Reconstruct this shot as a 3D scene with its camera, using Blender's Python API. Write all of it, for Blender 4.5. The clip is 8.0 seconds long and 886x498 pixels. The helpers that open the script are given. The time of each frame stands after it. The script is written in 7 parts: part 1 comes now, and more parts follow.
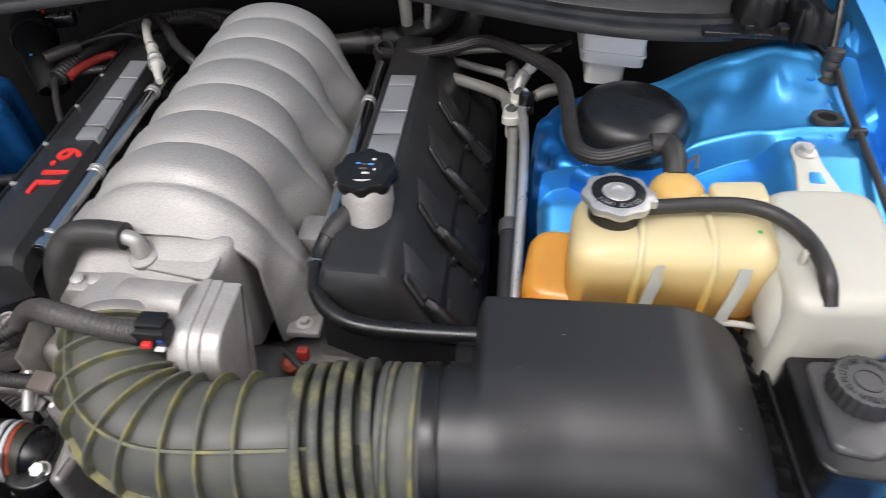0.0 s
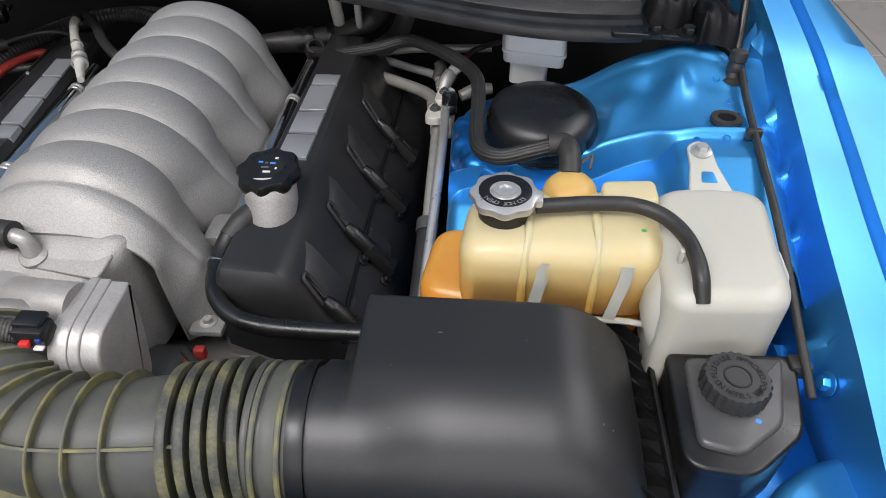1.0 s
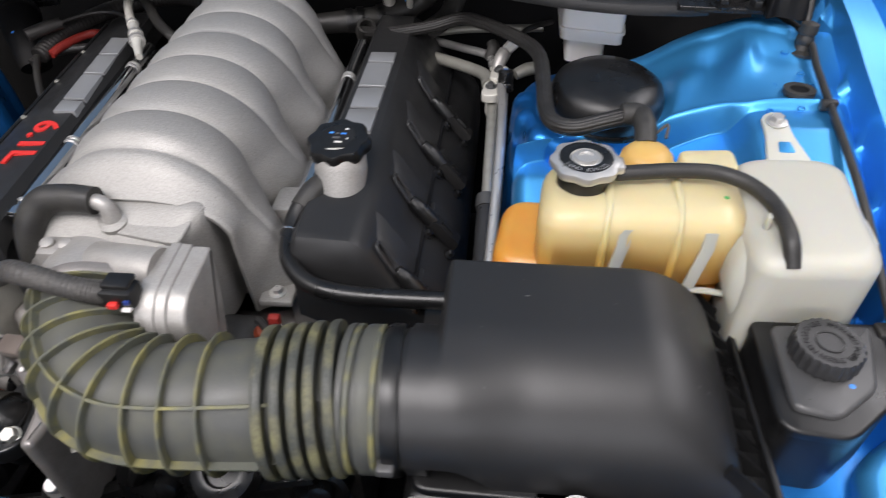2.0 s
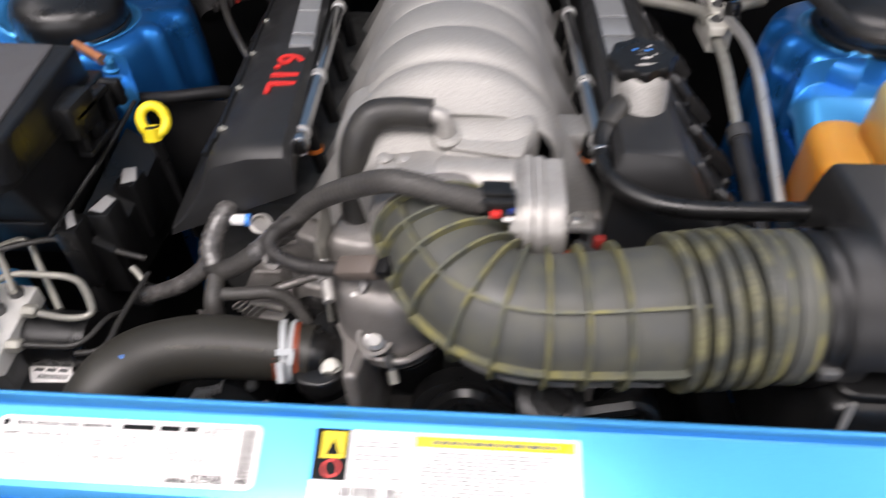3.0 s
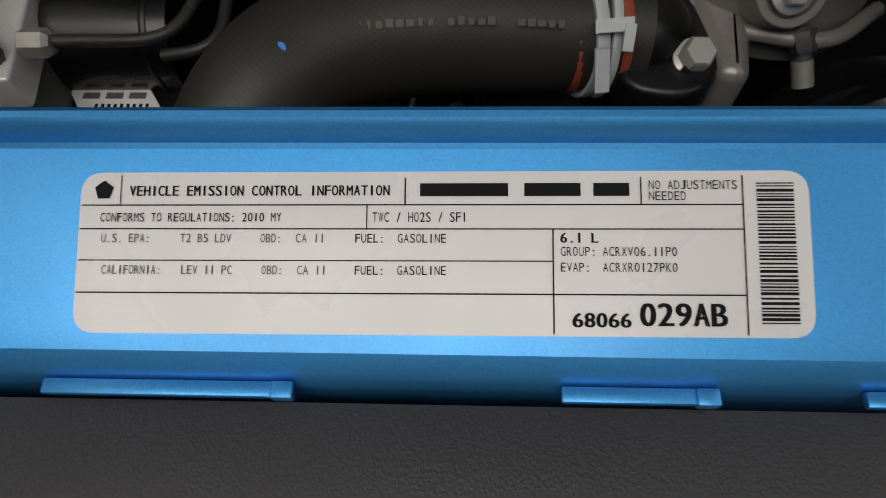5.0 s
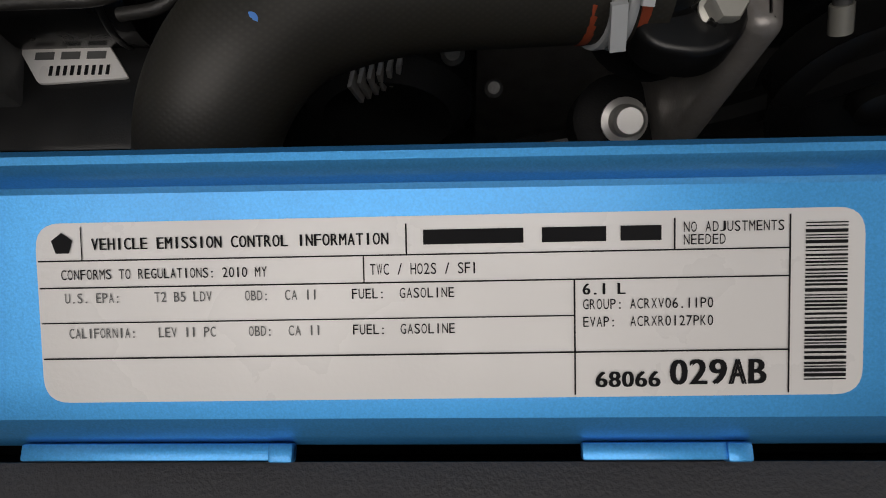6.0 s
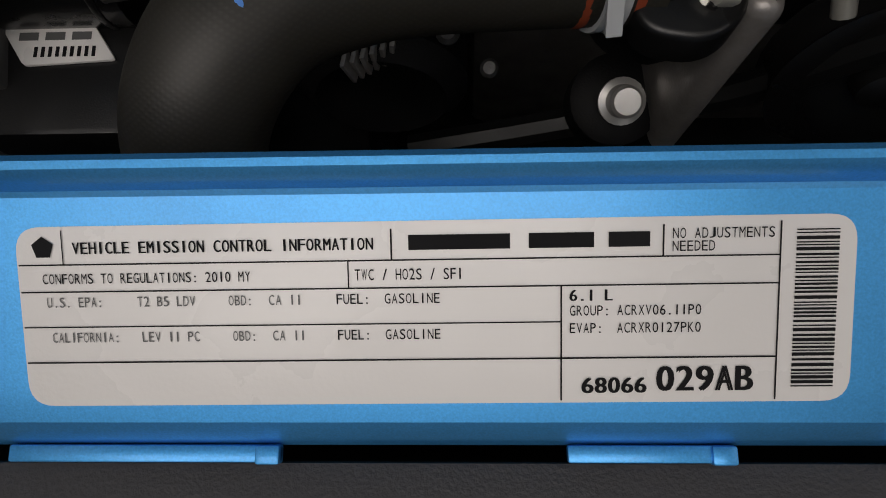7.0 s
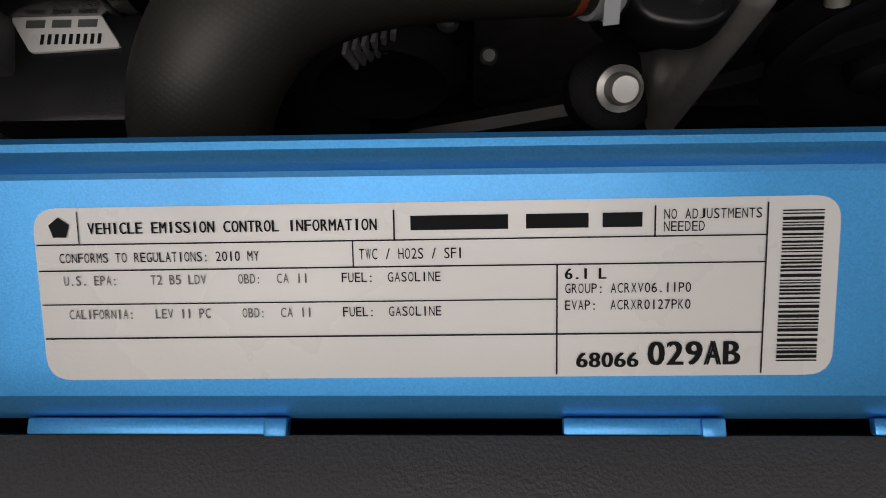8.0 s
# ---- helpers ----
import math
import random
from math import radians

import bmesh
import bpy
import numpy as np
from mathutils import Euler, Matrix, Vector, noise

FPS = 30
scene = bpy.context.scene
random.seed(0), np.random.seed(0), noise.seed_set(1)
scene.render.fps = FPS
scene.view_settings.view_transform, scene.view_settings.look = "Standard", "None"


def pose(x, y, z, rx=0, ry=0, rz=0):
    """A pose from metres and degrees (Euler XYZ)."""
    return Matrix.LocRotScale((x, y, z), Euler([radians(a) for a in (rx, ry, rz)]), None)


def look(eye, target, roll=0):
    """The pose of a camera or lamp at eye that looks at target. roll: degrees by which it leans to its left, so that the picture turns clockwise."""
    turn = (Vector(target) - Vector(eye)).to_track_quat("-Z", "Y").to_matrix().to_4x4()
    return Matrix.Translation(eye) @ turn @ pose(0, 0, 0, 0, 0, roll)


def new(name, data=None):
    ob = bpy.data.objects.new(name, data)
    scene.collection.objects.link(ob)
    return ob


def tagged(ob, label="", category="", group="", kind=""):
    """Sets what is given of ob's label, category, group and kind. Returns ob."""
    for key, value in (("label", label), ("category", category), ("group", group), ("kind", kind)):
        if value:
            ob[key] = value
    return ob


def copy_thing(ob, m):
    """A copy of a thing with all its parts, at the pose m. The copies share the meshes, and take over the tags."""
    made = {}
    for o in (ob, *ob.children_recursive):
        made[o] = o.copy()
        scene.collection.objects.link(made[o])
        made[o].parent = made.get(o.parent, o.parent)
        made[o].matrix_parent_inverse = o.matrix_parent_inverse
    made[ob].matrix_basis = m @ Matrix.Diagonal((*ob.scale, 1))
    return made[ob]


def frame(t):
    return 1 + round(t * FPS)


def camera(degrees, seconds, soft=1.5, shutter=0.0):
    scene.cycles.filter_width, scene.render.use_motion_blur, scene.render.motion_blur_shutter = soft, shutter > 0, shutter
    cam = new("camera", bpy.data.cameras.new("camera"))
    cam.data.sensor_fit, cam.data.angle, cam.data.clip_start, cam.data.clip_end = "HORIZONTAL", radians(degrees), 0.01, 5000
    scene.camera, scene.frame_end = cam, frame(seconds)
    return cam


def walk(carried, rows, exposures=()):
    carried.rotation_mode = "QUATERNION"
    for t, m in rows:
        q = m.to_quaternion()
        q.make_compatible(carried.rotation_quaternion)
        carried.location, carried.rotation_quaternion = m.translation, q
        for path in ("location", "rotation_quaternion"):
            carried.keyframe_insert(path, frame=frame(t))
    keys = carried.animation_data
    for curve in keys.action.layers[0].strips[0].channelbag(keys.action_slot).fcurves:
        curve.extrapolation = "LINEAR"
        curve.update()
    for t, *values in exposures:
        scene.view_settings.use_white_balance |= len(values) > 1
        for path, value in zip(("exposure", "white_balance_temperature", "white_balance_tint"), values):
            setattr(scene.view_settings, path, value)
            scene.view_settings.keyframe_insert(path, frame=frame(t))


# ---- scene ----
cam = camera(69.0, 8.0, soft=0.95, shutter=0.45)

PATH = [
    (0, (0.386, -0.098, 1.244), (0.216, 1.374, -0.099), -1.8),
    (0.5, (0.447, -0.094, 1.246), (0.299, 1.378, -0.1), -1.3),
    (1, (0.465, -0.094, 1.244), (0.331, 1.381, -0.101), -0.9),
    (1.2, (0.464, -0.096, 1.241), (0.329, 1.381, -0.101), -1.0),
    (2.3, (0.353, -0.131, 1.216), (0.18, 1.336, -0.132), -1.6),
    (2.5, (0.298, -0.145, 1.208), (0.125, 1.327, -0.135), -1.7),
    (3, (0.13, -0.162, 1.167), (-0.003, 1.299, -0.192), -1.7),
    (3.5, (-0.005, -0.14, 1.082), (-0.122, 1.239, -0.362), -1.4),
    (4, (-0.056, -0.087, 1.02), (-0.164, 1.1, -0.586), -1.9),
    (4.5, (-0.073, -0.055, 0.969), (-0.165, 0.956, -0.754), -2.9),
    (4.7, (-0.076, -0.048, 0.956), (-0.173, 0.911, -0.797), -4.0),
    (5.8, (-0.084, 0.0, 0.942), (-0.154, 0.576, -0.972), -7.3),
    (6, (-0.083, 0.004, 0.944), (-0.152, 0.542, -0.981), -7.8),
    (6.5, (-0.082, 0.007, 0.945), (-0.151, 0.488, -0.995), -8.6),
    (7, (-0.08, 0.012, 0.944), (-0.151, 0.451, -1.006), -9.5),
    (7.5, (-0.08, 0.011, 0.943), (-0.151, 0.434, -1.011), -9.8),
    (8, (-0.08, 0.009, 0.949), (-0.151, 0.415, -1.009), -10.2),
]
EXPOSURES = [(0, 0.38, 6550, 15), (0.5, 0.33, 6500, 15), (1, 0.18, 6450, 14), (2.3, 0.36, 6600, 16), (3.0, 0.42, 6750, 18), (3.5, -0.12, 6800, 19), (4.0, -0.62, 6850, 15), (4.5, -1.05, 6900, 11), (4.7, -1.15, 6900, 11), (5.8, -1.46, 6950, 13), (8, -1.50, 7000, 14)]
walk(cam, [(t, look(eye, target, roll)) for t, eye, target, roll in PATH], EXPOSURES)

# ---- world and lights: a bright tiled hall with ceiling panels ----
world = bpy.data.worlds.new("world")
scene.world = world
world.use_nodes = True
world.node_tree.nodes["Background"].inputs[0].default_value = (0.75, 0.85, 1.0, 1)
world.node_tree.nodes["Background"].inputs[1].default_value = 0.34


def area_lamp(name, at, target, w, h, power, colour):
    data = bpy.data.lights.new(name, "AREA")
    data.shape, data.size, data.size_y, data.energy, data.color = "RECTANGLE", w, h, power, colour
    ob = new(name, data)
    ob.matrix_world = look(at, target)
    return ob


area_lamp("ceiling_lamp", (-0.6, -1.2, 3.38), (-0.6, -1.2, 0), 2.6, 1.4, 112, (1.0, 0.99, 0.98))
area_lamp("ceiling_lamp", (2.8, 0.6, 3.38), (2.8, 0.6, 0), 1.2, 4.5, 88, (0.98, 0.985, 1.0))
area_lamp("ceiling_lamp", (-2.6, 0.6, 3.38), (-2.6, 0.6, 0), 1.2, 4.5, 30, (0.98, 0.985, 1.0))
area_lamp("window_light", (0.2, -3.9, 1.9), (0.2, 0, 0.9), 6.0, 2.2, 105, (0.93, 0.96, 1.0))

# ---- materials ----


def material(name, colour, rough=0.5, metal=0.0, grain=0.0, grain_size=400.0, stain=0.0, stain_size=18.0,
             stain_colour=None, coat=0.0, sss=0.0, emit=0.0, speckle=0.0, rough_var=0.12, spec=0.5):
    m = bpy.data.materials.new(name)
    m.use_nodes = True
    nt = m.node_tree
    b = nt.nodes["Principled BSDF"]
    b.inputs["Base Color"].default_value = (*colour, 1)
    b.inputs["Roughness"].default_value = rough
    b.inputs["Metallic"].default_value = metal
    b.inputs["Coat Weight"].default_value = coat
    b.inputs["Specular IOR Level"].default_value = spec
    b.inputs["Coat Roughness"].default_value = 0.22
    co = nt.nodes.new("ShaderNodeTexCoord")
    geo = nt.nodes.new("ShaderNodeNewGeometry")
    src = geo.outputs["Position"]
    if stain or rough_var:
        n = nt.nodes.new("ShaderNodeTexNoise")
        n.inputs["Scale"].default_value, n.inputs["Detail"].default_value = stain_size, 6.0
        nt.links.new(src, n.inputs["Vector"])
        r = nt.nodes.new("ShaderNodeMapRange")
        r.inputs[1].default_value, r.inputs[2].default_value = 0.3, 0.72
        r.inputs[3].default_value, r.inputs[4].default_value = max(rough - rough_var, 0.02), min(rough + rough_var, 1)
        nt.links.new(n.outputs["Fac"], r.inputs[0])
        nt.links.new(r.outputs[0], b.inputs["Roughness"])
        if stain:
            mix = nt.nodes.new("ShaderNodeMix")
            mix.data_type = "RGBA"
            mix.inputs["A"].default_value = (*colour, 1)
            sc = stain_colour or tuple(c * 0.55 for c in colour)
            mix.inputs["B"].default_value = (*sc, 1)
            f = nt.nodes.new("ShaderNodeMapRange")
            f.inputs[1].default_value, f.inputs[2].default_value = 0.42, 0.75
            f.inputs[3].default_value, f.inputs[4].default_value = 0.0, stain
            nt.links.new(n.outputs["Fac"], f.inputs[0])
            nt.links.new(f.outputs[0], mix.inputs["Factor"])
            nt.links.new(mix.outputs["Result"], b.inputs["Base Color"])
    if grain:
        g = nt.nodes.new("ShaderNodeTexNoise")
        g.inputs["Scale"].default_value, g.inputs["Detail"].default_value = grain_size, 3.0
        nt.links.new(src, g.inputs["Vector"])
        bump = nt.nodes.new("ShaderNodeBump")
        bump.inputs["Strength"].default_value, bump.inputs["Distance"].default_value = grain, 0.001
        nt.links.new(g.outputs["Fac"], bump.inputs["Height"])
        nt.links.new(bump.outputs[0], b.inputs["Normal"])
        if speckle:
            # fine light and dark grain of the surface itself
            sp = nt.nodes.new("ShaderNodeMapRange")
            sp.inputs[1].default_value, sp.inputs[2].default_value = 0.3, 0.7
            sp.inputs[3].default_value, sp.inputs[4].default_value = 1 - speckle, 1 + speckle
            nt.links.new(g.outputs["Fac"], sp.inputs[0])
            mul = nt.nodes.new("ShaderNodeVectorMath")
            mul.operation = "SCALE"
            if b.inputs["Base Color"].is_linked:
                nt.links.new(b.inputs["Base Color"].links[0].from_socket, mul.inputs[0])
            else:
                mul.inputs[0].default_value = colour
            nt.links.new(sp.outputs[0], mul.inputs["Scale"])
            nt.links.new(mul.outputs[0], b.inputs["Base Color"])
    if sss:
        b.inputs["Subsurface Weight"].default_value = sss
        b.inputs["Subsurface Radius"].default_value = (0.03, 0.02, 0.01)
        b.inputs["Subsurface Scale"].default_value = 0.6
    if emit:
        b.inputs["Emission Color"].default_value = (*colour, 1)
        b.inputs["Emission Strength"].default_value = emit
    return m


BLUE = material("blue_metallic_paint", (0.056, 0.362, 0.77), 0.42, 0.78, grain=0.05, grain_size=1900, speckle=0.10, coat=0.45, stain=0.12, stain_size=9)
# the same body paint, darkened to carry the shade of enclosed panels
BLUE_SHADED = material("blue_shaded_paint", (0.014, 0.20, 0.60), 0.36, 0.85, grain=0.06, grain_size=1200, coat=0.3, stain=0.35, stain_size=22)
BLACK = material("black_plastic", (0.007, 0.007, 0.0072), 0.36, spec=0.45, grain=0.12, grain_size=1400, stain=0.25, stain_colour=(0.02, 0.02, 0.02))
BLACK_SATIN = material("satin_black_plastic", (0.006, 0.006, 0.0062), 0.34, spec=0.52, grain=0.05, grain_size=1600, stain=0.2, stain_size=30, stain_colour=(0.014, 0.014, 0.014))
BLACK_ROUGH = material("rough_black_plastic", (0.005, 0.005, 0.0055), 0.6, spec=0.25, grain=0.25, grain_size=900, stain=0.3, stain_colour=(0.03, 0.028, 0.026))
LID = material("matt_moulded_lid_plastic", (0.0105, 0.0104, 0.0106), 0.43, grain=0.10, grain_size=1500, rough_var=0.03, spec=0.68)
GREY_SATIN = material("dark_grey_satin_plastic", (0.028, 0.028, 0.029), 0.36, grain=0.10, grain_size=1300, stain=0.25, stain_size=30, stain_colour=(0.045, 0.045, 0.046))
COVER = material("matt_black_cover_plastic", (0.017, 0.017, 0.0175), 0.42, spec=0.42, grain=0.12, grain_size=1500, stain=0.25, stain_size=25, stain_colour=(0.026, 0.026, 0.026))
GREY_COVER = material("dark_grey_grained_plastic", (0.035, 0.034, 0.036), 0.55, grain=0.35, grain_size=1100, speckle=0.15, stain=0.2, stain_colour=(0.05, 0.048, 0.05))
RUBBER = material("black_rubber", (0.022, 0.021, 0.020), 0.5, grain=0.25, grain_size=700, speckle=0.2, stain=0.45, stain_colour=(0.05, 0.047, 0.038), stain_size=60)
DUCT = material("grey_aged_rubber", (0.064, 0.066, 0.061), 0.50, grain=0.12, grain_size=500, stain=0.65, stain_colour=(0.105, 0.105, 0.075), stain_size=40)
FOLD = material("weathered_bellows_rubber", (0.050, 0.053, 0.046), 0.58, grain=0.3, grain_size=420, speckle=0.25, stain=1.0, stain_colour=(0.17, 0.16, 0.075), stain_size=45)
DUCT_RIB = material("yellowed_rubber_edge", (0.085, 0.09, 0.072), 0.6, grain=0.2, grain_size=500, stain=1.0, stain_colour=(0.215, 0.195, 0.065), stain_size=55)
DUCT_EDGE = material("pale_rubber_flange", (0.15, 0.15, 0.145), 0.55, grain=0.2, grain_size=500, stain=0.4, stain_size=50, stain_colour=(0.10, 0.10, 0.085))
ALU = material("cast_aluminium_paint", (0.345, 0.335, 0.318), 0.58, 0.5, grain=0.5, grain_size=650, speckle=0.12, stain=0.18, stain_size=12, stain_colour=(0.255, 0.245, 0.228))
TB_ALU = material("satin_machined_aluminium", (0.40, 0.385, 0.365), 0.40, 0.4, grain=0.25, grain_size=600, speckle=0.08, stain=0.4, stain_size=40, stain_colour=(0.21, 0.198, 0.185))
ALU_RAW = material("raw_cast_aluminium", (0.27, 0.252, 0.238), 0.40, 0.4, grain=0.18, grain_size=500, speckle=0.05, stain=0.5, stain_size=45, stain_colour=(0.17, 0.16, 0.15))
BOLT_PALE = material("pale_plated_bolt", (0.52, 0.51, 0.46), 0.4, 0.4, stain=0.3, stain_size=80)
STEEL = material("bright_steel", (0.60, 0.59, 0.57), 0.36, 0.7, stain=0.3, stain_size=60, stain_colour=(0.42, 0.40, 0.37))
CHROME = material("polished_steel", (0.72, 0.73, 0.75), 0.12, 1.0, stain=0.1, rough_var=0.05)
TUBE_STEEL = material("dull_coated_tube", (0.36, 0.35, 0.31), 0.45, 0.5, grain=0.1, stain=0.4, stain_size=60)
SILVER = material("silver_letter_paint", (0.34, 0.345, 0.35), 0.4, 0.5, grain=0.08)
RED = material("red_paint", (0.62, 0.03, 0.025), 0.45)
YELLOW = material("yellow_plastic", (0.85, 0.66, 0.02), 0.4, stain=0.15, stain_colour=(0.6, 0.42, 0.02))
COPPER = material("dull_copper_lug", (0.50, 0.20, 0.09), 0.4, 0.6, stain=0.3, stain_size=80)
CREAM = material("pale_cast_fitting", (0.62, 0.60, 0.54), 0.42, 0.25, grain=0.15, stain=0.3, stain_size=70, stain_colour=(0.45, 0.42, 0.36))
FOIL = material("crumpled_grey_tape", (0.42, 0.41, 0.40), 0.45, 0.2, grain=0.2, stain=0.4, stain_size=90)
GREY_LID = material("grey_grained_lid_plastic", (0.085, 0.082, 0.084), 0.48, grain=0.3, grain_size=1100, speckle=0.12, stain=0.2, stain_colour=(0.07, 0.068, 0.068))
# dark grey lid, its base lightened for the ceiling reflected in it
RES_LID = material("sheen_lightened_lid_plastic", (0.060, 0.060, 0.061), 0.36, spec=0.6, grain=0.12, grain_size=1300, stain=0.3, stain_size=40, stain_colour=(0.085, 0.084, 0.082))
ORANGE = material("orange_seal", (0.55, 0.14, 0.02), 0.5)
RED_LINE = material("dull_red_rubber", (0.26, 0.022, 0.016), 0.5, grain=0.3, grain_size=500, speckle=0.2, stain=0.4, stain_size=60)
RUST = material("rusty_red_paint", (0.30, 0.055, 0.02), 0.6, stain=0.5, stain_size=70)
WHITE_PLASTIC = material("milky_white_plastic", (0.47, 0.465, 0.41), 0.40, sss=0.35, grain=0.1, grain_size=300, stain=0.25, stain_size=14, stain_colour=(0.46, 0.44, 0.34))
RES_WHITE = material("white_reservoir_plastic", (0.83, 0.81, 0.77), 0.45, sss=0.1, stain=0.15)
LOOM = material("grey_dusty_loom_sleeve", (0.050, 0.047, 0.044), 0.55, grain=0.4, grain_size=500, speckle=0.25, stain=0.5, stain_size=70, stain_colour=(0.09, 0.083, 0.075))
LOOM_DARK = material("black_corrugated_sleeve", (0.022, 0.020, 0.019), 0.5, grain=0.3, grain_size=500, stain=0.4, stain_size=60, stain_colour=(0.05, 0.046, 0.042))
TAPE = material("wrinkled_grey_tape", (0.085, 0.080, 0.076), 0.32, grain=0.9, grain_size=160, speckle=0.5, stain=0.8, stain_size=110, stain_colour=(0.022, 0.020, 0.020), spec=0.7)
BROWN = material("brown_grey_plug_plastic", (0.13, 0.105, 0.09), 0.55, grain=0.2, stain=0.3)
HOSE_PRINT = material("faded_print", (0.085, 0.078, 0.062), 0.6)
CLAMP_GREY = material("pale_grey_coated_steel", (0.50, 0.52, 0.53), 0.45, stain=0.25, stain_size=60)
LABEL = material("white_label_paper", (0.72, 0.70, 0.68), 0.3, coat=0.3, grain=0.04, grain_size=900, stain=0.12, stain_size=25, stain_colour=(0.62, 0.58, 0.55))
LABEL_GLOSSY = material("glossy_wrinkled_label_film", (0.70, 0.69, 0.68), 0.14, coat=0.6, grain=0.9, grain_size=75, rough_var=0.05)
INK = material("black_ink", (0.008, 0.008, 0.009), 0.6, spec=0.12)
INK_GREY = material("grey_ink", (0.10, 0.10, 0.10), 0.5)
LABEL_YELLOW = material("yellow_ink", (0.80, 0.62, 0.0), 0.35)
FLOOR = material("pale_floor_tile", (0.46, 0.44, 0.42), 0.35, grain=0.1, stain=0.25, stain_size=4)
COWL = material("dull_black_cowl_plastic", (0.008, 0.008, 0.0085), 0.40, spec=0.5, grain=0.3, grain_size=700, speckle=0.3, stain=0.4, stain_size=35, stain_colour=(0.022, 0.021, 0.020))
GROUT = material("tile_grout", (0.22, 0.21, 0.20), 0.8)
# wall and ceiling colours lowered so the hall bounces less light
WALL = material("dimmed_wall_paint", (0.16, 0.16, 0.16), 0.8, grain=0.1, grain_size=120, stain=0.1, stain_size=2)
CEIL = material("ceiling_paint", (0.42, 0.42, 0.41), 0.85, stain=0.08, stain_size=2)
# unseen underside, lightened so the strut towers reflect more light
HOOD_UNDER = material("hood_underside", (0.22, 0.34, 0.48), 0.5, stain=0.2)
MACHINED = material("machined_block_metal", (0.70, 0.69, 0.66), 0.42, 0.35, grain=0.15, grain_size=900, speckle=0.06, stain=0.25, stain_size=50, stain_colour=(0.55, 0.53, 0.5))
TYRE = material("tyre_rubber", (0.02, 0.02, 0.02), 0.7, grain=0.3, grain_size=200)
DARK_ALU = material("dull_dark_aluminium", (0.10, 0.10, 0.10), 0.55, 0.5, grain=0.3, stain=0.5, stain_size=50, stain_colour=(0.05, 0.05, 0.045))
GREEN_DOT = material("green_paint_dot", (0.05, 0.35, 0.08), 0.5)
BLUE_TAB = material("dark_blue_plastic", (0.012, 0.035, 0.20), 0.45)
BLUE_DOT = material("light_blue_paint_dot", (0.05, 0.25, 0.75), 0.5)


def amber_material():
    """Ivory plastic, coloured amber where the coolant stands behind it."""
    m = material("amber_tank_plastic", (0.66, 0.47, 0.16), 0.36, sss=0.5, rough_var=0.08)
    nt = m.node_tree
    b = nt.nodes["Principled BSDF"]
    geo = nt.nodes.new("ShaderNodeNewGeometry")
    sep = nt.nodes.new("ShaderNodeSeparateXYZ")
    nt.links.new(geo.outputs["Position"], sep.inputs[0])
    noise_tex = nt.nodes.new("ShaderNodeTexNoise")
    noise_tex.inputs["Scale"].default_value, noise_tex.inputs["Detail"].default_value = 30, 4
    nt.links.new(geo.outputs["Position"], noise_tex.inputs["Vector"])
    off = nt.nodes.new("ShaderNodeMath")
    off.operation = "MULTIPLY_ADD"
    off.inputs[1].default_value = 0.012
    nt.links.new(noise_tex.outputs["Fac"], off.inputs[0])
    nt.links.new(sep.outputs["Z"], off.inputs[2])
    ramp = nt.nodes.new("ShaderNodeValToRGB")
    mr = nt.nodes.new("ShaderNodeMapRange")
    mr.inputs[1].default_value, mr.inputs[2].default_value = 0.836, 0.926
    nt.links.new(off.outputs[0], mr.inputs[0])
    nt.links.new(mr.outputs[0], ramp.inputs[0])
    e = ramp.color_ramp.elements
    e[0].position, e[0].color = 0.0, (0.58, 0.215, 0.022, 1)
    e[1].position, e[1].color = 1.0, (0.56, 0.505, 0.32, 1)
    for p, c in ((0.20, (0.62, 0.275, 0.040, 1)), (0.42, (0.63, 0.375, 0.100, 1)), (0.68, (0.60, 0.465, 0.215, 1))):
        x = e.new(p)
        x.color = c
    nt.links.new(ramp.outputs[0], b.inputs["Base Color"])
    return m


AMBER = amber_material()
AMBER_CAP = material("amber_dome_plastic", (0.58, 0.38, 0.12), 0.38, sss=0.3, stain=0.3, stain_size=30, stain_colour=(0.55, 0.25, 0.04))


def braid_material(name, low, high, scale, relief):
    """Black sleeve woven of strands in two slanting directions."""
    m = material(name, low, 0.50, rough_var=0)
    nt = m.node_tree
    b = nt.nodes["Principled BSDF"]
    geo = nt.nodes.new("ShaderNodeNewGeometry")
    waves = []
    for flip in (1, -1):
        mp = nt.nodes.new("ShaderNodeMapping")
        mp.inputs["Scale"].default_value = (1, flip, flip)
        nt.links.new(geo.outputs["Position"], mp.inputs["Vector"])
        w = nt.nodes.new("ShaderNodeTexWave")
        w.bands_direction = "DIAGONAL"
        w.inputs["Scale"].default_value, w.inputs["Distortion"].default_value = scale, 0.6
        nt.links.new(mp.outputs[0], w.inputs["Vector"])
        waves.append(w)
    mul = nt.nodes.new("ShaderNodeMath")
    mul.operation = "MULTIPLY"
    nt.links.new(waves[0].outputs["Fac"], mul.inputs[0])
    nt.links.new(waves[1].outputs["Fac"], mul.inputs[1])
    ramp = nt.nodes.new("ShaderNodeValToRGB")
    ramp.color_ramp.elements[0].color = (*low, 1)
    ramp.color_ramp.elements[1].color = (*high, 1)
    nt.links.new(mul.outputs[0], ramp.inputs[0])
    nt.links.new(ramp.outputs[0], b.inputs["Base Color"])
    bump = nt.nodes.new("ShaderNodeBump")
    bump.inputs["Strength"].default_value, bump.inputs["Distance"].default_value = relief, 0.001
    nt.links.new(mul.outputs[0], bump.inputs["Height"])
    nt.links.new(bump.outputs[0], b.inputs["Normal"])
    return m


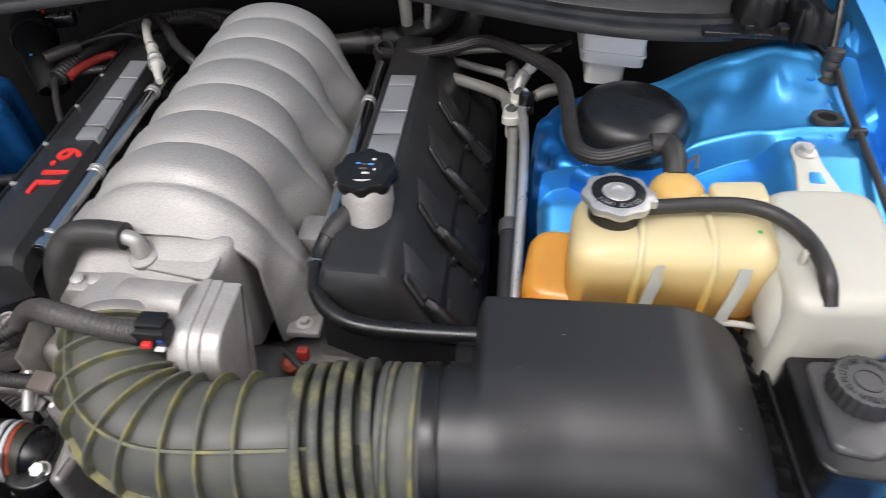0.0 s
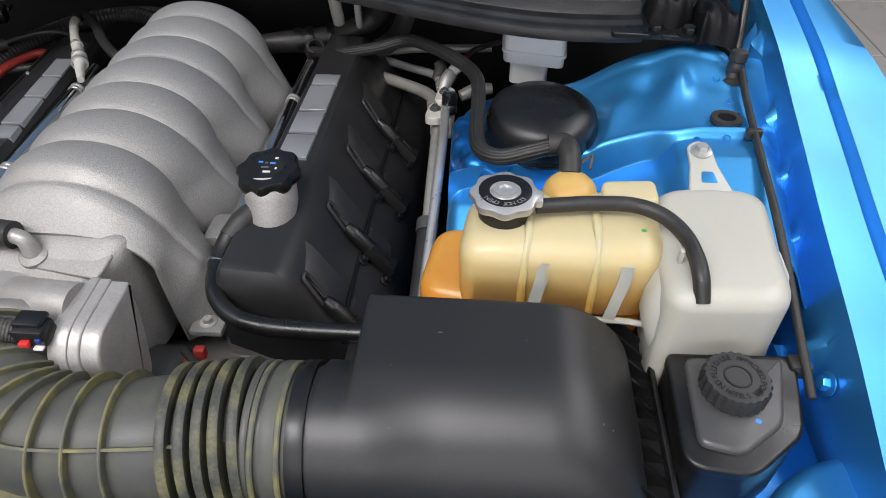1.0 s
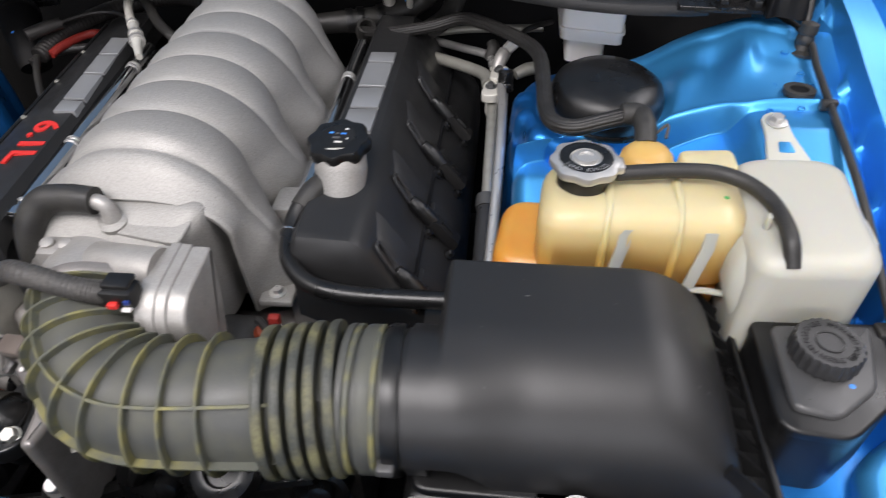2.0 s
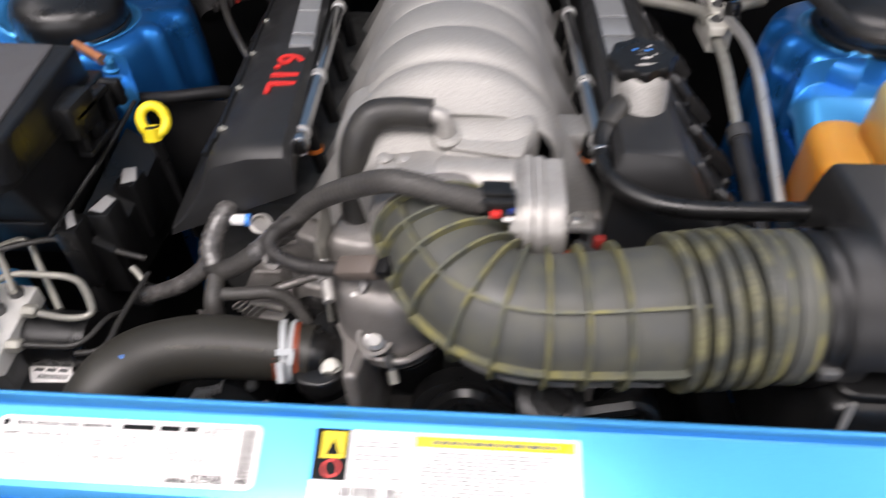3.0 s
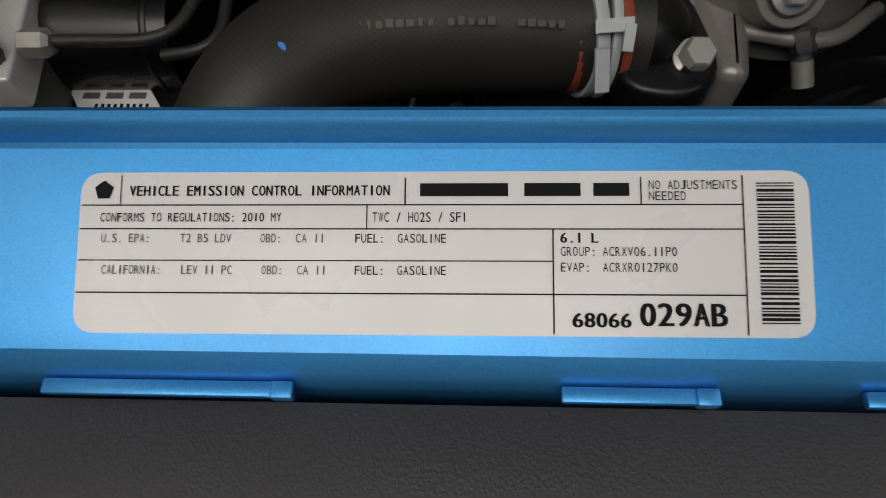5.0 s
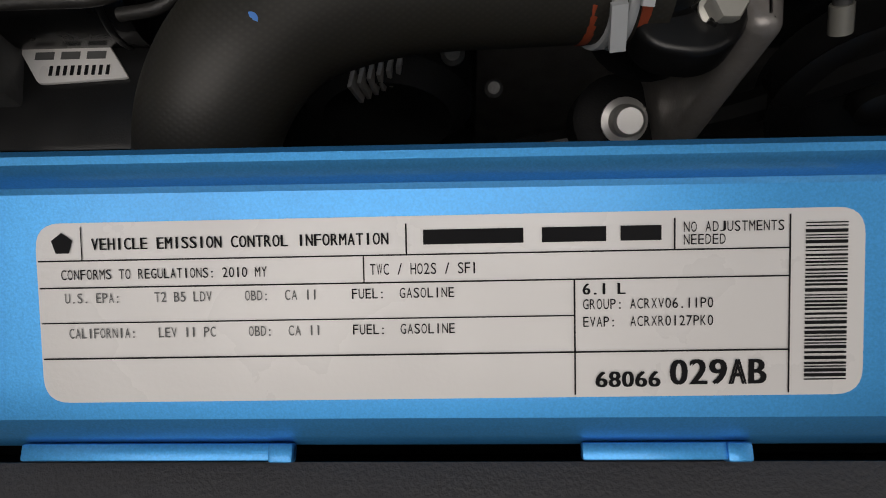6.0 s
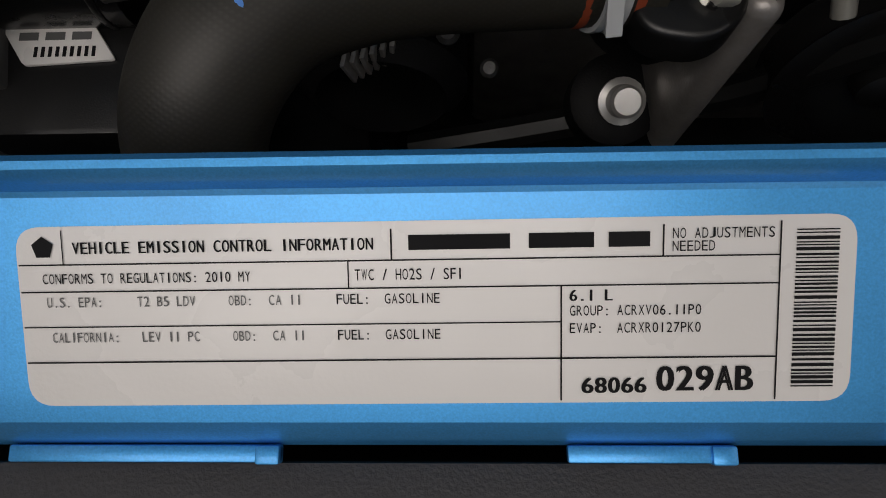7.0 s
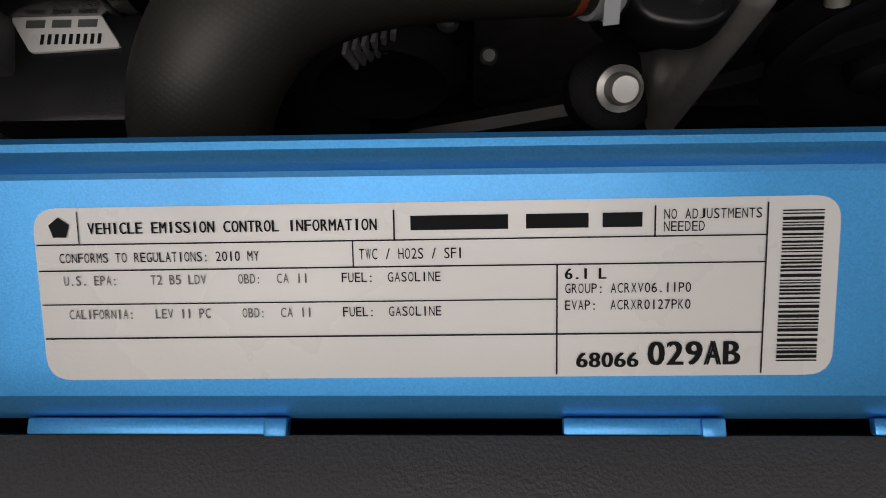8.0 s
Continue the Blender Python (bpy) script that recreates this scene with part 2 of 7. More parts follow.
BRAID = material("ribbed_hose_rubber", (0.020, 0.019, 0.018), 0.42, spec=0.5, grain=0.3, grain_size=900, stain=0.3, stain_size=60, stain_colour=(0.035, 0.033, 0.031))
HOSE = braid_material("knitted_rubber_hose", (0.023, 0.0213, 0.0168), (0.031, 0.0285, 0.0225), 190, 0.06)

# ---- shape helpers ----


def thing(name, label, category, group="", kind="", at=(0, 0, 0)):
    ob = new(name)
    ob.empty_display_size = 0.02
    ob.location = at
    return tagged(ob, label, category, group, kind)


def part(name, bm, mat, parent=None, label="", sharp=38, m=None):
    """Links a bmesh as one mesh object under a thing or a part, given in world metres."""
    if m is not None:
        bm.transform(m)
    bmesh.ops.recalc_face_normals(bm, faces=bm.faces)
    me = bpy.data.meshes.new(name)
    bm.to_mesh(me)
    bm.free()
    me.materials.append(mat)
    me.polygons.foreach_set("use_smooth", [True] * len(me.polygons))
    me.set_sharp_from_angle(angle=radians(sharp))
    ob = new(name, me)
    if parent is not None:
        ob.parent = parent
        top = parent
        off = Vector((0, 0, 0))
        while top is not None:
            off += top.location
            top = top.parent
        ob.location = -off
    if label:
        ob["label"] = label
    return ob


def box(x0, x1, y0, y1, z0, z1, bevel=0.0, seg=2):
    bm = bmesh.new()
    bmesh.ops.create_cube(bm, size=1)
    bm.transform(Matrix.Translation(((x0 + x1) / 2, (y0 + y1) / 2, (z0 + z1) / 2)) @ Matrix.Diagonal((x1 - x0, y1 - y0, z1 - z0, 1)))
    if bevel:
        bmesh.ops.bevel(bm, geom=bm.edges[:], offset=bevel, segments=seg, profile=0.5, affect="EDGES", clamp_overlap=True)
    return bm


def rounded(points, r, n=5):
    """An outline in the plane with its corners rounded by r (one number or one a corner)."""
    out, count = [], len(points)
    rs = r if hasattr(r, "__len__") else [r] * count
    for i in range(count):
        a, b, c = (Vector(points[(i + k) % count]) for k in (-1, 0, 1))
        u, v = (a - b), (c - b)
        d = min(rs[i], u.length * 0.49, v.length * 0.49)
        p, q = b + u.normalized() * d, b + v.normalized() * d
        for k in range(n + 1):
            t = k / n
            out.append(tuple((1 - t) ** 2 * p + 2 * t * (1 - t) * b + t * t * q))
    return out


def loft(loops, cap0=True, cap1=True, closed=True):
    """A skin over loops of equally many points."""
    bm = bmesh.new()
    rows = [[bm.verts.new(p) for p in loop] for loop in loops]
    n = len(rows[0])
    for a, b in zip(rows, rows[1:]):
        for i in range(n if closed else n - 1):
            j = (i + 1) % n
            try:
                bm.faces.new((a[i], a[j], b[j], b[i]))
            except ValueError:
                pass
    if cap0:
        bm.faces.new(rows[0][::-1])
    if cap1:
        bm.faces.new(rows[-1])
    return bm


def inset(loop, d):
    """An outline moved inwards by d (a counter-clockwise loop)."""
    n, out = len(loop), []
    for i in range(n):
        a, b, c = Vector(loop[i - 1]), Vector(loop[i]), Vector(loop[(i + 1) % n])
        t = (c - a).normalized()
        out.append((b.x - t.y * d, b.y + t.x * d))
    return out


def slab(outline, z0, z1, edge=0.004, steps=3, m=None):
    """An outline in x and y (counter-clockwise) raised from z0 to z1, its upper edge rounded."""
    loops = [[(x, y, z0) for x, y in outline], [(x, y, z1 - edge) for x, y in outline]]
    for k in range(1, steps + 1):
        a = math.pi / 2 * k / steps
        loops.append([(x, y, z1 - edge + edge * math.sin(a)) for x, y in inset(outline, edge * (1 - math.cos(a)))])
    bm = loft(loops)
    if m is not None:
        bm.transform(m)
    return bm


def smooth_path(pts, n=8):
    """Catmull-Rom through the points."""
    p = [Vector(q) for q in pts]
    p = [2 * p[0] - p[1]] + p + [2 * p[-1] - p[-2]]
    out = []
    for i in range(1, len(p) - 2):
        a, b, c, d = p[i - 1:i + 3]
        for k in range(n):
            t = k / n
            out.append(0.5 * (2 * b + (c - a) * t + (2 * a - 5 * b + 4 * c - d) * t * t + (3 * b - a - 3 * c + d) * t ** 3))
    out.append(p[-2])
    return out


def frames_along(path):
    """Position, tangent and two normals along a path, without twist."""
    res, side = [], None
    for i, p in enumerate(path):
        t = (path[min(i + 1, len(path) - 1)] - path[max(i - 1, 0)]).normalized()
        if side is None:
            side = t.cross(Vector((0, 0, 1)))
            if side.length < 0.1:
                side = t.cross(Vector((1, 0, 0)))
        side = (side - t * side.dot(t)).normalized()
        res.append((p, t, side, side.cross(t)))
    return res


def tube(pts, r, seg=12, n=8, hollow=0.0, wave=None):
    """A round tube through the points; r is a number or one radius a point; wave(i) scales the radius along the way."""
    path = smooth_path(pts, n)
    rs = r if hasattr(r, "__len__") else [r] * len(pts)
    loops = []
    for i, (p, t, s, u) in enumerate(frames_along(path)):
        f = i / (len(path) - 1) * (len(rs) - 1)
        k = min(int(f), len(rs) - 2)
        rad = rs[k] + (rs[k + 1] - rs[k]) * (f - k)
        if wave:
            rad *= wave(i)
        loops.append([p + rad * (math.cos(a) * s + math.sin(a) * u) for a in (2 * math.pi * j / seg for j in range(seg))])
    if hollow:
        p, t, s, u = frames_along(path)[-1]
        loops.append([p + (rs[-1] - hollow) * (math.cos(a) * s + math.sin(a) * u) for a in (2 * math.pi * j / seg for j in range(seg))])
        loops.append([p - t * hollow * 5 + (rs[-1] - hollow) * (math.cos(a) * s + math.sin(a) * u) for a in (2 * math.pi * j / seg for j in range(seg))])
    return loft(loops)


def fluted(pts, r, lobes, depth, n=8):
    """A hose with ridges running along it."""
    loops = []
    for p, t, s, u in frames_along(smooth_path(pts, n)):
        loops.append([p + r * (1 + depth * abs(math.sin(lobes * a / 2))) * (math.cos(a) * s + math.sin(a) * u) for a in (2 * math.pi * j / (lobes * 4) for j in range(lobes * 4))])
    return loft(loops)


def lathe(profile, at=(0, 0, 0), axis=(0, 0, 1), seg=28, lobes=0, depth=0.0, lobe_from=0.0):
    """Turns (radius, height) rows round an axis through at. lobes: waves on radii above lobe_from."""
    q = Vector((0, 0, 1)).rotation_difference(Vector(axis).normalized())
    loops = []
    for r, h in profile:
        loop = []
        for j in range(seg):
            a = 2 * math.pi * j / seg
            rr = r * (1 + depth * math.cos(lobes * a)) if lobes and r > lobe_from else r
            loop.append(Vector(at) + q @ Vector((rr * math.cos(a), rr * math.sin(a), h)))
        loops.append(loop)
    return loft(loops)


def ring(at, axis, r_out, r_in, w, seg=36):
    """A flat ring of width w along its axis."""
    q = Vector((0, 0, 1)).rotation_difference(Vector(axis).normalized())
    bm = bmesh.new()
    prof = [(r_in, -w / 2), (r_out * 0.985, -w / 2), (r_out, -w / 4), (r_out, w / 4), (r_out * 0.985, w / 2), (r_in, w / 2)]
    rows = []
    for j in range(seg):
        a = 2 * math.pi * j / seg
        rows.append([bm.verts.new(Vector(at) + q @ Vector((r * math.cos(a), r * math.sin(a), h))) for r, h in prof])
    for a, b in zip(rows, rows[1:] + rows[:1]):
        for i in range(len(prof)):
            j = (i + 1) % len(prof)
            bm.faces.new((a[i], a[j], b[j], b[i]))
    return bm


def hexbolt(at, axis=(0, 0, 1), r=0.007, h=0.006, washer=0.010):
    bm = lathe([(washer, 0), (washer, 0.0012), (r * 1.05, 0.0018)], at, axis, 24)
    bm2 = lathe([(r, 0.001), (r, h * 0.85), (r * 0.86, h)], at, axis, 6)
    me = bpy.data.meshes.new("tmp")
    bm2.to_mesh(me)
    bm2.free()
    bm.from_mesh(me)
    bpy.data.meshes.remove(me)
    return bm


def writing(name, body, mat, parent, m, width=0.0, height=0.0, depth=0.0002, bold=0.0):
    """Letters of the built-in font, laid on the plane of m from its origin, fitted to a width and a capital height."""
    cu = bpy.data.curves.new(name, "FONT")
    cu.body, cu.size, cu.extrude, cu.offset, cu.resolution_u = body, 1.0, 0.0, bold, 3
    tmp = bpy.data.objects.new("tmp", cu)
    scene.collection.objects.link(tmp)
    me = bpy.data.meshes.new_from_object(tmp.evaluated_get(bpy.context.evaluated_depsgraph_get()))
    bpy.data.objects.remove(tmp)
    bpy.data.curves.remove(cu)
    bm = bmesh.new()
    bm.from_mesh(me)
    bpy.data.meshes.remove(me)
    xs, ys = [v.co.x for v in bm.verts], [v.co.y for v in bm.verts]
    sx = width / (max(xs) - min(xs)) if width else 1
    sy = height / 0.69 if height else sx
    if not width:
        sx = sy
    bm.transform(Matrix.Diagonal((sx, sy, 1, 1)) @ Matrix.Translation((-min(xs), 0, 0)))
    if depth > 0.0005:
        ext = bmesh.ops.extrude_face_region(bm, geom=bm.faces[:])
        bmesh.ops.translate(bm, verts=[g for g in ext["geom"] if isinstance(g, bmesh.types.BMVert)], vec=(0, 0, depth))
        return part(name, bm, mat, parent, m=m, sharp=30)
    bmesh.ops.translate(bm, verts=bm.verts[:], vec=(0, 0, depth))
    return part(name, bm, mat, parent, m=m, sharp=30)


def sheet(fn, nu, nv, thick=0.0):
    """A grid surface from fn(u, v), u and v from 0 to 1; thick gives it a lower side along z."""
    bm = bmesh.new()
    g = [[bm.verts.new(fn(i / nu, j / nv)) for j in range(nv + 1)] for i in range(nu + 1)]
    for i in range(nu):
        for j in range(nv):
            bm.faces.new((g[i][j], g[i + 1][j], g[i + 1][j + 1], g[i][j + 1]))
    if thick:
        low = [[bm.verts.new(g[i][j].co - Vector((0, 0, thick))) for j in range(nv + 1)] for i in range(nu + 1)]
        for i in range(nu):
            for j in range(nv):
                bm.faces.new((low[i][j + 1], low[i + 1][j + 1], low[i + 1][j], low[i][j]))
        for i in range(nu):
            bm.faces.new((g[i][0], low[i][0], low[i + 1][0], g[i + 1][0]))
            bm.faces.new((g[i + 1][nv], low[i + 1][nv], low[i][nv], g[i][nv]))
        for j in range(nv):
            bm.faces.new((g[0][j + 1], low[0][j + 1], low[0][j], g[0][j]))
            bm.faces.new((g[nu][j], low[nu][j], low[nu][j + 1], g[nu][j + 1]))
    return bm


def ease(a, b, x):
    t = min(max((x - a) / (b - a), 0), 1)
    return t * t * (3 - 2 * t)


def arch(d, r):
    """0 at an edge, 1 from r inwards, round between."""
    t = min(max(d / r, 0), 1)
    return math.sqrt(max(1 - (1 - t) ** 2, 0))

CX = 0.092  # the car's centre line

# ---- the hall ----
floor_ob = part("floor", box(-4, 4, -4, 5, -0.06, -0.006), GROUT)
tagged(floor_ob, "pale tiled showroom floor with grey joints", "floor", kind="structure")
# unseen walls that close the hall, darkened against bounced light
part_wall = (("wall_north", (-4, 4, 5, 5.12, -0.06, 3.5)), ("wall_south", (-4, 4, -4.12, -4, -0.06, 3.5)),
             ("wall_east", (4, 4.12, -4.12, 5.12, -0.06, 3.5)), ("wall_west", (-4.12, -4, -4.12, 5.12, -0.06, 3.5)))
for nm, b in part_wall:
    tagged(part(nm, box(*b), WALL), "plain hall wall, darkened to cut bounced light", "wall", kind="structure")
tagged(part("ceiling", box(-4.12, 4.12, -4.12, 5.12, 3.5, 3.6), CEIL), "plain pale painted ceiling", "ceiling", kind="structure")

# ---- car body ----
car = thing("car", "blue metallic car with its bonnet raised over the engine bay", "car", at=(CX, 0, 0))


def top_plane(y):
    return 0.803 + 0.35 * y


def crossmember_section(x):
    """The upper radiator support: a sloping face with a stepped lip behind and a rounded fall in front, dipped round the latch."""
    p = [(0.0006, 0.765), (0.0006, 0.790), (0.0010, 0.7955), (0.0028, 0.8005), (0.0062, top_plane(0.0062) - 0.0004), (0.010, top_plane(0.010))]
    p += [(0.014 + 0.0372 * k / 6, top_plane(0.014 + 0.0372 * k / 6)) for k in range(7)]
    p += [(0.0522, 0.8220), (0.0526, 0.8245), (0.0532, 0.8272), (0.0544, 0.8290), (0.0560, 0.8294), (0.0574, 0.8288), (0.0584, 0.826), (0.0588, 0.80), (0.0588, 0.765)]
    dip = ease(0.082, 0.094, x) * (1 - ease(0.124, 0.138, x))
    out = []
    for y, z in p:
        k = dip * max(1 - y / 0.026, 0)
        out.append((x, y + 0.017 * k, z - 0.016 * k * k))
    return out


def seam_x(y):
    return -0.205 - 0.30 * (0.055 - y)


xs = [-0.19 + k * (0.62 + 0.19) / 160 for k in range(161)]
part("radiator_support", loft([[(seam_x(y), y, z) for _, y, z in crossmember_section(0)], [(seam_x(y) + 0.002, y, z) for _, y, z in crossmember_section(0)]]
                              + [crossmember_section(x) for x in xs]), BLUE, car, "bright blue metallic painted panel", sharp=25)
# the side piece beyond the slanting seam
part("side_support", loft([[(seam_x(y) - 0.0016, y, z - 0.0006) for _, y, z in crossmember_section(0)], [(seam_x(y) - 0.004, y, z) for _, y, z in crossmember_section(0)]]
                          + [crossmember_section(x) for x in (-0.245, -0.30, -0.42, -0.55)]), BLUE, car, sharp=25)
for x0, x1 in ((-0.182, -0.121), (-0.0585, -0.0225), (0.010, 0.033)):
    part("tab", box(x0, x1, -0.0026, 0.0012, 0.7958, 0.7982, 0.0006), BLUE, car)
    part("tab", box(x1 - 0.0055, x1, -0.0030, 0.0012, 0.7950, 0.7990, 0.0007), BLUE, car)


def cover_fn(u, v):
    x = -0.60 + 0.668 * u
    y = -0.0030 - 0.30 * v
    z = 0.7985 - 0.02 * v - 0.14 * v ** 3 - 0.016 * (1 - arch((0.068 - x), 0.03)) - 0.004 * (1 - arch(v, 0.03))
    return (x, y, z)


part("grille_cover", sheet(cover_fn, 50, 24, 0.004), GREY_COVER, car, "dark grey grained plastic cover")
part("grille_cover", box(0.15, 0.62, -0.30, -0.03, 0.745, 0.76, 0.006), GREY_COVER, car)
part("latch_hook", tube([(0.075, -0.035, 0.765), (0.095, -0.03, 0.772), (0.118, -0.03, 0.772), (0.138, -0.035, 0.765)], 0.004, 8), STEEL, car)
part("latch_plate", box(0.072, 0.150, -0.060, -0.010, 0.744, 0.756, 0.004), ALU_RAW, car)
part("latch_pin", lathe([(0.009, 0), (0.009, 0.006), (0.005, 0.008), (0.004, 0.016)], (0.104, -0.022, 0.755), (0, -0.2, 1), 20), STEEL, car)
part("latch_well", box(0.09, 0.15, -0.12, -0.006, 0.72, 0.735, 0.004), BLACK_ROUGH, car)
part("bumper", box(-0.72, 0.904, -0.46, -0.28, 0.18, 0.66, 0.06, 4), BLUE, car)
part("bumper", box(-0.70, 0.884, -0.30, -0.02, 0.18, 0.62, 0.02, 2), BLACK_ROUGH, car)


def smooth_rows(rows, n):
    return [tuple(p) for p in smooth_path(rows, n)]


def fender(side):
    """Inner wall with pinched folds, flange, gutter groove and outer skin, as lines along the car, mirrored for the other side."""
    base = smooth_rows([(0.745, 0.80, 1.02), (0.738, 0.595, 0.962), (0.738, 0.505, 0.921), (0.738, 0.448, 0.891), (0.738, 0.395, 0.869), (0.738, 0.331, 0.843), (0.738, 0.259, 0.823), (0.738, 0.204, 0.795), (0.738, 0.06, 0.75)], 28)
    out = []
    for x, y, z in base:
        pinch = sum(math.exp(-((y - c) / (0.006 if y < c else 0.013)) ** 2) for c in (0.558, 0.475, 0.415, 0.355, 0.262))
        out.append((x - 0.012 * pinch, y, z + 0.004 * pinch))
    foot_line, base = base, out
    top = smooth_rows([(0.75, 0.80, 1.02), (0.742, 0.633, 0.985), (0.742, 0.534, 0.962), (0.742, 0.461, 0.938), (0.742, 0.408, 0.921), (0.742, 0.340, 0.898), (0.742, 0.257, 0.873), (0.742, 0.202, 0.854), (0.742, 0.06, 0.80)], 28)
    wide = [1 + 0.7 * max(0.62 - y, 0) for x, y, z in top]
    gin = [(x + 0.032 * w, y + 0.005, z - 0.005) for (x, y, z), w in zip(top, wide)]
    groove = [(x + 0.032 * w + 0.006, y + 0.005, z - 0.016) for (x, y, z), w in zip(top, wide)]
    gout = [(x + 0.032 * w + 0.012, y + 0.006, z - 0.003) for (x, y, z), w in zip(top, wide)]
    outer = [(x + 0.080 + 0.19 * max(0.62 - y, 0), y + 0.01, z - 0.012) for x, y, z in top]
    edge = [(x + 0.092 + 0.17 * max(0.62 - y, 0), y + 0.01, z - 0.03) for x, y, z in top]
    low = [(0.905, y, z - 0.16) for x, y, z in top]
    foot = [(0.90, y, 0.25) for x, y, z in top]
    under = [(x + 0.004, y, z - 0.30) for x, y, z in base]
    mid = lambda a, b, k: [tuple(Vector(p).lerp(Vector(q), k)) for p, q in zip(a, b)]
    rows = [under, mid(under, base, 0.97), base, mid(foot_line, top, 0.30), mid(foot_line, top, 0.6), mid(foot_line, top, 0.9), top, mid(top, gin, 0.1), mid(top, gin, 0.5), mid(top, gin, 0.9), gin, mid(gin, groove, 0.8), groove,
            mid(groove, gout, 0.2), gout, mid(gout, outer, 0.06), mid(gout, outer, 0.5), outer, mid(outer, edge, 0.5), edge, mid(edge, low, 0.5), low, foot]
    if side < 0:
        rows = [[(2 * CX - x, y, z) for x, y, z in r] for r in rows]
    return loft(rows, False, False, closed=False)


part("fender", fender(1), BLUE, car, sharp=50)
part("fender", fender(-1), BLUE, car, sharp=50)


def foot_z(y):
    """Height of the inner wall's foot along the car."""
    return 0.795 + 0.167 * ((y - 0.204) / 0.391) ** 1.1 if y > 0.204 else 0.795


def along(rows, x):
    """Height of a line through the rows at x, its corners softened."""
    def at(q):
        for (a, va), (b, vb) in zip(rows, rows[1:]):
            if q <= b:
                return va + (vb - va) * max(q - a, 0) / (b - a)
        return rows[-1][1]
    return (at(x - 0.006) + at(x) + at(x + 0.006)) / 3


def rim_line(x):
    """Where the front flange of the strut tower runs."""
    return along(((0.41, 0.418), (0.424, 0.426), (0.449, 0.438), (0.481, 0.442), (0.515, 0.447), (0.549, 0.456), (0.590, 0.456), (0.618, 0.452), (0.634, 0.441), (0.70, 0.442), (0.75, 0.44)), x)


def back_line(x):
    """Where the tower's top ends under the cowl."""
    return along(((0.41, 0.55), (0.419, 0.557), (0.445, 0.584), (0.495, 0.604), (0.545, 0.604), (0.604, 0.592), (0.671, 0.578), (0.70, 0.565), (0.742, 0.60)), x)


TOWER_AT = Vector((0.005, -0.004, -0.011))  # how far the strut tower and all that sits on it stand from their drawing


def tower(side):
    """Pressed top of a strut tower: a raised plate with rolled edges and a lower shelf in front of it."""
    def fn(u, v):
        x = 0.424 + 0.323 * u
        front = 0.301 if side > 0 else 0.391
        yr, yb = rim_line(x), back_line(x)
        if v < 0.35:
            y = front + (yr - 0.006 - front) * v / 0.35
        elif v < 0.60:
            y = yr - 0.006 + 0.014 * (v - 0.35) / 0.25
        else:
            y = yr + 0.008 + (yb - yr - 0.008) * (v - 0.60) / 0.40
        x += 0.016 * (1 - u) ** 3 * ease(yr - 0.004, yr + 0.010, y)
        z = 0.875 + 0.043 * ease(0.525, 0.665, x) + 0.016 * ease(0.446, 0.596, y) * ease(0.565, 0.685, x)
        # saddle crease and teardrop emboss
        z += 0.012 * math.exp(-((x - 0.650 - 0.15 * (y - 0.520)) / 0.012) ** 2 - ((y - 0.520) / 0.024) ** 2)
        z -= 0.006 * math.exp(-((x - 0.625 - 0.15 * (y - 0.526)) / 0.014) ** 2 - ((y - 0.526) / 0.045) ** 2)
        z += 0.008 * math.exp(-((x - 0.592 - 0.25 * (y - 0.51)) / 0.014) ** 2 - ((y - 0.510) / 0.032) ** 2)
        z += 0.010 * ease(0.545, 0.600, x) * ease(yb - 0.060, yb - 0.022, y) * ease(0.72, 0.69, x)
        # rolled bead along the rear edge with a fold line inside it
        z += 0.004 * ease(yb - 0.026, yb - 0.019, y) * ease(0.47, 0.53, x)
        z -= 0.012 * (1 - arch(yb - y, 0.012))
        # rolled flange, then the lower shelf in front of it
        z += 0.004 * math.exp(-((y - yr - 0.003) / 0.004) ** 2)
        step = 0.024 + 0.010 * math.exp(-((x - 0.555) / 0.045) ** 2)
        z -= step * (1 - ease(yr - 0.006, yr, y)) * (1 - 0.85 * ease(0.622, 0.640, x))
        r = math.hypot(x - 0.516, y - 0.499)
        z -= 0.004 * (1 - ease(0.062, 0.070, r))
        # the shelf slopes down towards the front, more so towards the engine
        z -= (0.30 + 0.25 * ease(0.50, 0.43, x)) * max(0.405 - y, 0)
        z -= 0.030 * (1 - arch(x - 0.4235, 0.016)) * (1 - ease(yr - 0.006, yr, y))
        # the pressed flank lies over the sheet here
        z -= 0.030 * ease(0.070, 0.080, r) * ease(0.513, 0.495, x) * ease(yr - 0.002, yr + 0.006, y)
        z += (foot_z(y) - z) * ease(0.708, 0.745, x)
        return (x if side > 0 else 2 * CX - x, y, z)
    return sheet(fn, 120, 100, 0.003)


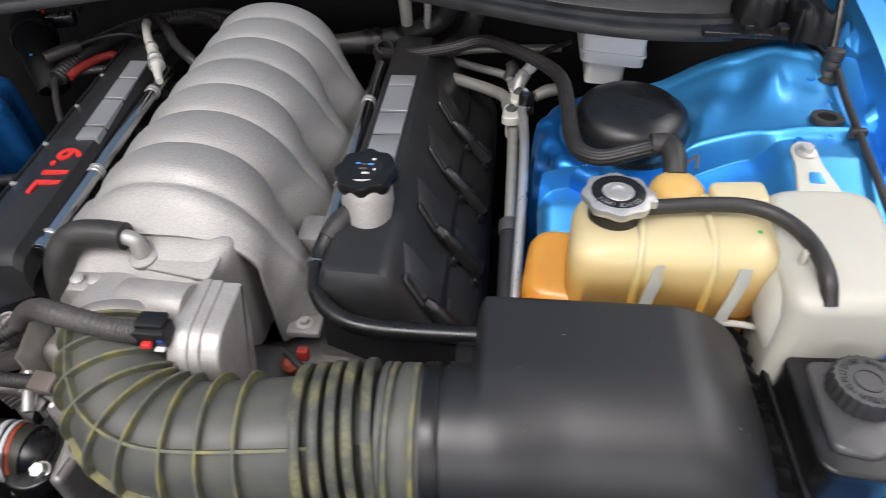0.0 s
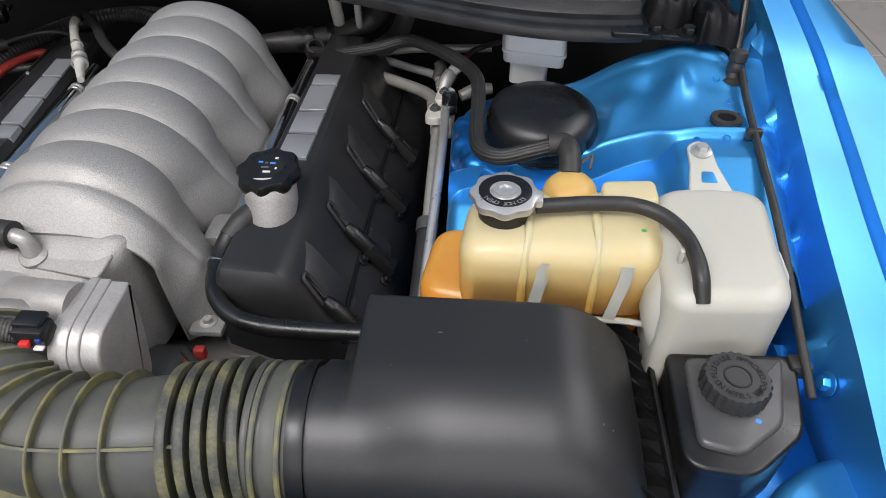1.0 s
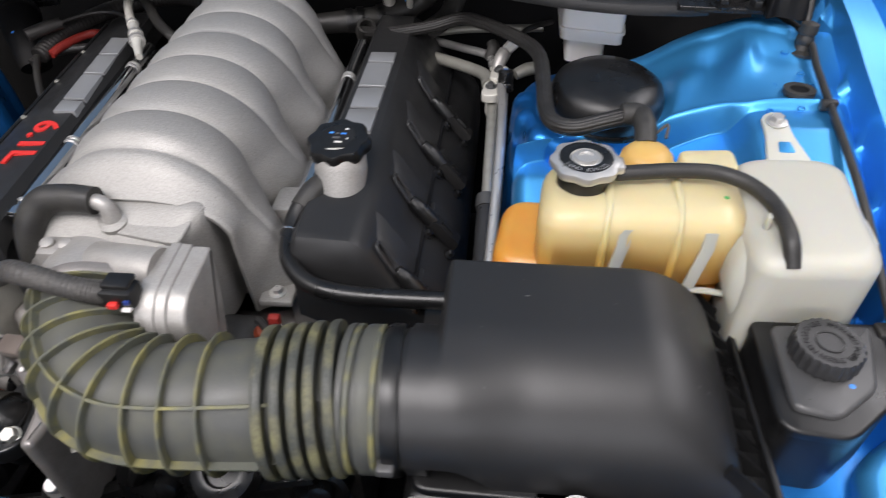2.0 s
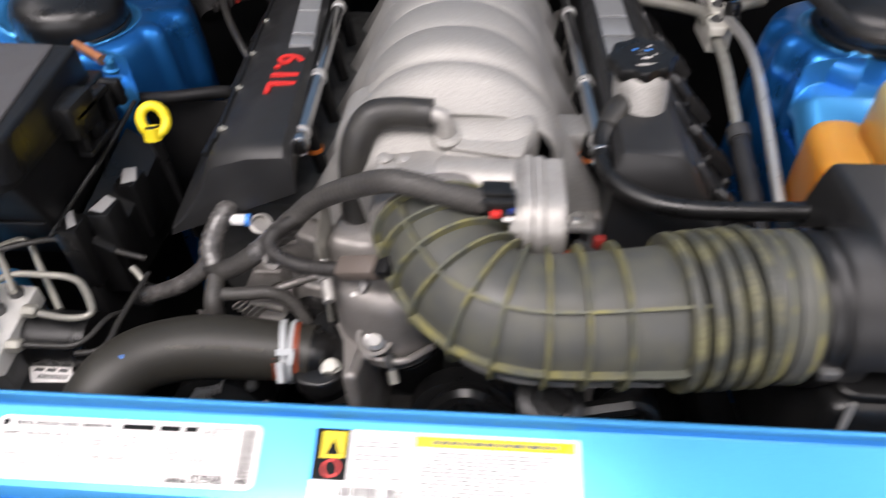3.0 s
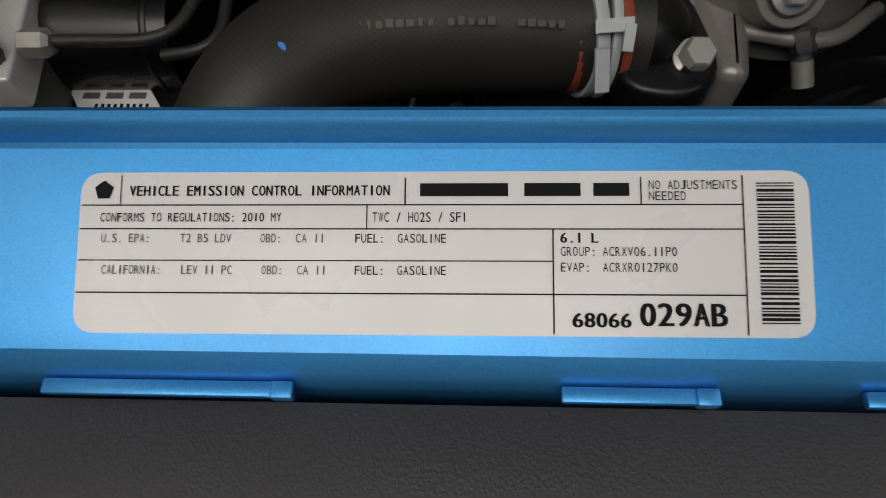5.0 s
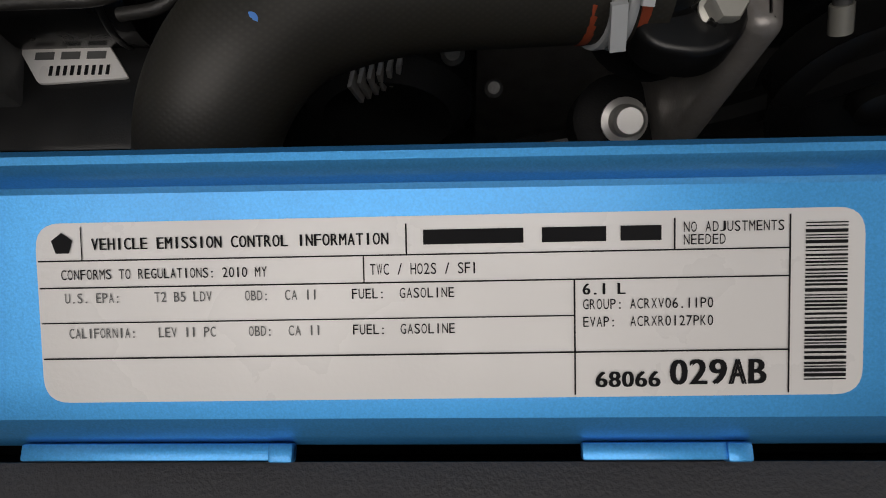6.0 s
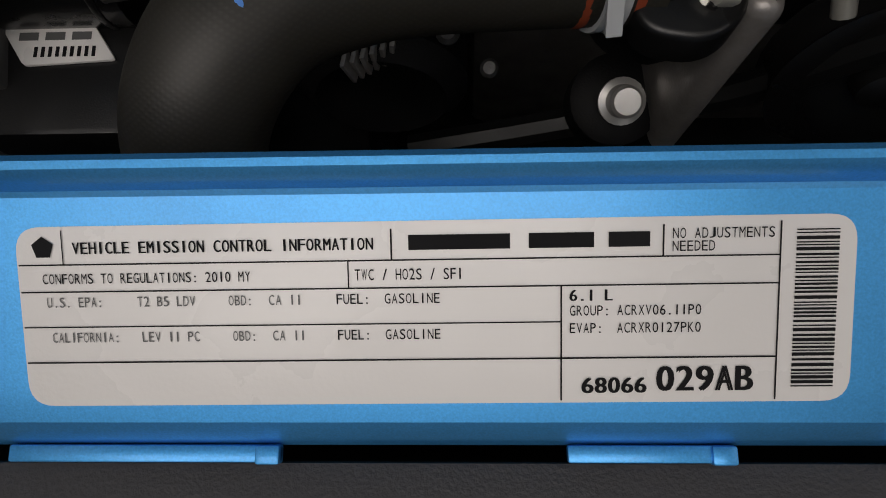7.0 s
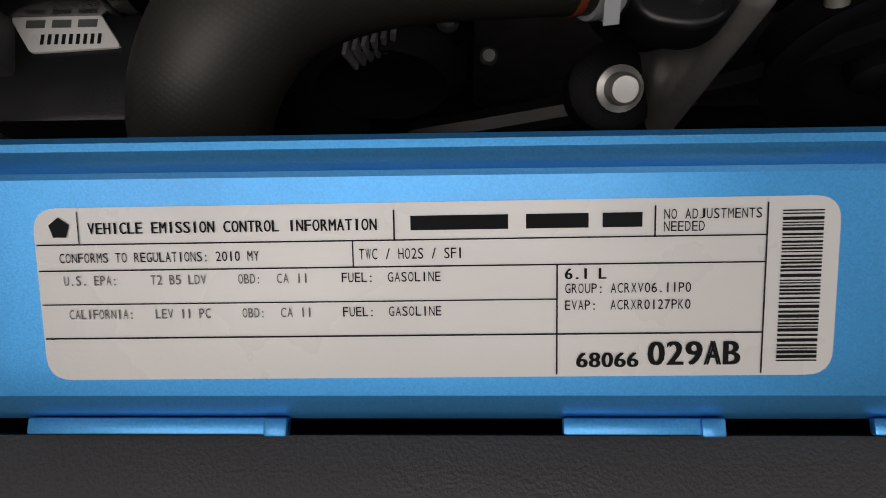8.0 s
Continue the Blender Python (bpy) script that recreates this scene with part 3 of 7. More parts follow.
def tower_wall(side):
    """The steep inner flank of the strut tower with pressed flutes."""
    profile = ((0.066, 0.873), (0.074, 0.8745), (0.081, 0.8735), (0.0855, 0.869), (0.0885, 0.862), (0.0900, 0.852), (0.0912, 0.838), (0.0922, 0.820),
               (0.0932, 0.795), (0.0942, 0.76), (0.096, 0.70), (0.098, 0.62), (0.100, 0.48))
    folds = (34, 8, -18) if side > 0 else (2, -25, -50)
    loops = []
    for r0, z in profile:
        depth = ease(0.074, 0.088, r0)
        loop = []
        for j in range(121):
            at = -88 + 152 * j / 120
            a = radians(180 + at)
            fold = sum(math.exp(-(abs(at - f) / 6.0) ** 3) for f in folds)
            r = r0 * (1 + (0.14 if side > 0 else 0.42) * ease(10, -52, at) * depth) + (0.0045 if side > 0 else 0.009) * fold * depth
            x, y, zz = 0.516 + r * math.cos(a), 0.499 + r * math.sin(a), z + 0.002 * fold * depth
            loop.append((x if side > 0 else 2 * CX - x, y, zz))
        loops.append(loop)
    return loft(loops, False, False, closed=False)


def ledge(side):
    def fn(u, v):
        x, y = 0.60 + 0.140 * u, 0.16 + 0.150 * v
        z = foot_z(y) + (0.018 + 0.022 * ease(0.30, 0.39, y)) * (1 - ease(0.69, 0.738, x)) - 0.10 * (1 - ease(0.60, 0.66, x)) * (1 - ease(0.33, 0.39, y)) - 0.06
        z += 0.006 * math.exp(-((x - 0.715) / 0.006) ** 2)
        return (x if side > 0 else 2 * CX - x, y, z)
    return sheet(fn, 40, 40, 0.003)


part("inner_ledge", ledge(1), BLUE, car, sharp=60)
# tower walls and aprons have their shade in the darker blue
for s in (1, -1):
    part("strut_tower", tower(s), BLUE, car, sharp=60)
    part("strut_tower_wall", tower_wall(s), BLUE_SHADED, car, sharp=60)
part("inner_apron", box(0.60, 0.735, 0.05, 0.40, 0.50, 0.78, 0.01), BLUE_SHADED, car)
part("inner_apron", box(0.4275, 0.434, 0.30, 0.432, 0.50, 0.800, 0.002), BLUE_SHADED, car)
part("inner_apron", box(-0.33, -0.262, 0.34, 0.44, 0.52, 0.600, 0.01), BLUE_SHADED, car)
# black sheet added over the blue body, standing for its deep shade
part("shade_screen", box(-0.34, -0.135, 0.446, 0.450, 0.47, 0.812, 0.002), BLACK_ROUGH, car)
part("inner_tab", box(-0.010, 0.010, -0.014, 0.014, -0.002, 0.002, 0.001), BLUE, car, m=pose(-0.262, 0.366, 0.622, 0, 0, 15))
part("inner_tab", box(-0.006, 0.006, -0.020, 0.020, -0.002, 0.002, 0.001), BLUE, car, m=pose(-0.306, 0.385, 0.622, 0, 0, -35))
part("inner_apron", box(-0.55, -0.335, 0.10, 0.275, 0.55, 0.72, 0.01), BLUE, car)
part("frame_rail", box(-0.30, -0.14, 0.06, 0.95, 0.40, 0.47, 0.015), BLACK_ROUGH, car)
part("frame_rail", box(0.40, 0.50, 0.06, 0.95, 0.40, 0.47, 0.015), BLACK_ROUGH, car)
# more added black sheets for the darkness low in the bay
part("shade_screen", box(-0.262, -0.250, 0.25, 0.42, 0.40, 0.74, 0.003), BLACK_ROUGH, car)
part("shade_screen", box(-0.25, -0.15, 0.07, 0.60, 0.49, 0.50, 0.003), BLACK_ROUGH, car)
part("shade_screen", box(-0.285, -0.262, 0.3645, 0.369, 0.49, 0.832, 0.002), BLACK_ROUGH, car)
part("firewall", box(-0.66, 0.85, 1.0, 1.03, 0.3, 1.0, 0.005), BLACK_ROUGH, car, "matt black firewall")
part("undertray", box(-0.70, 0.88, -0.02, 1.0, 0.30, 0.32, 0.005), BLACK_ROUGH, car)


def cowl_fn(u, v):
    x = -0.62 + 1.238 * u
    d = abs(x - CX)
    y0 = 0.70 - 0.135 * ease(0.03, 0.47, d) + 0.025 * ease(0.50, 0.62, d)
    z = 0.958 + 0.05 * v + 0.014 * ease(0.13, 0.15, v) - 0.008 * ease(0.36, 0.375, v) + 0.012 * ease(0.52, 0.54, v) + 0.003 * math.exp(-((v - 0.07) / 0.012) ** 2)
    return (x, y0 + 0.24 * v, z - 0.006 * (1 - arch(v, 0.03)))


part("cowl_bracket", slab(rounded([(0.585, 0.560), (0.684, 0.553), (0.690, 0.60), (0.715, 0.80), (0.585, 0.80)], 0.004, 3), 0.955, 0.9605, 0.0015), BLACK_SATIN, car, "black bolted cowl bracket")
part("cowl", sheet(cowl_fn, 60, 110, 0.005), COWL, car, "black plastic cowl panel under the windscreen", sharp=25)
# bonnet, raised on its hinges behind the bay, and the gas strut that holds it
hood = bmesh.new()
bmesh.ops.create_cube(hood, size=1)
hood.transform(pose(CX, 0.86, 1.03, -58, 0, 0) @ Matrix.Translation((0, -0.62, 0)) @ Matrix.Diagonal((1.40, 1.24, 0.03, 1)))
part("bonnet", hood, HOOD_UNDER, car, "raised bonnet with underside lightened to reflect on the bay")
part("wheel_tyre", lathe([(0.2, -0.12), (0.33, -0.12), (0.345, -0.08), (0.345, 0.08), (0.33, 0.12), (0.2, 0.12)], (-0.62, 0.62, 0.345), (1, 0, 0), 40), TYRE, car)
part("wheel_tyre", lathe([(0.2, -0.12), (0.33, -0.12), (0.345, -0.08), (0.345, 0.08), (0.33, 0.12), (0.2, 0.12)], (0.80, 0.62, 0.345), (1, 0, 0), 40), TYRE, car)
part("gas_strut", tube([(0.707, 0.533, 0.934), (0.745, 0.78, 1.28), (0.76, 0.90, 1.45)], [0.0042, 0.0045, 0.008], 12), BLACK_SATIN, car)
part("strut_socket", lathe([(0.0155, 0), (0.016, 0.003), (0.009, 0.005), (0.0075, 0.010), (0.0085, 0.012), (0.0085, 0.017), (0.0078, 0.018), (0.0078, 0.020), (0.0088, 0.021), (0.0085, 0.030), (0.004, 0.032)], (0.707, 0.532, 0.925), (0.05, 0.1, 1), 24), RUBBER, car)
for bx, by in ((0.629, 0.566), (0.661, 0.561)):
    part("bolt", hexbolt((bx, by, 0.9605), (0, -0.1, 1), 0.0072, 0.008, 0.0115), BLACK_SATIN, car)
part("bolt", hexbolt((0.737, 0.232, 0.822), (-1, 0, 0.2), 0.006, 0.007), BLUE, car)
# slotted plug on the inner ledge
part("plug", ring((0.686, 0.460, 0.9215), (0, 0.05, 1), 0.0145, 0.0085, 0.005), RUBBER, car)
part("plug_well", lathe([(0.0092, 0), (0.001, -0.001)], (0.686, 0.460, 0.9225), (0, 0.05, 1), 24), INK, car)
for wx, wy, wz in ((0.690, 0.560, 0.951), (0.684, 0.528, 0.941), (0.663, 0.478, 0.930), (0.695, 0.474, 0.933), (0.690, 0.492, 0.936), (0.650, 0.437, 0.926), (0.676, 0.437, 0.929)):
    part("spot_weld", ring(Vector((wx, wy, wz)) + TOWER_AT, (-0.1, -0.1, 1), 0.0036, 0.0026, 0.0012, 20), BLUE, car)


def foam_block(x0, x1, y0, y1, z0, z1, seed):
    """A lumpy piece of sealing foam."""
    r = random.Random(seed)
    ph = [r.uniform(0, 6.28) for _ in range(4)]

    def fn(u, v):
        e = arch(min(u, 1 - u), 0.16) * arch(min(v, 1 - v), 0.22)
        lump = 0.004 * math.sin(9 * u + ph[0]) * math.sin(7 * v + ph[1]) + 0.002 * math.sin(23 * u + ph[2] + 5 * v)
        return (x0 + (x1 - x0) * u, y0 + (y1 - y0) * v + 0.004 * math.sin(6 * u + ph[3]), z0 + (z1 - z0) * e + lump * e)
    return sheet(fn, 36, 24)


part("foam_seal", foam_block(0.624, 0.668, 0.574, 0.620, 0.958, 0.990, 1), BLACK_ROUGH, car, "lumpy black foam seal")
part("foam_seal", foam_block(0.668, 0.706, 0.545, 0.600, 0.955, 0.985, 5), BLACK_ROUGH, car)

# ---- labels on the radiator support ----


def label_matrix(x0, y0, turn=0.0):
    """Lies on the sloping face, 0.25 mm proud; local x to the right, y up the slope, from its lower left corner."""
    n = Vector((0, -0.35, 1)).normalized()
    return Matrix.Translation(Vector((x0, y0, top_plane(y0))) + n * 0.0003) @ pose(0, 0, 0, math.degrees(math.atan(0.35))) @ pose(0, 0, 0, 0, 0, turn)


def flat(outline, z=0.0):
    bm = bmesh.new()
    bm.faces.new([bm.verts.new((x, y, z)) for x, y in outline])
    return bm


def bar(parent, m, u0, v0, u1, v1, w, h, mat, name="line", z=0.00025):
    """A printed bar on a label, from u0, v0 to u1, v1, given as shares from the upper left."""
    return part(name, flat([(u0 * w, (1 - v1) * h), (u1 * w, (1 - v1) * h), (u1 * w, (1 - v0) * h), (u0 * w, (1 - v0) * h)], z), mat, parent, m=m)


LW, LH = 0.1701, 0.0380
M1 = label_matrix(-0.1720, 0.0097, 0.35)
emission = thing("emission_label", "white printed emission information label on blue radiator support", "label", at=(-0.17, 0.01, 0.806))
part("paper", flat(rounded([(-0.0005, 0), (LW * 0.9945, 0), (LW * 0.9945, LH), (-0.0005, LH)], 0.0055, 6)), LABEL, emission, m=M1)
for u0, v0, u1, v1 in ((0.0, 0.204, 0.907, 0.212), (0.0, 0.353, 0.907, 0.361), (0.0, 0.549, 0.654, 0.556), (0.0, 0.747, 0.908, 0.756),
                       (0.0545, 0.02, 0.0558, 0.204), (0.4005, 0.212, 0.402, 0.353), (0.4525, 0.04, 0.4545, 0.204),
                       (0.7715, 0.04, 0.7735, 0.204), (0.906, 0.03, 0.908, 0.985), (0.6530, 0.361, 0.6550, 0.985)):
    bar(emission, M1, u0, v0, u1, v1, LW, LH, INK)


GLYPHS = {}


def glyph(ch):
    """A letter of the built-in font as triangles, 1 high, and its width."""
    if ch not in GLYPHS:
        cu = bpy.data.curves.new("glyph", "FONT")
        cu.body, cu.size, cu.resolution_u = ch, 1.0, 3
        tmp = bpy.data.objects.new("tmp", cu)
        scene.collection.objects.link(tmp)
        me = bpy.data.meshes.new_from_object(tmp.evaluated_get(bpy.context.evaluated_depsgraph_get()))
        bpy.data.objects.remove(tmp)
        bpy.data.curves.remove(cu)
        co = [v.co.copy() for v in me.vertices]
        low, high = min(v.y for v in co), max(v.y for v in co)
        if ch.isupper() and low < -0.05:
            for v in co:
                v.y = (v.y - low) * 0.69 / (high - low)
        GLYPHS[ch] = (co, [tuple(p.vertices) for p in me.polygons], min(v.x for v in co), max(v.x for v in co))
        bpy.data.meshes.remove(me)
    return GLYPHS[ch]


def words(body, u0, u1, v, hgt, mat=INK, bold=0.0):
    """Printer letters of one width each, from u0 to u1 of the label's width."""
    cell = (u1 - u0) * LW / (len(body) - 0.18)
    m = M1 @ Matrix.Translation((u0 * LW, (1 - v) * LH, 0.00027))
    bm = bmesh.new()
    sy = hgt * LH / 0.69
    for k, ch in enumerate(body):
        if ch == " ":
            continue
        co, faces, a, b = glyph(ch)
        slim = ch in "I1.:/il"
        sx = min(sy * 1.05, cell * 0.80 / (b - a)) if slim else cell * 0.80 / (b - a)
        x0 = k * cell + (cell * 0.82 - sx * (b - a)) / 2
        for dx in ((-bold * sy, bold * sy) if bold else (0.0,)):
            vs = [bm.verts.new((x0 + (c.x - a) * sx + dx, c.y * sy, 0.00001 if dx > 0 else 0.0)) for c in co]
            for f in faces:
                bm.faces.new([vs[i] for i in f])
    part("writing", bm, mat, emission, m=m)


words("VEHICLE EMISSION CONTROL INFORMATION", 0.068, 0.432, 0.150, 0.064, bold=0.02)
words("NO ADJUSTMENTS", 0.783, 0.900, 0.115, 0.055)
words("NEEDED", 0.783, 0.832, 0.182, 0.055)
words("CONFORMS TO REGULATIONS: 2010 MY", 0.028, 0.283, 0.312, 0.055)
words("TWC / HO2S / SFI", 0.409, 0.538, 0.314, 0.060)
words("6.1 L", 0.664, 0.714, 0.440, 0.060, bold=0.03)
words("GROUP:", 0.664, 0.711, 0.520, 0.055)
words("ACRXV06.11P0", 0.720, 0.818, 0.520, 0.055)
words("EVAP:", 0.664, 0.703, 0.615, 0.055)
words("ACRXR0127PK0", 0.720, 0.818, 0.615, 0.055)
words("68066", 0.679, 0.755, 0.945, 0.085, bold=0.04)
words("029AB", 0.768, 0.880, 0.935, 0.135, bold=0.035)
for v, first, second, du in ((0.442, "U.S. EPA:", "T2 B5 LDV", 0.0), (0.638, "CALIFORNIA:", "LEV II PC", 0.003)):
    words(first, 0.031 + du, 0.100 + du * 6, v, 0.055, INK_GREY)
    words(second, 0.143 + du, 0.214 + du, v, 0.055, INK_GREY)
    words("OBD:", 0.255 + du, 0.284 + du, v, 0.055, INK_GREY)
    words("CA II", 0.304 + du, 0.344 + du, v, 0.055, INK_GREY)
    words("FUEL:", 0.386, 0.426, v, 0.055)
    words("GASOLINE", 0.444, 0.510, v, 0.055)
# maker's mark and name as plain shapes
part("mark", flat([(LW * 0.031 + 0.0024 * math.sin(a), LH * 0.885 + 0.0024 * math.cos(a)) for a in (2 * math.pi * k / 5 for k in range(5))], 0.00025), INK, emission, m=M1)
for u0, u1 in ((0.474, 0.594), (0.616, 0.692), (0.709, 0.757)):
    bar(emission, M1, u0, 0.075, u1, 0.155, LW, LH, INK, "name_bar")
rng = random.Random(4)
v = 0.075
while v < 0.925:
    h = rng.choice((0.007, 0.007, 0.012, 0.018))
    bar(emission, M1, 0.925, v, 0.974, min(v + h, 0.93), LW, LH, INK, "code_bar")
    v += h + rng.choice((0.008, 0.010, 0.014))

WW, WH = 0.159, 0.0415
M2 = label_matrix(0.0305, 0.0078, 0.1)
warning = thing("warning_label", "glossy white warning label with yellow and black printing", "label", at=(0.03, 0.01, 0.807))
part("paper", flat(rounded([(0, 0), (WW, 0), (WW, WH), (0, WH)], 0.002, 4)), LABEL_GLOSSY, warning, m=M2)
bar(warning, M2, 0.0, 0.0, 0.135, 0.72, WW, WH, INK, "panel")
bar(warning, M2, 0.028, 0.04, 0.118, 0.42, WW, WH, LABEL_YELLOW, "panel", 0.0004)
part("triangle", flat([(0.046 * WW, 0.63 * WH), (0.100 * WW, 0.63 * WH), (0.073 * WW, 0.88 * WH)], 0.00055), INK, warning, m=M2)
part("disc", flat([(WW * 0.073 + 0.0055 * math.cos(a), WH * 0.44 + 0.0055 * math.sin(a)) for a in (2 * math.pi * k / 24 for k in range(24))], 0.0004), RED, warning, m=M2)
part("disc", flat([(WW * 0.073 + 0.004 * math.cos(a), WH * 0.44 + 0.004 * math.sin(a)) for a in (2 * math.pi * k / 24 for k in range(24))], 0.00055), INK, warning, m=M2)
bar(warning, M2, 0.384, 0.05, 0.985, 0.20, WW, WH, LABEL_YELLOW, "panel")


def text_line(u0, u1, v, h, mat=INK_GREY, z=0.00025):
    """A line of small print too fine to read: one mesh of word bars."""
    bm = bmesh.new()
    u = u0
    while u < u1 - 0.006:
        e = min(u + rng.uniform(0.012, 0.040), u1)
        bm.faces.new([bm.verts.new((a * WW, (1 - b) * WH, z)) for a, b in ((u, v + h), (e, v + h), (e, v), (u, v))])
        u = e + 0.007
    part("text_bar", bm, mat, warning, m=M2)


text_line(0.45, 0.92, 0.10, 0.055, z=0.0004)
for k in range(13):
    v = 0.265 + 0.053 * k
    a, b = (0.45, 0.90) if k < 3 else (0.41, 0.66 + 0.30 * rng.random())
    text_line(a, b, v, 0.020)
for k in range(9):
    if k in (2, 5):
        continue
    v = 0.16 + 0.062 * k
    text_line(0.16, 0.30 + 0.06 * rng.random(), v, 0.020)
head = bmesh.new()
for k, ch in enumerate("ATTENTION"):
    co, faces, a, b = glyph(ch)
    sx = 0.0016 / (b - a) if ch != "I" else 0.0024
    vs = [head.verts.new((0.20 * WW + k * 0.0022 + (c.x - a) * sx, 0.895 * WH + c.y * 0.0027, 0.00025)) for c in co]
    for f in faces:
        head.faces.new([vs[n] for n in f])
part("writing", head, INK, warning, m=M2)
u = 0.10
while u < 0.36:
    wid = rng.choice((0.003, 0.003, 0.005, 0.008))
    bar(warning, M2, u, 0.80, u + wid, 0.93, WW, WH, INK, "code_bar")
    u += wid + rng.choice((0.004, 0.006))
bar(warning, M2, 0.377, 0.0, 0.3785, 1.0, WW, WH, INK_GREY, "line")

# ---- engine ----
engine = thing("engine", "large engine with silver ribbed intake manifold and black valve covers", "engine", at=(CX, 0.45, 0.32))
part("block", box(CX - 0.17, CX + 0.17, 0.27, 0.80, 0.34, 0.74, 0.02), ALU_RAW, engine, "raw cast aluminium engine block")
# left head in darker metal for the shade below its valve cover
part("cylinder_head", box(-0.150, -0.03, 0.305, 0.76, 0.66, 0.785, 0.01), DARK_ALU, engine)
part("cylinder_head", box(0.214, 0.34, 0.29, 0.76, 0.66, 0.79, 0.01), ALU_RAW, engine)


def manifold_section(y, front=0.0):
    """One outline of the plenum and its runners across the car at y; front moves it inwards for the inner side of the rim."""
    k = ease(0.262, 0.330, y)
    lobe = abs(math.sin(math.pi * (y - 0.316) / 0.0545)) if y > 0.302 else 0.8
    bulge = 0.0080 * (lobe ** 0.55 - 1)
    end = arch(0.706 - y, 0.035)
    hw = 0.095 * (0.86 + 0.14 * end) - front
    zb = 0.832
    top = (0.064 + 0.043 * k) * (0.60 + 0.40 * end) - front
    expo = 0.62 + 0.30 * k
    cx = 0.097 - 0.03 * (y - 0.45) - 0.006 * (1 - k)
    flare = ease(0.276, 0.312, y)
    loop = []
    # runners stand a pair of ribs apart, staggered from side to side, with deep hollows between them
    for side, y0 in ((1, 0.3705), (-1, 0.316)):
        leg = abs(math.sin(math.pi * (y - y0) / 0.109)) ** 1.1 if y > 0.325 or side > 0 and y > 0.3705 else 1.0
        half = []
        a0 = radians(20)
        for j in range(18):
            a = math.pi / 2 + (a0 - math.pi / 2) * j / 17
            c, s = max(math.cos(a), 0.0), math.sin(a)
            w = max(1 - s * 1.1, 0) ** 1.2
            g = bulge * (1 - w) - 0.024 * (1 - leg) * w
            half.append((cx + side * (hw + g) * c ** expo, y, zb + (top + bulge) * s ** expo))
        p0, p1 = Vector((half[-1][0], half[-1][2])), None
        reach = (hw - 0.018) + (0.150 - hw + 0.018) * leg * flare + 0.014 * (1 - flare)
        p1 = Vector((cx + side * (hw - 0.006 + 0.016 * leg * flare), 0.842))
        p2 = Vector((cx + side * reach, 0.772))
        for j in range(1, 10):
            t = j / 9
            p = (1 - t) ** 2 * p0 + 2 * t * (1 - t) * p1 + t * t * p2
            half.append((p.x, y, p.y))
        loop = half[::-1] + loop[:] if side > 0 else loop + half[1:]
    return loop


def manifold():
    rows = [[(x, 0.302, z) for x, _, z in manifold_section(0.281, 0.006)], [(x, 0.2805, z) for x, _, z in manifold_section(0.281, 0.005)],
            [(x, 0.279, z) for x, _, z in manifold_section(0.281, 0.0015)]]
    rows += [manifold_section(0.281 + 0.423 * i / 190) for i in range(191)]
    return loft(rows, cap0=False)


def manifold_nose():
    """The narrower deck in front of the ribs that carries the throttle body; it runs flush into the plenum."""
    loops = []
    for i in range(25):
        y = 0.238 + 0.092 * i / 24
        k = ease(0.240, 0.284, y)
        top = 0.882 + 0.0215 * k
        left, right = 0.022 - 0.020 * k, 0.150 + 0.020 * k
        o = rounded([(left, 0.77), (right, 0.77), (right, top - 0.005), (left, top - 0.006)], [0.004, 0.004, 0.016, 0.036], 8)
        loops.append([(x, y, z) for x, z in o])
    return loft(loops)


inlet = part("intake_manifold", manifold(), ALU, engine, "silver painted cast ribbed intake manifold", sharp=50)
part("nose", manifold_nose(), ALU, inlet, sharp=50)
part("raised_pad", slab(rounded([(0.097, 0.256), (0.156, 0.247), (0.162, 0.274), (0.100, 0.283)], 0.006, 4), 0.8785, 0.8812, 0.002, m=Matrix.Translation((0, 0.26, 0.8845)) @ pose(0, 0, 0, 17, 0, 0) @ Matrix.Translation((0, -0.26, -0.8785))), ALU, inlet)


part("bolt_flange", box(0.194, 0.226, 0.274, 0.300, 0.784, 0.792, 0.003), ALU, engine)
part("bolt", hexbolt((0.210, 0.286, 0.792), (0, 0, 1), 0.005, 0.006, 0.008), STEEL, engine)
part("bracket", box(0.190, 0.240, 0.352, 0.392, 0.812, 0.838, 0.006), ALU, engine)

# throttle body
tb = part("throttle_body", tube([(0.082, 0.246, 0.846), (0.082, 0.222, 0.846), (0.084, 0.205, 0.845)], 0.043, 28), TB_ALU, engine, "raw aluminium throttle body")
part("motor_housing", lathe([(0.010, 0), (0.017, 0.001), (0.019, 0.004), (0.0195, 0.05), (0.0195, 0.06)], (0.090, 0.231, 0.8725), (1, -0.10, 0.02), 28), TB_ALU, tb)
part("screw_rail", box(0.043, 0.092, 0.228, 0.252, 0.858, 0.884, 0.005), TB_ALU, tb)
for k in range(3):
    part("screw_post", lathe([(0.0055, 0), (0.0055, 0.004), (0.003, 0.005)], (0.051 + 0.015 * k, 0.240, 0.883), (0, -0.2, 1), 16), TB_ALU, tb)
part("body_block", box(0.116, 0.150, 0.191, 0.240, 0.800, 0.8725, 0.006, 3), TB_ALU, tb)
plate = rounded([(0.178, 0.800), (0.205, 0.786), (0.228, 0.800), (0.243, 0.850), (0.246, 0.889), (0.192, 0.886), (0.174, 0.870)], [0.008, 0.010, 0.008, 0.012, 0.004, 0.010, 0.012], 5)


def plate_slab(outline, x0, x1, edge):
    return slab(outline, x0, x1, edge, m=Matrix(((0, 0, 1, 0), (1, 0, 0, 0), (0, 1, 0, 0), (0, 0, 0, 1))))


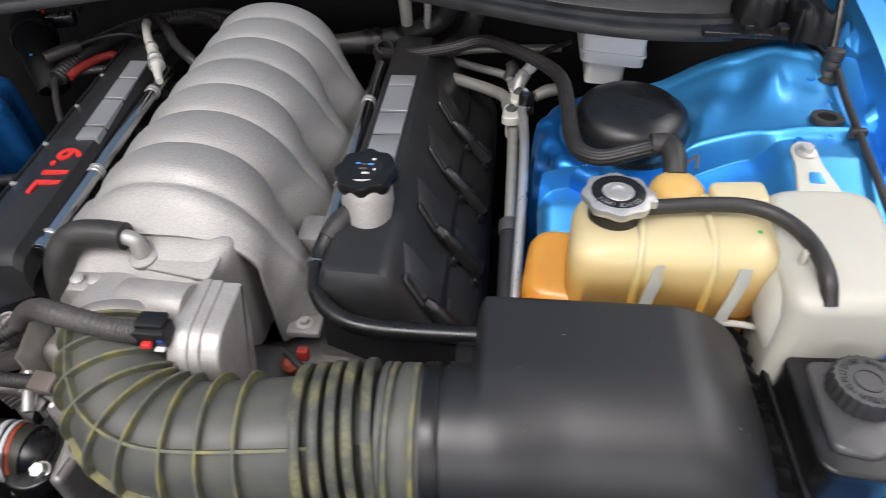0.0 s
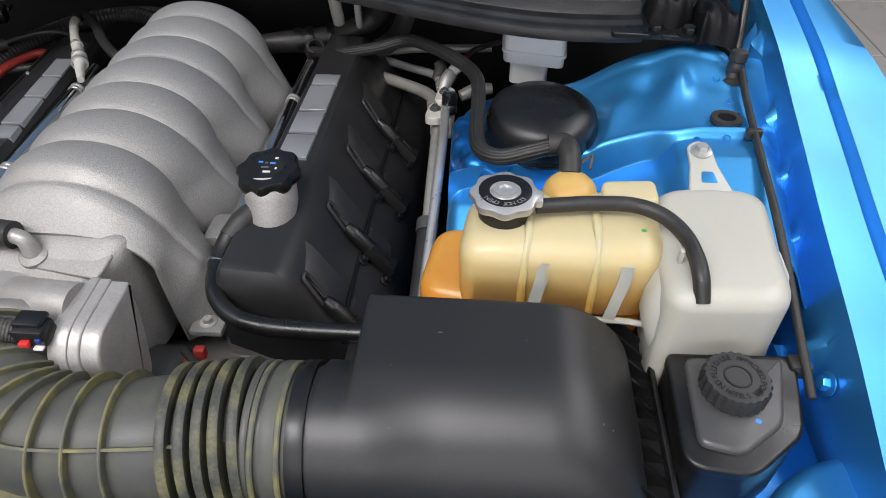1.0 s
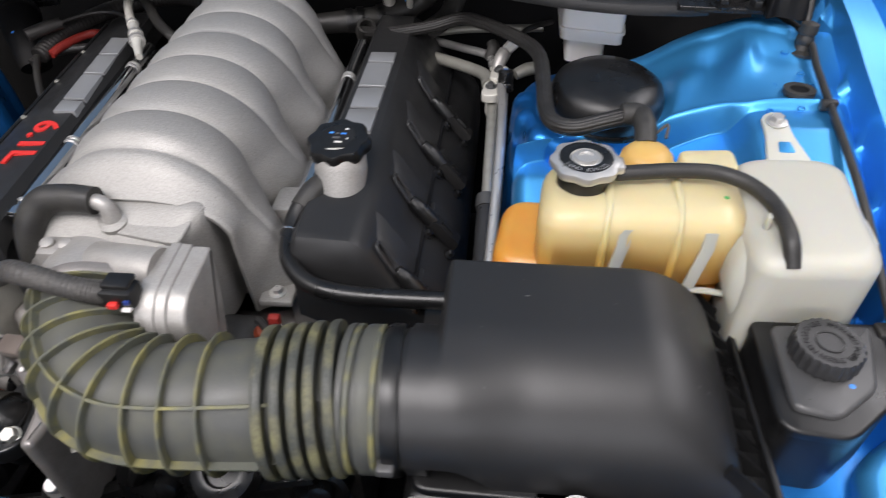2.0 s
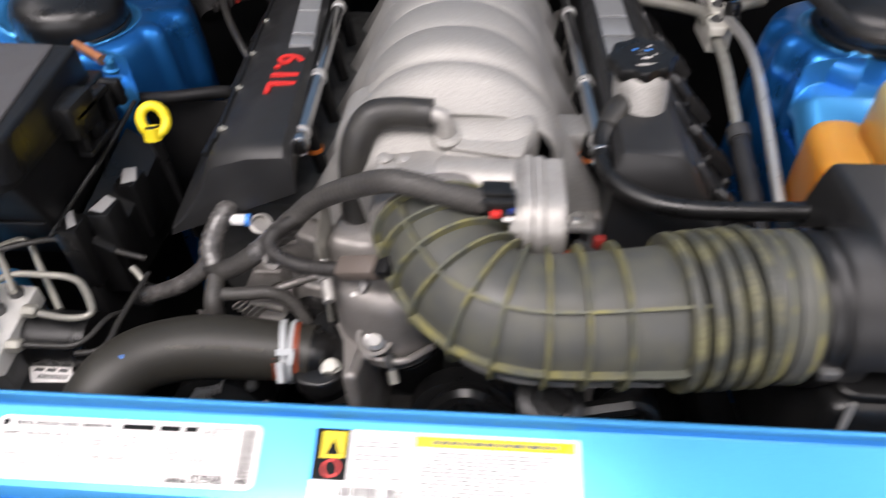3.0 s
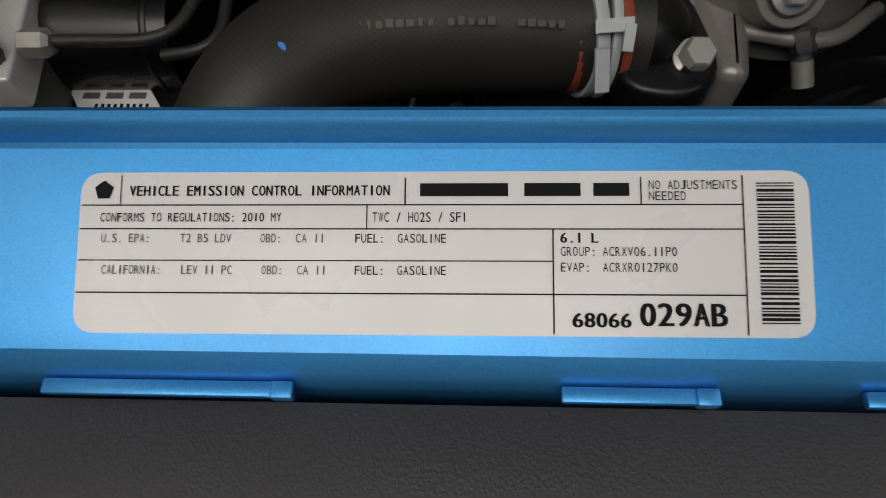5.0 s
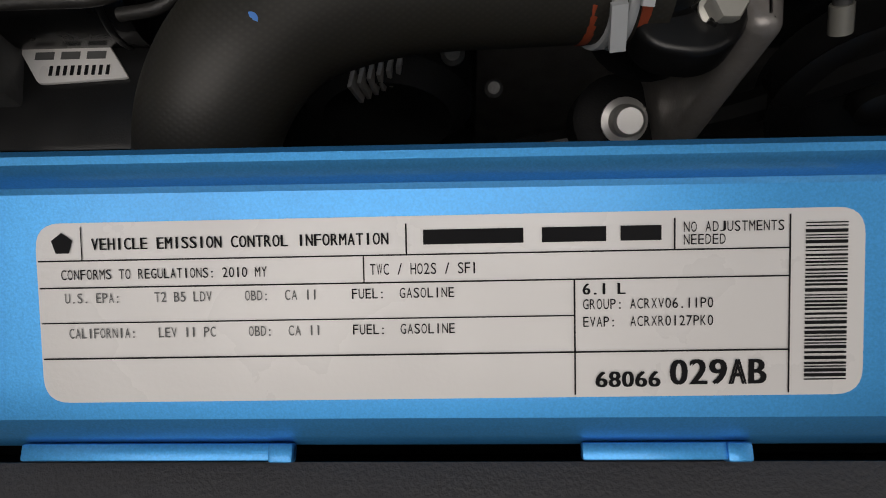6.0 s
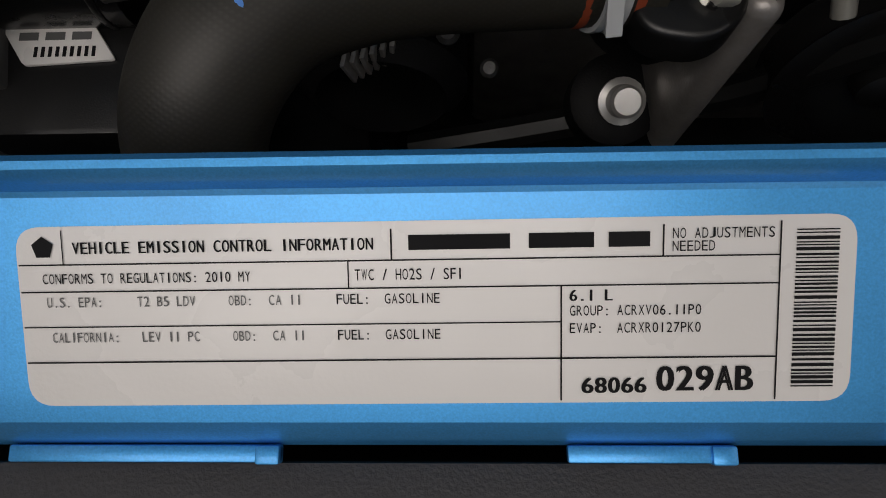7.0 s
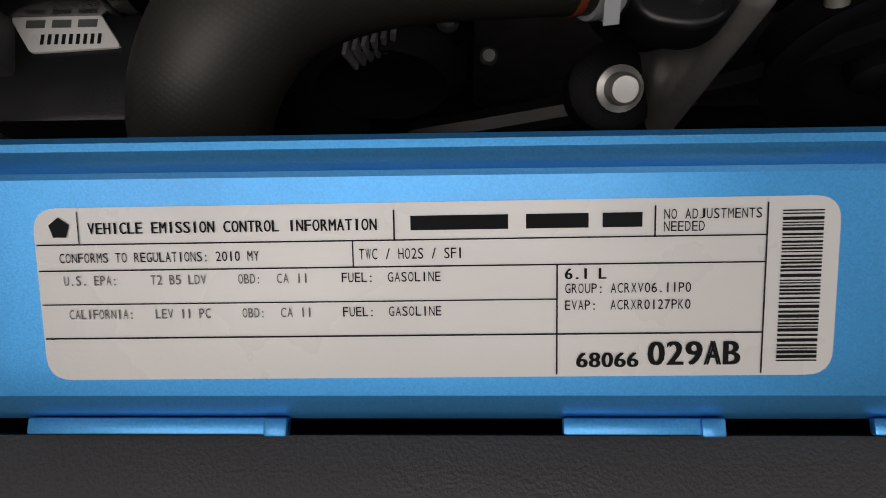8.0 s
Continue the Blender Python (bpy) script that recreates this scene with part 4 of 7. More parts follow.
part("gear_cover", plate_slab(inset(plate, 0.003), 0.146, 0.156, 0.001), TB_ALU, tb)
part("gear_flange", plate_slab(plate, 0.1555, 0.1625, 0.0015), TB_ALU, tb)
part("gear_flange", plate_slab(inset(plate, 0.0008), 0.1630, 0.1715, 0.002), TB_ALU, tb)
part("gear_cap", plate_slab(inset(plate, 0.0025), 0.1718, 0.186, 0.003), TB_ALU, tb, "dull grey gear cap")
part("connector", box(0.122, 0.150, 0.181, 0.199, 0.877, 0.893, 0.003), BLACK_SATIN, tb)
part("connector_step", box(0.126, 0.147, 0.186, 0.201, 0.892, 0.8965, 0.0015), BLACK_SATIN, tb)
part("lock_tab", box(0.132, 0.1395, 0.1765, 0.1815, 0.8815, 0.886, 0.001), RED, tb, "red locking tab")
part("lock_tab", box(0.141, 0.1485, 0.1770, 0.1815, 0.8785, 0.8805, 0.0008), LABEL, tb, "white tab")
part("lock_tab", box(0.1440, 0.1485, 0.1790, 0.1815, 0.884, 0.888, 0.0008), BLUE_TAB, tb, "blue tab")
part("lock_tab", box(0.1200, 0.1225, 0.184, 0.189, 0.889, 0.893, 0.0008), BLUE_TAB, tb, "blue tab")
part("vacuum_fitting", tube([(0.096, 0.266, 0.892), (0.095, 0.266, 0.903), (0.090, 0.267, 0.907), (0.080, 0.268, 0.908)], [0.008, 0.0066, 0.0066, 0.0066], 12), TB_ALU, engine)
part("fitting_base", lathe([(0.012, 0), (0.012, 0.004), (0.009, 0.006)], (0.096, 0.266, 0.887), (0, -0.3, 1), 24), ALU, engine)
part("breather_hose", tube([(0.086, 0.268, 0.908), (0.058, 0.270, 0.908), (0.038, 0.268, 0.903), (0.026, 0.258, 0.885), (0.022, 0.250, 0.85), (0.022, 0.245, 0.80), (0.024, 0.25, 0.76)], [0.0115, 0.0115, 0.0125, 0.0125, 0.0125, 0.0125, 0.0125], 16), RUBBER, engine, "thick black rubber hose")


def valve_cover(side):
    if side > 0:
        prof = [(0.232, 0.79), (0.234, 0.860), (0.240, 0.868), (0.284, 0.866), (0.294, 0.860), (0.302, 0.850), (0.312, 0.834), (0.322, 0.817), (0.336, 0.800), (0.352, 0.784), (0.366, 0.770), (0.374, 0.752), (0.376, 0.70)]
        f = 0.286
    else:
        prof = [(-0.050, 0.834), (-0.050, 0.856), (-0.056, 0.8645), (-0.088, 0.8625), (-0.119, 0.8535), (-0.127, 0.846), (-0.140, 0.822), (-0.152, 0.806), (-0.166, 0.788), (-0.178, 0.776), (-0.180, 0.768)]
        f = 0.290
    r = 0.745
    loops = []
    for y, d in (((f - 0.012, 0.55), (f - 0.011, 0.40), (f - 0.007, 0.18), (f - 0.002, 0.05), (f + 0.006, 0.0)) if side > 0 else ((f - 0.013, 0.26), (f - 0.0115, 0.14), (f - 0.006, 0.045), (f + 0.0, 0.01), (f + 0.008, 0.0))) + ( (r, 0.0), (r + 0.01, 0.1), (r + 0.02, 0.5)):
        loops.append([(x - (0.0 if side > 0 else 0.10 * (y - 0.40)), y, z - d * 0.060 * ease(0.74, 0.86, z)) for x, z in prof])
    return loft(loops)


def cover_z(x):
    """Height of the sloping side of the valve cover with the coils."""
    rows = ((0.294, 0.860), (0.302, 0.850), (0.312, 0.834), (0.322, 0.817), (0.336, 0.800), (0.352, 0.784), (0.366, 0.770), (0.376, 0.750))
    for (a, za), (b, zb) in zip(rows, rows[1:]):
        if x <= b:
            return za + (zb - za) * (x - a) / (b - a)
    return 0.75


SLOPE = Vector((0.70, 0, 0.71))
for s in (1, -1):
    vc = part("valve_cover", valve_cover(s), COVER, engine, "satin black plastic valve cover", sharp=28)
    for k in range(4):
        if s < 0:
            y = 0.315 + 0.1133 * k
            part("slot_bar", tube([Vector((-0.129 - 0.10 * (y - 0.4), y - 0.02, 0.846)), Vector((-0.130 - 0.10 * (y - 0.4), y + 0.01, 0.845)), Vector((-0.131 - 0.10 * (y - 0.4), y + 0.045, 0.844))], 0.003, 8), BLACK, vc)
            continue
        y = 0.296 + 0.102 * k

        def on(x, yy, lift=0.0):
            return Vector((x, yy, cover_z(x))) + SLOPE * lift
        # raised field beside the slot, its edges sloping
        low = [on(0.299, y + 0.041), on(0.306, y + 0.005), on(0.334, y - 0.004), on(0.334, y + 0.036)]
        top = [on(0.303, y + 0.039, 0.003), on(0.309, y + 0.008, 0.003), on(0.333, y - 0.001, 0.003), on(0.333, y + 0.034, 0.003)]
        part("raised_field", loft([low, top]), COVER, vc)
        # rim and dark floor of the slot that leads to the coil
        a, b = on(0.306, y + 0.002, 0.002), on(0.324, y - 0.0045, 0.002)
        rim = [on(0.3045, y + 0.0035, 0.003), on(0.307, y + 0.0062, 0.003), on(0.324, y + 0.0008, 0.003), on(0.3245, y - 0.0085, 0.003), on(0.3065, y - 0.0025, 0.003), on(0.3045, y + 0.0035, 0.003)]
        part("slot_rim", tube(rim, 0.0017, 6, 4), GREY_SATIN, vc)
        part("slot_floor", loft([[on(0.306, y + 0.0045, 0.0008), on(0.324, y - 0.0005, 0.0008), on(0.324, y - 0.007, 0.0008), on(0.3065, y - 0.001, 0.0008)], [on(0.306, y + 0.0045, 0.0014), on(0.324, y - 0.0005, 0.0014), on(0.324, y - 0.007, 0.0014), on(0.3065, y - 0.001, 0.0014)]]), INK, vc)
        coil = part("coil", tube([on(0.320, y - 0.0035, 0.004), on(0.326, y - 0.0055, 0.006), on(0.334, y - 0.008, 0.007), on(0.341, y - 0.010, 0.007)], [0.0055, 0.0078, 0.0082, 0.0080], 14), BLACK_SATIN, vc)
        body = [on(0.340, y - 0.002, 0.002), on(0.3655, y - 0.009, 0.002), on(0.3635, y - 0.024, 0.002), on(0.338, y - 0.018, 0.002)]
        part("plug", loft([body, [c + SLOPE * 0.009 for c in body], [c.lerp(sum(body, Vector()) / 4, 0.12) + SLOPE * 0.012 for c in body]]), BLACK_ROUGH, coil)
        part("plug_latch", loft([[on(0.345, y - 0.008, 0.013), on(0.357, y - 0.011, 0.013), on(0.356, y - 0.017, 0.013), on(0.344, y - 0.014, 0.013)], [on(0.346, y - 0.009, 0.016), on(0.356, y - 0.012, 0.016), on(0.355, y - 0.016, 0.016), on(0.345, y - 0.013, 0.016)]]), BLACK_SATIN, coil)
        for bx, dy in ((0.340, -0.024), (0.362, -0.030)):
            part("bolt", hexbolt(on(bx, y + dy, 0.001), SLOPE, 0.0042, 0.006, 0.0062), BLACK_SATIN, vc)
        part("outer_field", loft([[on(0.339, y + 0.028, 0.0), on(0.339, y - 0.002, 0.0), on(0.364, y - 0.007, 0.0), on(0.362, y + 0.022, 0.0)], [on(0.341, y + 0.026, 0.0035), on(0.341, y + 0.0, 0.0035), on(0.362, y - 0.004, 0.0035), on(0.360, y + 0.020, 0.0035)]]), COVER, vc)
    if s > 0:
        part("seam", tube([(0.337, 0.272 + 0.115 * k, cover_z(0.337) + 0.0004) for k in range(5)], 0.0022, 8), INK, vc)
    # silver raised blocks stand for the maker's lettering
    at = 0.446 if s > 0 else 0.470
    for wid in (0.044, 0.042, 0.056, 0.024) if s > 0 else (0.023, 0.056, 0.046, 0.046):
        xc = 0.2605 if s > 0 else -0.0715 - 0.13 * (at - 0.47)
        lean = 0.0 if s > 0 else -0.13 * wid
        hw = 0.0155 if s > 0 else 0.0125
        o = [(xc - hw, at), (xc + hw, at), (xc + hw + lean, at + wid), (xc - hw + lean, at + wid)]
        part("raised_block", slab(o, 0.855, 0.8700 if s > 0 else 0.8668, 0.0008, 2), SILVER, vc, "silver raised block")
        at += wid + 0.005
    if s < 0:
        for y, z in ((0.325, 0.8545), (0.40, 0.8540), (0.475, 0.8535), (0.56, 0.8530), (0.64, 0.8525)):
            part("clip", box(-0.004, 0.004, -0.0025, 0.0025, -0.003, 0.0014, 0.001), TUBE_STEEL, vc, m=pose(-0.1185 - 0.10 * (y - 0.40), y, z, 0, 20, 4))
        part("edge_rail", tube([(-0.1235 - 0.10 * (y - 0.40), y, 0.8515) for y in (0.31, 0.42, 0.53, 0.64, 0.73)], 0.0026, 8), BLACK, vc)
    if s < 0:
        writing("raised_writing", "6.1L", RED, vc, Matrix.Translation((-0.0885, 0.452, 0.8630)) @ pose(0, 0, 0, 0, 0, -90 + 3), 0.079, 0.026, 0.002, 0.02)["label"] = "red raised writing 6.1L"

for s, a, b in ((1, (0.226, 0.306, 0.848), (0.217, 0.70, 0.846)), (-1, (-0.039, 0.309, 0.848), (-0.062, 0.66, 0.852))):
    rail = part("fuel_rail", tube([a, tuple(Vector(a).lerp(Vector(b), 0.5)), b], 0.0074, 16), CHROME, engine, "polished steel fuel rail")
    d = (Vector(b) - Vector(a)).normalized()
    part("end_cap", lathe([(0.0075, -0.003), (0.0098, -0.002), (0.0098, 0.006), (0.0076, 0.014)], a, d, 24), CHROME, rail)
    part("end_hole", lathe([(0.0066, 0), (0.0066, 0.0006)], Vector(a) - d * 0.0036, d, 20), BLACK_SATIN, rail)
    for t in (0.020, 0.12, 0.126, 0.29, 0.296):
        part("collar", ring(Vector(a) + d * t, d, 0.0088, 0.006, 0.003, 24), STEEL, rail)
    for k in range(4):
        p = Vector(a) + d * (0.04 + 0.1133 * k * 0.8)
        inj = part("injector", tube([(p.x, p.y, p.z - 0.006), (p.x - s * 0.004, p.y, p.z - 0.03), (p.x - s * 0.008, p.y, p.z - 0.055)], [0.008, 0.007, 0.006], 10), BLACK_ROUGH, rail)
        if k == 0:
            part("seal", ring((p.x - s * 0.004, p.y, p.z - 0.03), (0, 0, 1), 0.0085, 0.005, 0.004, 16), ORANGE, inj)

cap = part("oil_cap", lathe([(0.024, 0.0), (0.028, 0.004), (0.029, 0.012), (0.027, 0.016), (0.020, 0.0175), (0.001, 0.018)], (0.262, 0.381, 0.888), (-0.05, -0.1, 1), 64, 8, 0.06, 0.022), BLACK_SATIN, engine, "black lobed oil filler cap")
part("cap_print", lathe([(0.017, 0.0178), (0.001, 0.0186)], (0.262, 0.381, 0.888), (-0.05, -0.1, 1), 32), BLACK, cap)
for bx, by, bw, mat in ((0.248, 0.385, 0.004, BLUE_DOT), (0.254, 0.384, 0.003, INK_GREY), (0.259, 0.384, 0.005, BLUE_DOT), (0.252, 0.378, 0.007, INK_GREY), (0.262, 0.391, 0.003, LABEL), (0.265, 0.377, 0.002, LABEL), (0.255, 0.372, 0.007, LABEL)):
    part("print_bar", box(bx + 0.005, bx + 0.005 + bw, by - 0.003, by - 0.0008, 0.9066 + 0.1 * (by - 0.384), 0.9072 + 0.1 * (by - 0.384)), mat, cap)
part("filler_neck", tube([(0.264, 0.350, 0.846), (0.264, 0.356, 0.858), (0.263, 0.369, 0.876), (0.262, 0.380, 0.892)], [0.017, 0.021, 0.0245, 0.023], 24), ALU, engine, "cast aluminium filler neck")
bt = part("breather_tube", tube([(0.246, 0.352, 0.868), (0.236, 0.340, 0.864), (0.227, 0.318, 0.853), (0.228, 0.290, 0.846), (0.238, 0.268, 0.843), (0.258, 0.251, 0.842), (0.285, 0.243, 0.842), (0.325, 0.239, 0.844), (0.386, 0.236, 0.848)], [0.0085, 0.0095, 0.0085, 0.0078, 0.0078, 0.0078, 0.0078, 0.0078, 0.0078], 14), BLACK_SATIN, engine, "bent black hard tube")
part("sleeve", tube([(0.249, 0.356, 0.870), (0.240, 0.345, 0.866), (0.232, 0.330, 0.859)], [0.0105, 0.0112, 0.0105], 14), RUBBER, bt)
part("nipple", tube([(0.256, 0.362, 0.872), (0.250, 0.357, 0.870), (0.247, 0.354, 0.869)], 0.0075, 12), TB_ALU, bt)
part("sensor_lead", tube([(0.205, 0.245, 0.80), (0.235, 0.225, 0.80), (0.30, 0.222, 0.80), (0.37, 0.23, 0.80)], 0.004, 8), RUBBER, engine)
part("harness_red", box(0.218, 0.228, 0.236, 0.244, 0.800, 0.812, 0.002), RED_LINE, engine)
part("knock_sensor", lathe([(0.008, 0), (0.008, 0.014), (0.004, 0.018)], (0.203, 0.255, 0.765), (0, -0.4, 1), 16), RUST, engine)

# front of the engine
part("timing_cover", box(0.00, 0.20, 0.215, 0.275, 0.60, 0.78, 0.015, 3), DARK_ALU, engine)
casting = part("front_casting", slab(rounded([(-0.112, 0.250), (-0.085, 0.226), (-0.030, 0.214), (0.002, 0.216), (0.002, 0.315), (-0.112, 0.315)], 0.014, 5), 0.64, 0.706, 0.010, 4), ALU_RAW, engine)
part("step", slab(rounded([(-0.062, 0.268), (-0.048, 0.246), (-0.014, 0.238), (0.004, 0.250), (0.004, 0.315), (-0.066, 0.315)], 0.010, 5), 0.70, 0.738, 0.006, 4), ALU_RAW, casting)
part("upper_step", slab(rounded([(-0.052, 0.284), (-0.020, 0.270), (0.004, 0.272), (0.004, 0.315), (-0.056, 0.315)], 0.008, 5), 0.73, 0.766, 0.006, 4), ALU_RAW, casting)
for p, q in (((-0.096, 0.246, 0.706), (-0.060, 0.240, 0.707)), ((-0.062, 0.240, 0.736), (-0.008, 0.262, 0.740)), ((-0.104, 0.290, 0.706), (-0.064, 0.288, 0.707))):
    part("cast_rib", tube([p, tuple(Vector(p).lerp(Vector(q), 0.5) + Vector((0, 0, 0.0015))), q], 0.0042, 10), ALU_RAW, casting)
part("oval_plug", lathe([(0.016, -0.012), (0.0155, 0.0), (0.0130, 0.0012), (0.0125, -0.0008), (0.0118, 0.0012), (0.001, 0.0020)], (-0.071, 0.262, 0.704), (0.05, -0.45, 0.9), 28), ALU_RAW, casting)
for k in range(5):
    part("fin", box(-0.0012, 0.0012, -0.009, 0.009, 0, 0.006, 0.0008), ALU_RAW, casting, m=pose(-0.106 + 0.0055 * k, 0.247 - 0.003 * k, 0.704, 0, 0, -35))
eye = part("bolt_boss", tube([(-0.036, 0.246, 0.772), (-0.039, 0.232, 0.786), (-0.0425, 0.213, 0.801), (-0.0440, 0.2055, 0.8065)], [0.0125, 0.0105, 0.0085, 0.0078], 20), ALU_RAW, casting)
part("boss_hole", loft([[Vector((-0.0444, 0.2050, 0.8070)) + Matrix.Rotation(0.6, 3, "X") @ Vector((0.0036 * math.cos(a) * (1.3 if j % 2 else 0.7), 0.0036 * math.sin(a) * (1.3 if j % 2 else 0.7), 0)) for j, a in enumerate(2 * math.pi * i / 8 for i in range(8))], [Vector((-0.0446, 0.2046, 0.8073)) + Matrix.Rotation(0.6, 3, "X") @ Vector((0.0036 * math.cos(a) * (1.3 if j % 2 else 0.7), 0.0036 * math.sin(a) * (1.3 if j % 2 else 0.7), 0)) for j, a in enumerate(2 * math.pi * i / 8 for i in range(8))]]), BLACK_ROUGH, eye)
neck = part("thermostat_neck", tube([(-0.03, 0.1655, 0.7395), (-0.018, 0.165, 0.739), (-0.010, 0.165, 0.735), (-0.006, 0.167, 0.722), (-0.006, 0.168, 0.70)], [0.0225, 0.0225, 0.023, 0.0235, 0.024], 24), BLACK_SATIN, engine, "black plastic water outlet")
ears = rounded([(-0.020, 0.132), (0.004, 0.128), (0.018, 0.138), (0.020, 0.156), (0.006, 0.206), (-0.014, 0.212), (-0.026, 0.170)], 0.011, 5)
part("flange", slab(ears, 0.728, 0.744, 0.003), BLACK_SATIN, neck)
part("flange_ridge", tube([(0.004, 0.140, 0.7445), (0.010, 0.150, 0.7455), (0.008, 0.170, 0.7455), (0.0, 0.192, 0.7450)], 0.0018, 8), BLACK_SATIN, neck)
part("bolt", hexbolt((0.008, 0.147, 0.744), (0.1, -0.35, 0.93), 0.0068, 0.009, 0.0082), BOLT_PALE, neck)
cast = part("water_pump_casting", slab(rounded([(0.006, 0.205), (0.018, 0.138), (0.030, 0.137), (0.037, 0.180), (0.040, 0.225), (0.0, 0.232)], 0.006, 6), 0.62, 0.7455, 0.006, 5), ALU_RAW, engine, "grey cast aluminium water pump body")
part("gasket_edge", loft([[(-0.0035, 0.196, 0.735), (0.0005, 0.196, 0.735), (0.0010, 0.196, 0.830), (-0.0015, 0.196, 0.834)], [(-0.0035, 0.236, 0.735), (0.0005, 0.236, 0.735), (0.0010, 0.240, 0.845), (-0.0015, 0.240, 0.850)]]), TUBE_STEEL, cast)
part("boss", lathe([(0.0150, -0.035), (0.0150, 0.0), (0.0142, 0.0016), (0.0112, 0.0016), (0.0105, -0.003)], (0.0425, 0.1655, 0.762), (0.08, -0.70, 0.70), 32), ALU_RAW, cast)
part("paint_dot", lathe([(0.0022, 0), (0.001, 0.0005)], (0.040, 0.1685, 0.7775), (0, -0.4, 1), 10), LABEL, cast)
part("paint_dot", lathe([(0.0022, 0), (0.001, 0.0005)], (0.029, 0.174, 0.8035), (0, -0.4, 1), 10), LABEL, cast)
part("bolt", hexbolt((0.0430, 0.1645, 0.7615), (0.08, -0.70, 0.70), 0.0060, 0.006, 0.0086), STEEL, cast)
part("stud", tube([(0.053, 0.163, 0.745), (0.056, 0.156, 0.737), (0.059, 0.148, 0.728)], 0.0034, 10), DARK_ALU, cast)
part("nut", lathe([(0.0056, 0), (0.0056, 0.007), (0.004, 0.009)], (0.0535, 0.161, 0.744), (0.3, -0.72, -0.6), 6), DARK_ALU, cast)
part("stud_tip", tube([(0.0565, 0.154, 0.735), (0.0578, 0.1505, 0.731), (0.059, 0.147, 0.727)], 0.0044, 10), TUBE_STEEL, cast)
part("pump_cover", slab(rounded([(0.004, 0.196), (0.018, 0.174), (0.040, 0.164), (0.064, 0.162), (0.086, 0.176), (0.092, 0.240), (0.004, 0.245)], [0.010, 0.014, 0.02, 0.02, 0.02, 0.01, 0.006], 8), 0.725, 0.806, 0.017, 7), ALU_RAW, engine, "smooth domed cast pump cover")
part("cover_rim", tube([(0.006, 0.194, 0.742), (0.020, 0.171, 0.741), (0.041, 0.161, 0.742), (0.066, 0.159, 0.742), (0.088, 0.175, 0.742)], 0.0035, 10), ALU_RAW, engine)
part("pump_drum", lathe([(0.034, -0.08), (0.034, 0.0)], (0.060, 0.205, 0.722), (0.0, -0.35, 0.94), 32), BLACK_ROUGH, engine)
part("sensor_body", loft([[(x + (0.806 - z) * 0.05, y, z) for x, y in inset(rounded([(-0.003, 0.214), (0.034, 0.205), (0.054, 0.214), (0.052, 0.262), (0.006, 0.268)], 0.012, 6), d)] for z, d in ((0.76, -0.004), (0.800, 0.0), (0.812, 0.001), (0.819, 0.004), (0.8225, 0.009))]), ALU_RAW, engine, "grey cast housing", sharp=50)
part("sensor_plug", box(-0.0185, 0.0185, -0.0085, 0.0085, -0.007, 0.007, 0.003), BROWN, engine, m=Matrix.Translation((0.0355, 0.1775, 0.829)) @ pose(0, 0, 0, 20, -22, -20))
part("plug_tail", box(-0.006, 0.006, -0.0075, 0.0075, -0.006, 0.006, 0.002), BLACK_ROUGH, engine, m=Matrix.Translation((0.0575, 0.1695, 0.838)) @ pose(0, 0, 0, 20, -22, -20))
part("plug_clip", box(-0.0035, 0.0035, -0.005, 0.005, -0.003, 0.003, 0.0015), TAPE, engine, m=Matrix.Translation((0.0415, 0.1585, 0.828)) @ pose(0, 0, 0, 30, 0, -25))
part("long_bolt", tube([(0.003, 0.196, 0.817), (0.007, 0.183, 0.810), (0.012, 0.167, 0.802)], 0.0046, 14), TB_ALU, engine)
part("bolt_collar", lathe([(0.0085, 0), (0.0085, 0.004), (0.0066, 0.005), (0.0066, 0.010)], (0.0045, 0.190, 0.8145), (0.26, -0.85, -0.45), 6), TB_ALU, engine)
part("long_bolt", tube([(0.003, 0.190, 0.795), (0.005, 0.184, 0.792), (0.007, 0.178, 0.789)], 0.0046, 12), TB_ALU, engine)
part("casting_ledge", box(-0.048, 0.004, 0.216, 0.240, 0.690, 0.716, 0.006, 3), ALU_RAW, engine)
for x, y, z, r in ((-0.03, 0.225, 0.70, 0.028), (0.115, 0.165, 0.655, 0.048), (0.262, 0.170, 0.66, 0.026)):
    part("pulley", lathe([(0.006, -0.012), (r, -0.012), (r * 1.04, -0.010), (r, -0.006), (r, 0.008), (r * 1.04, 0.010), (r * 0.8, 0.012), (0.012, 0.006), (0.011, 0.016), (0.006, 0.018)], (x, y, z), (0, -1, 0.25), 32), BLACK_SATIN, engine)
alt = part("alternator", lathe([(0.02, 0), (0.040, 0.004), (0.046, 0.012), (0.046, 0.07), (0.035, 0.08), (0.030, 0.078), (0.012, 0.070)], (-0.124, 0.245, 0.618), (0, -1, 0.1), 36), BLACK_ROUGH, engine, "finned dull alternator casing")
for k in range(6):
    part("fin", box(-0.0013, 0.0013, -0.009, 0.009, -0.012, 0.004, 0.0006), TB_ALU, alt, m=pose(-0.136 + 0.0046 * k, 0.173 + 0.0016 * k, 0.6615 + 0.0008 * k, 0, -14 + 4 * k, -10))
part("case_seam", ring((-0.124, 0.206, 0.622), (0, -1, 0.1), 0.0475, 0.044, 0.004, 40), BLACK_SATIN, alt)
part("pulley_bolt", lathe([(0.012, 0), (0.012, 0.002), (0.0085, 0.003), (0.0080, 0.012), (0.0065, 0.0135), (0.001, 0.0135)], (-0.001, 0.156, 0.640), (0, -0.45, 0.89), 24), STEEL, engine)
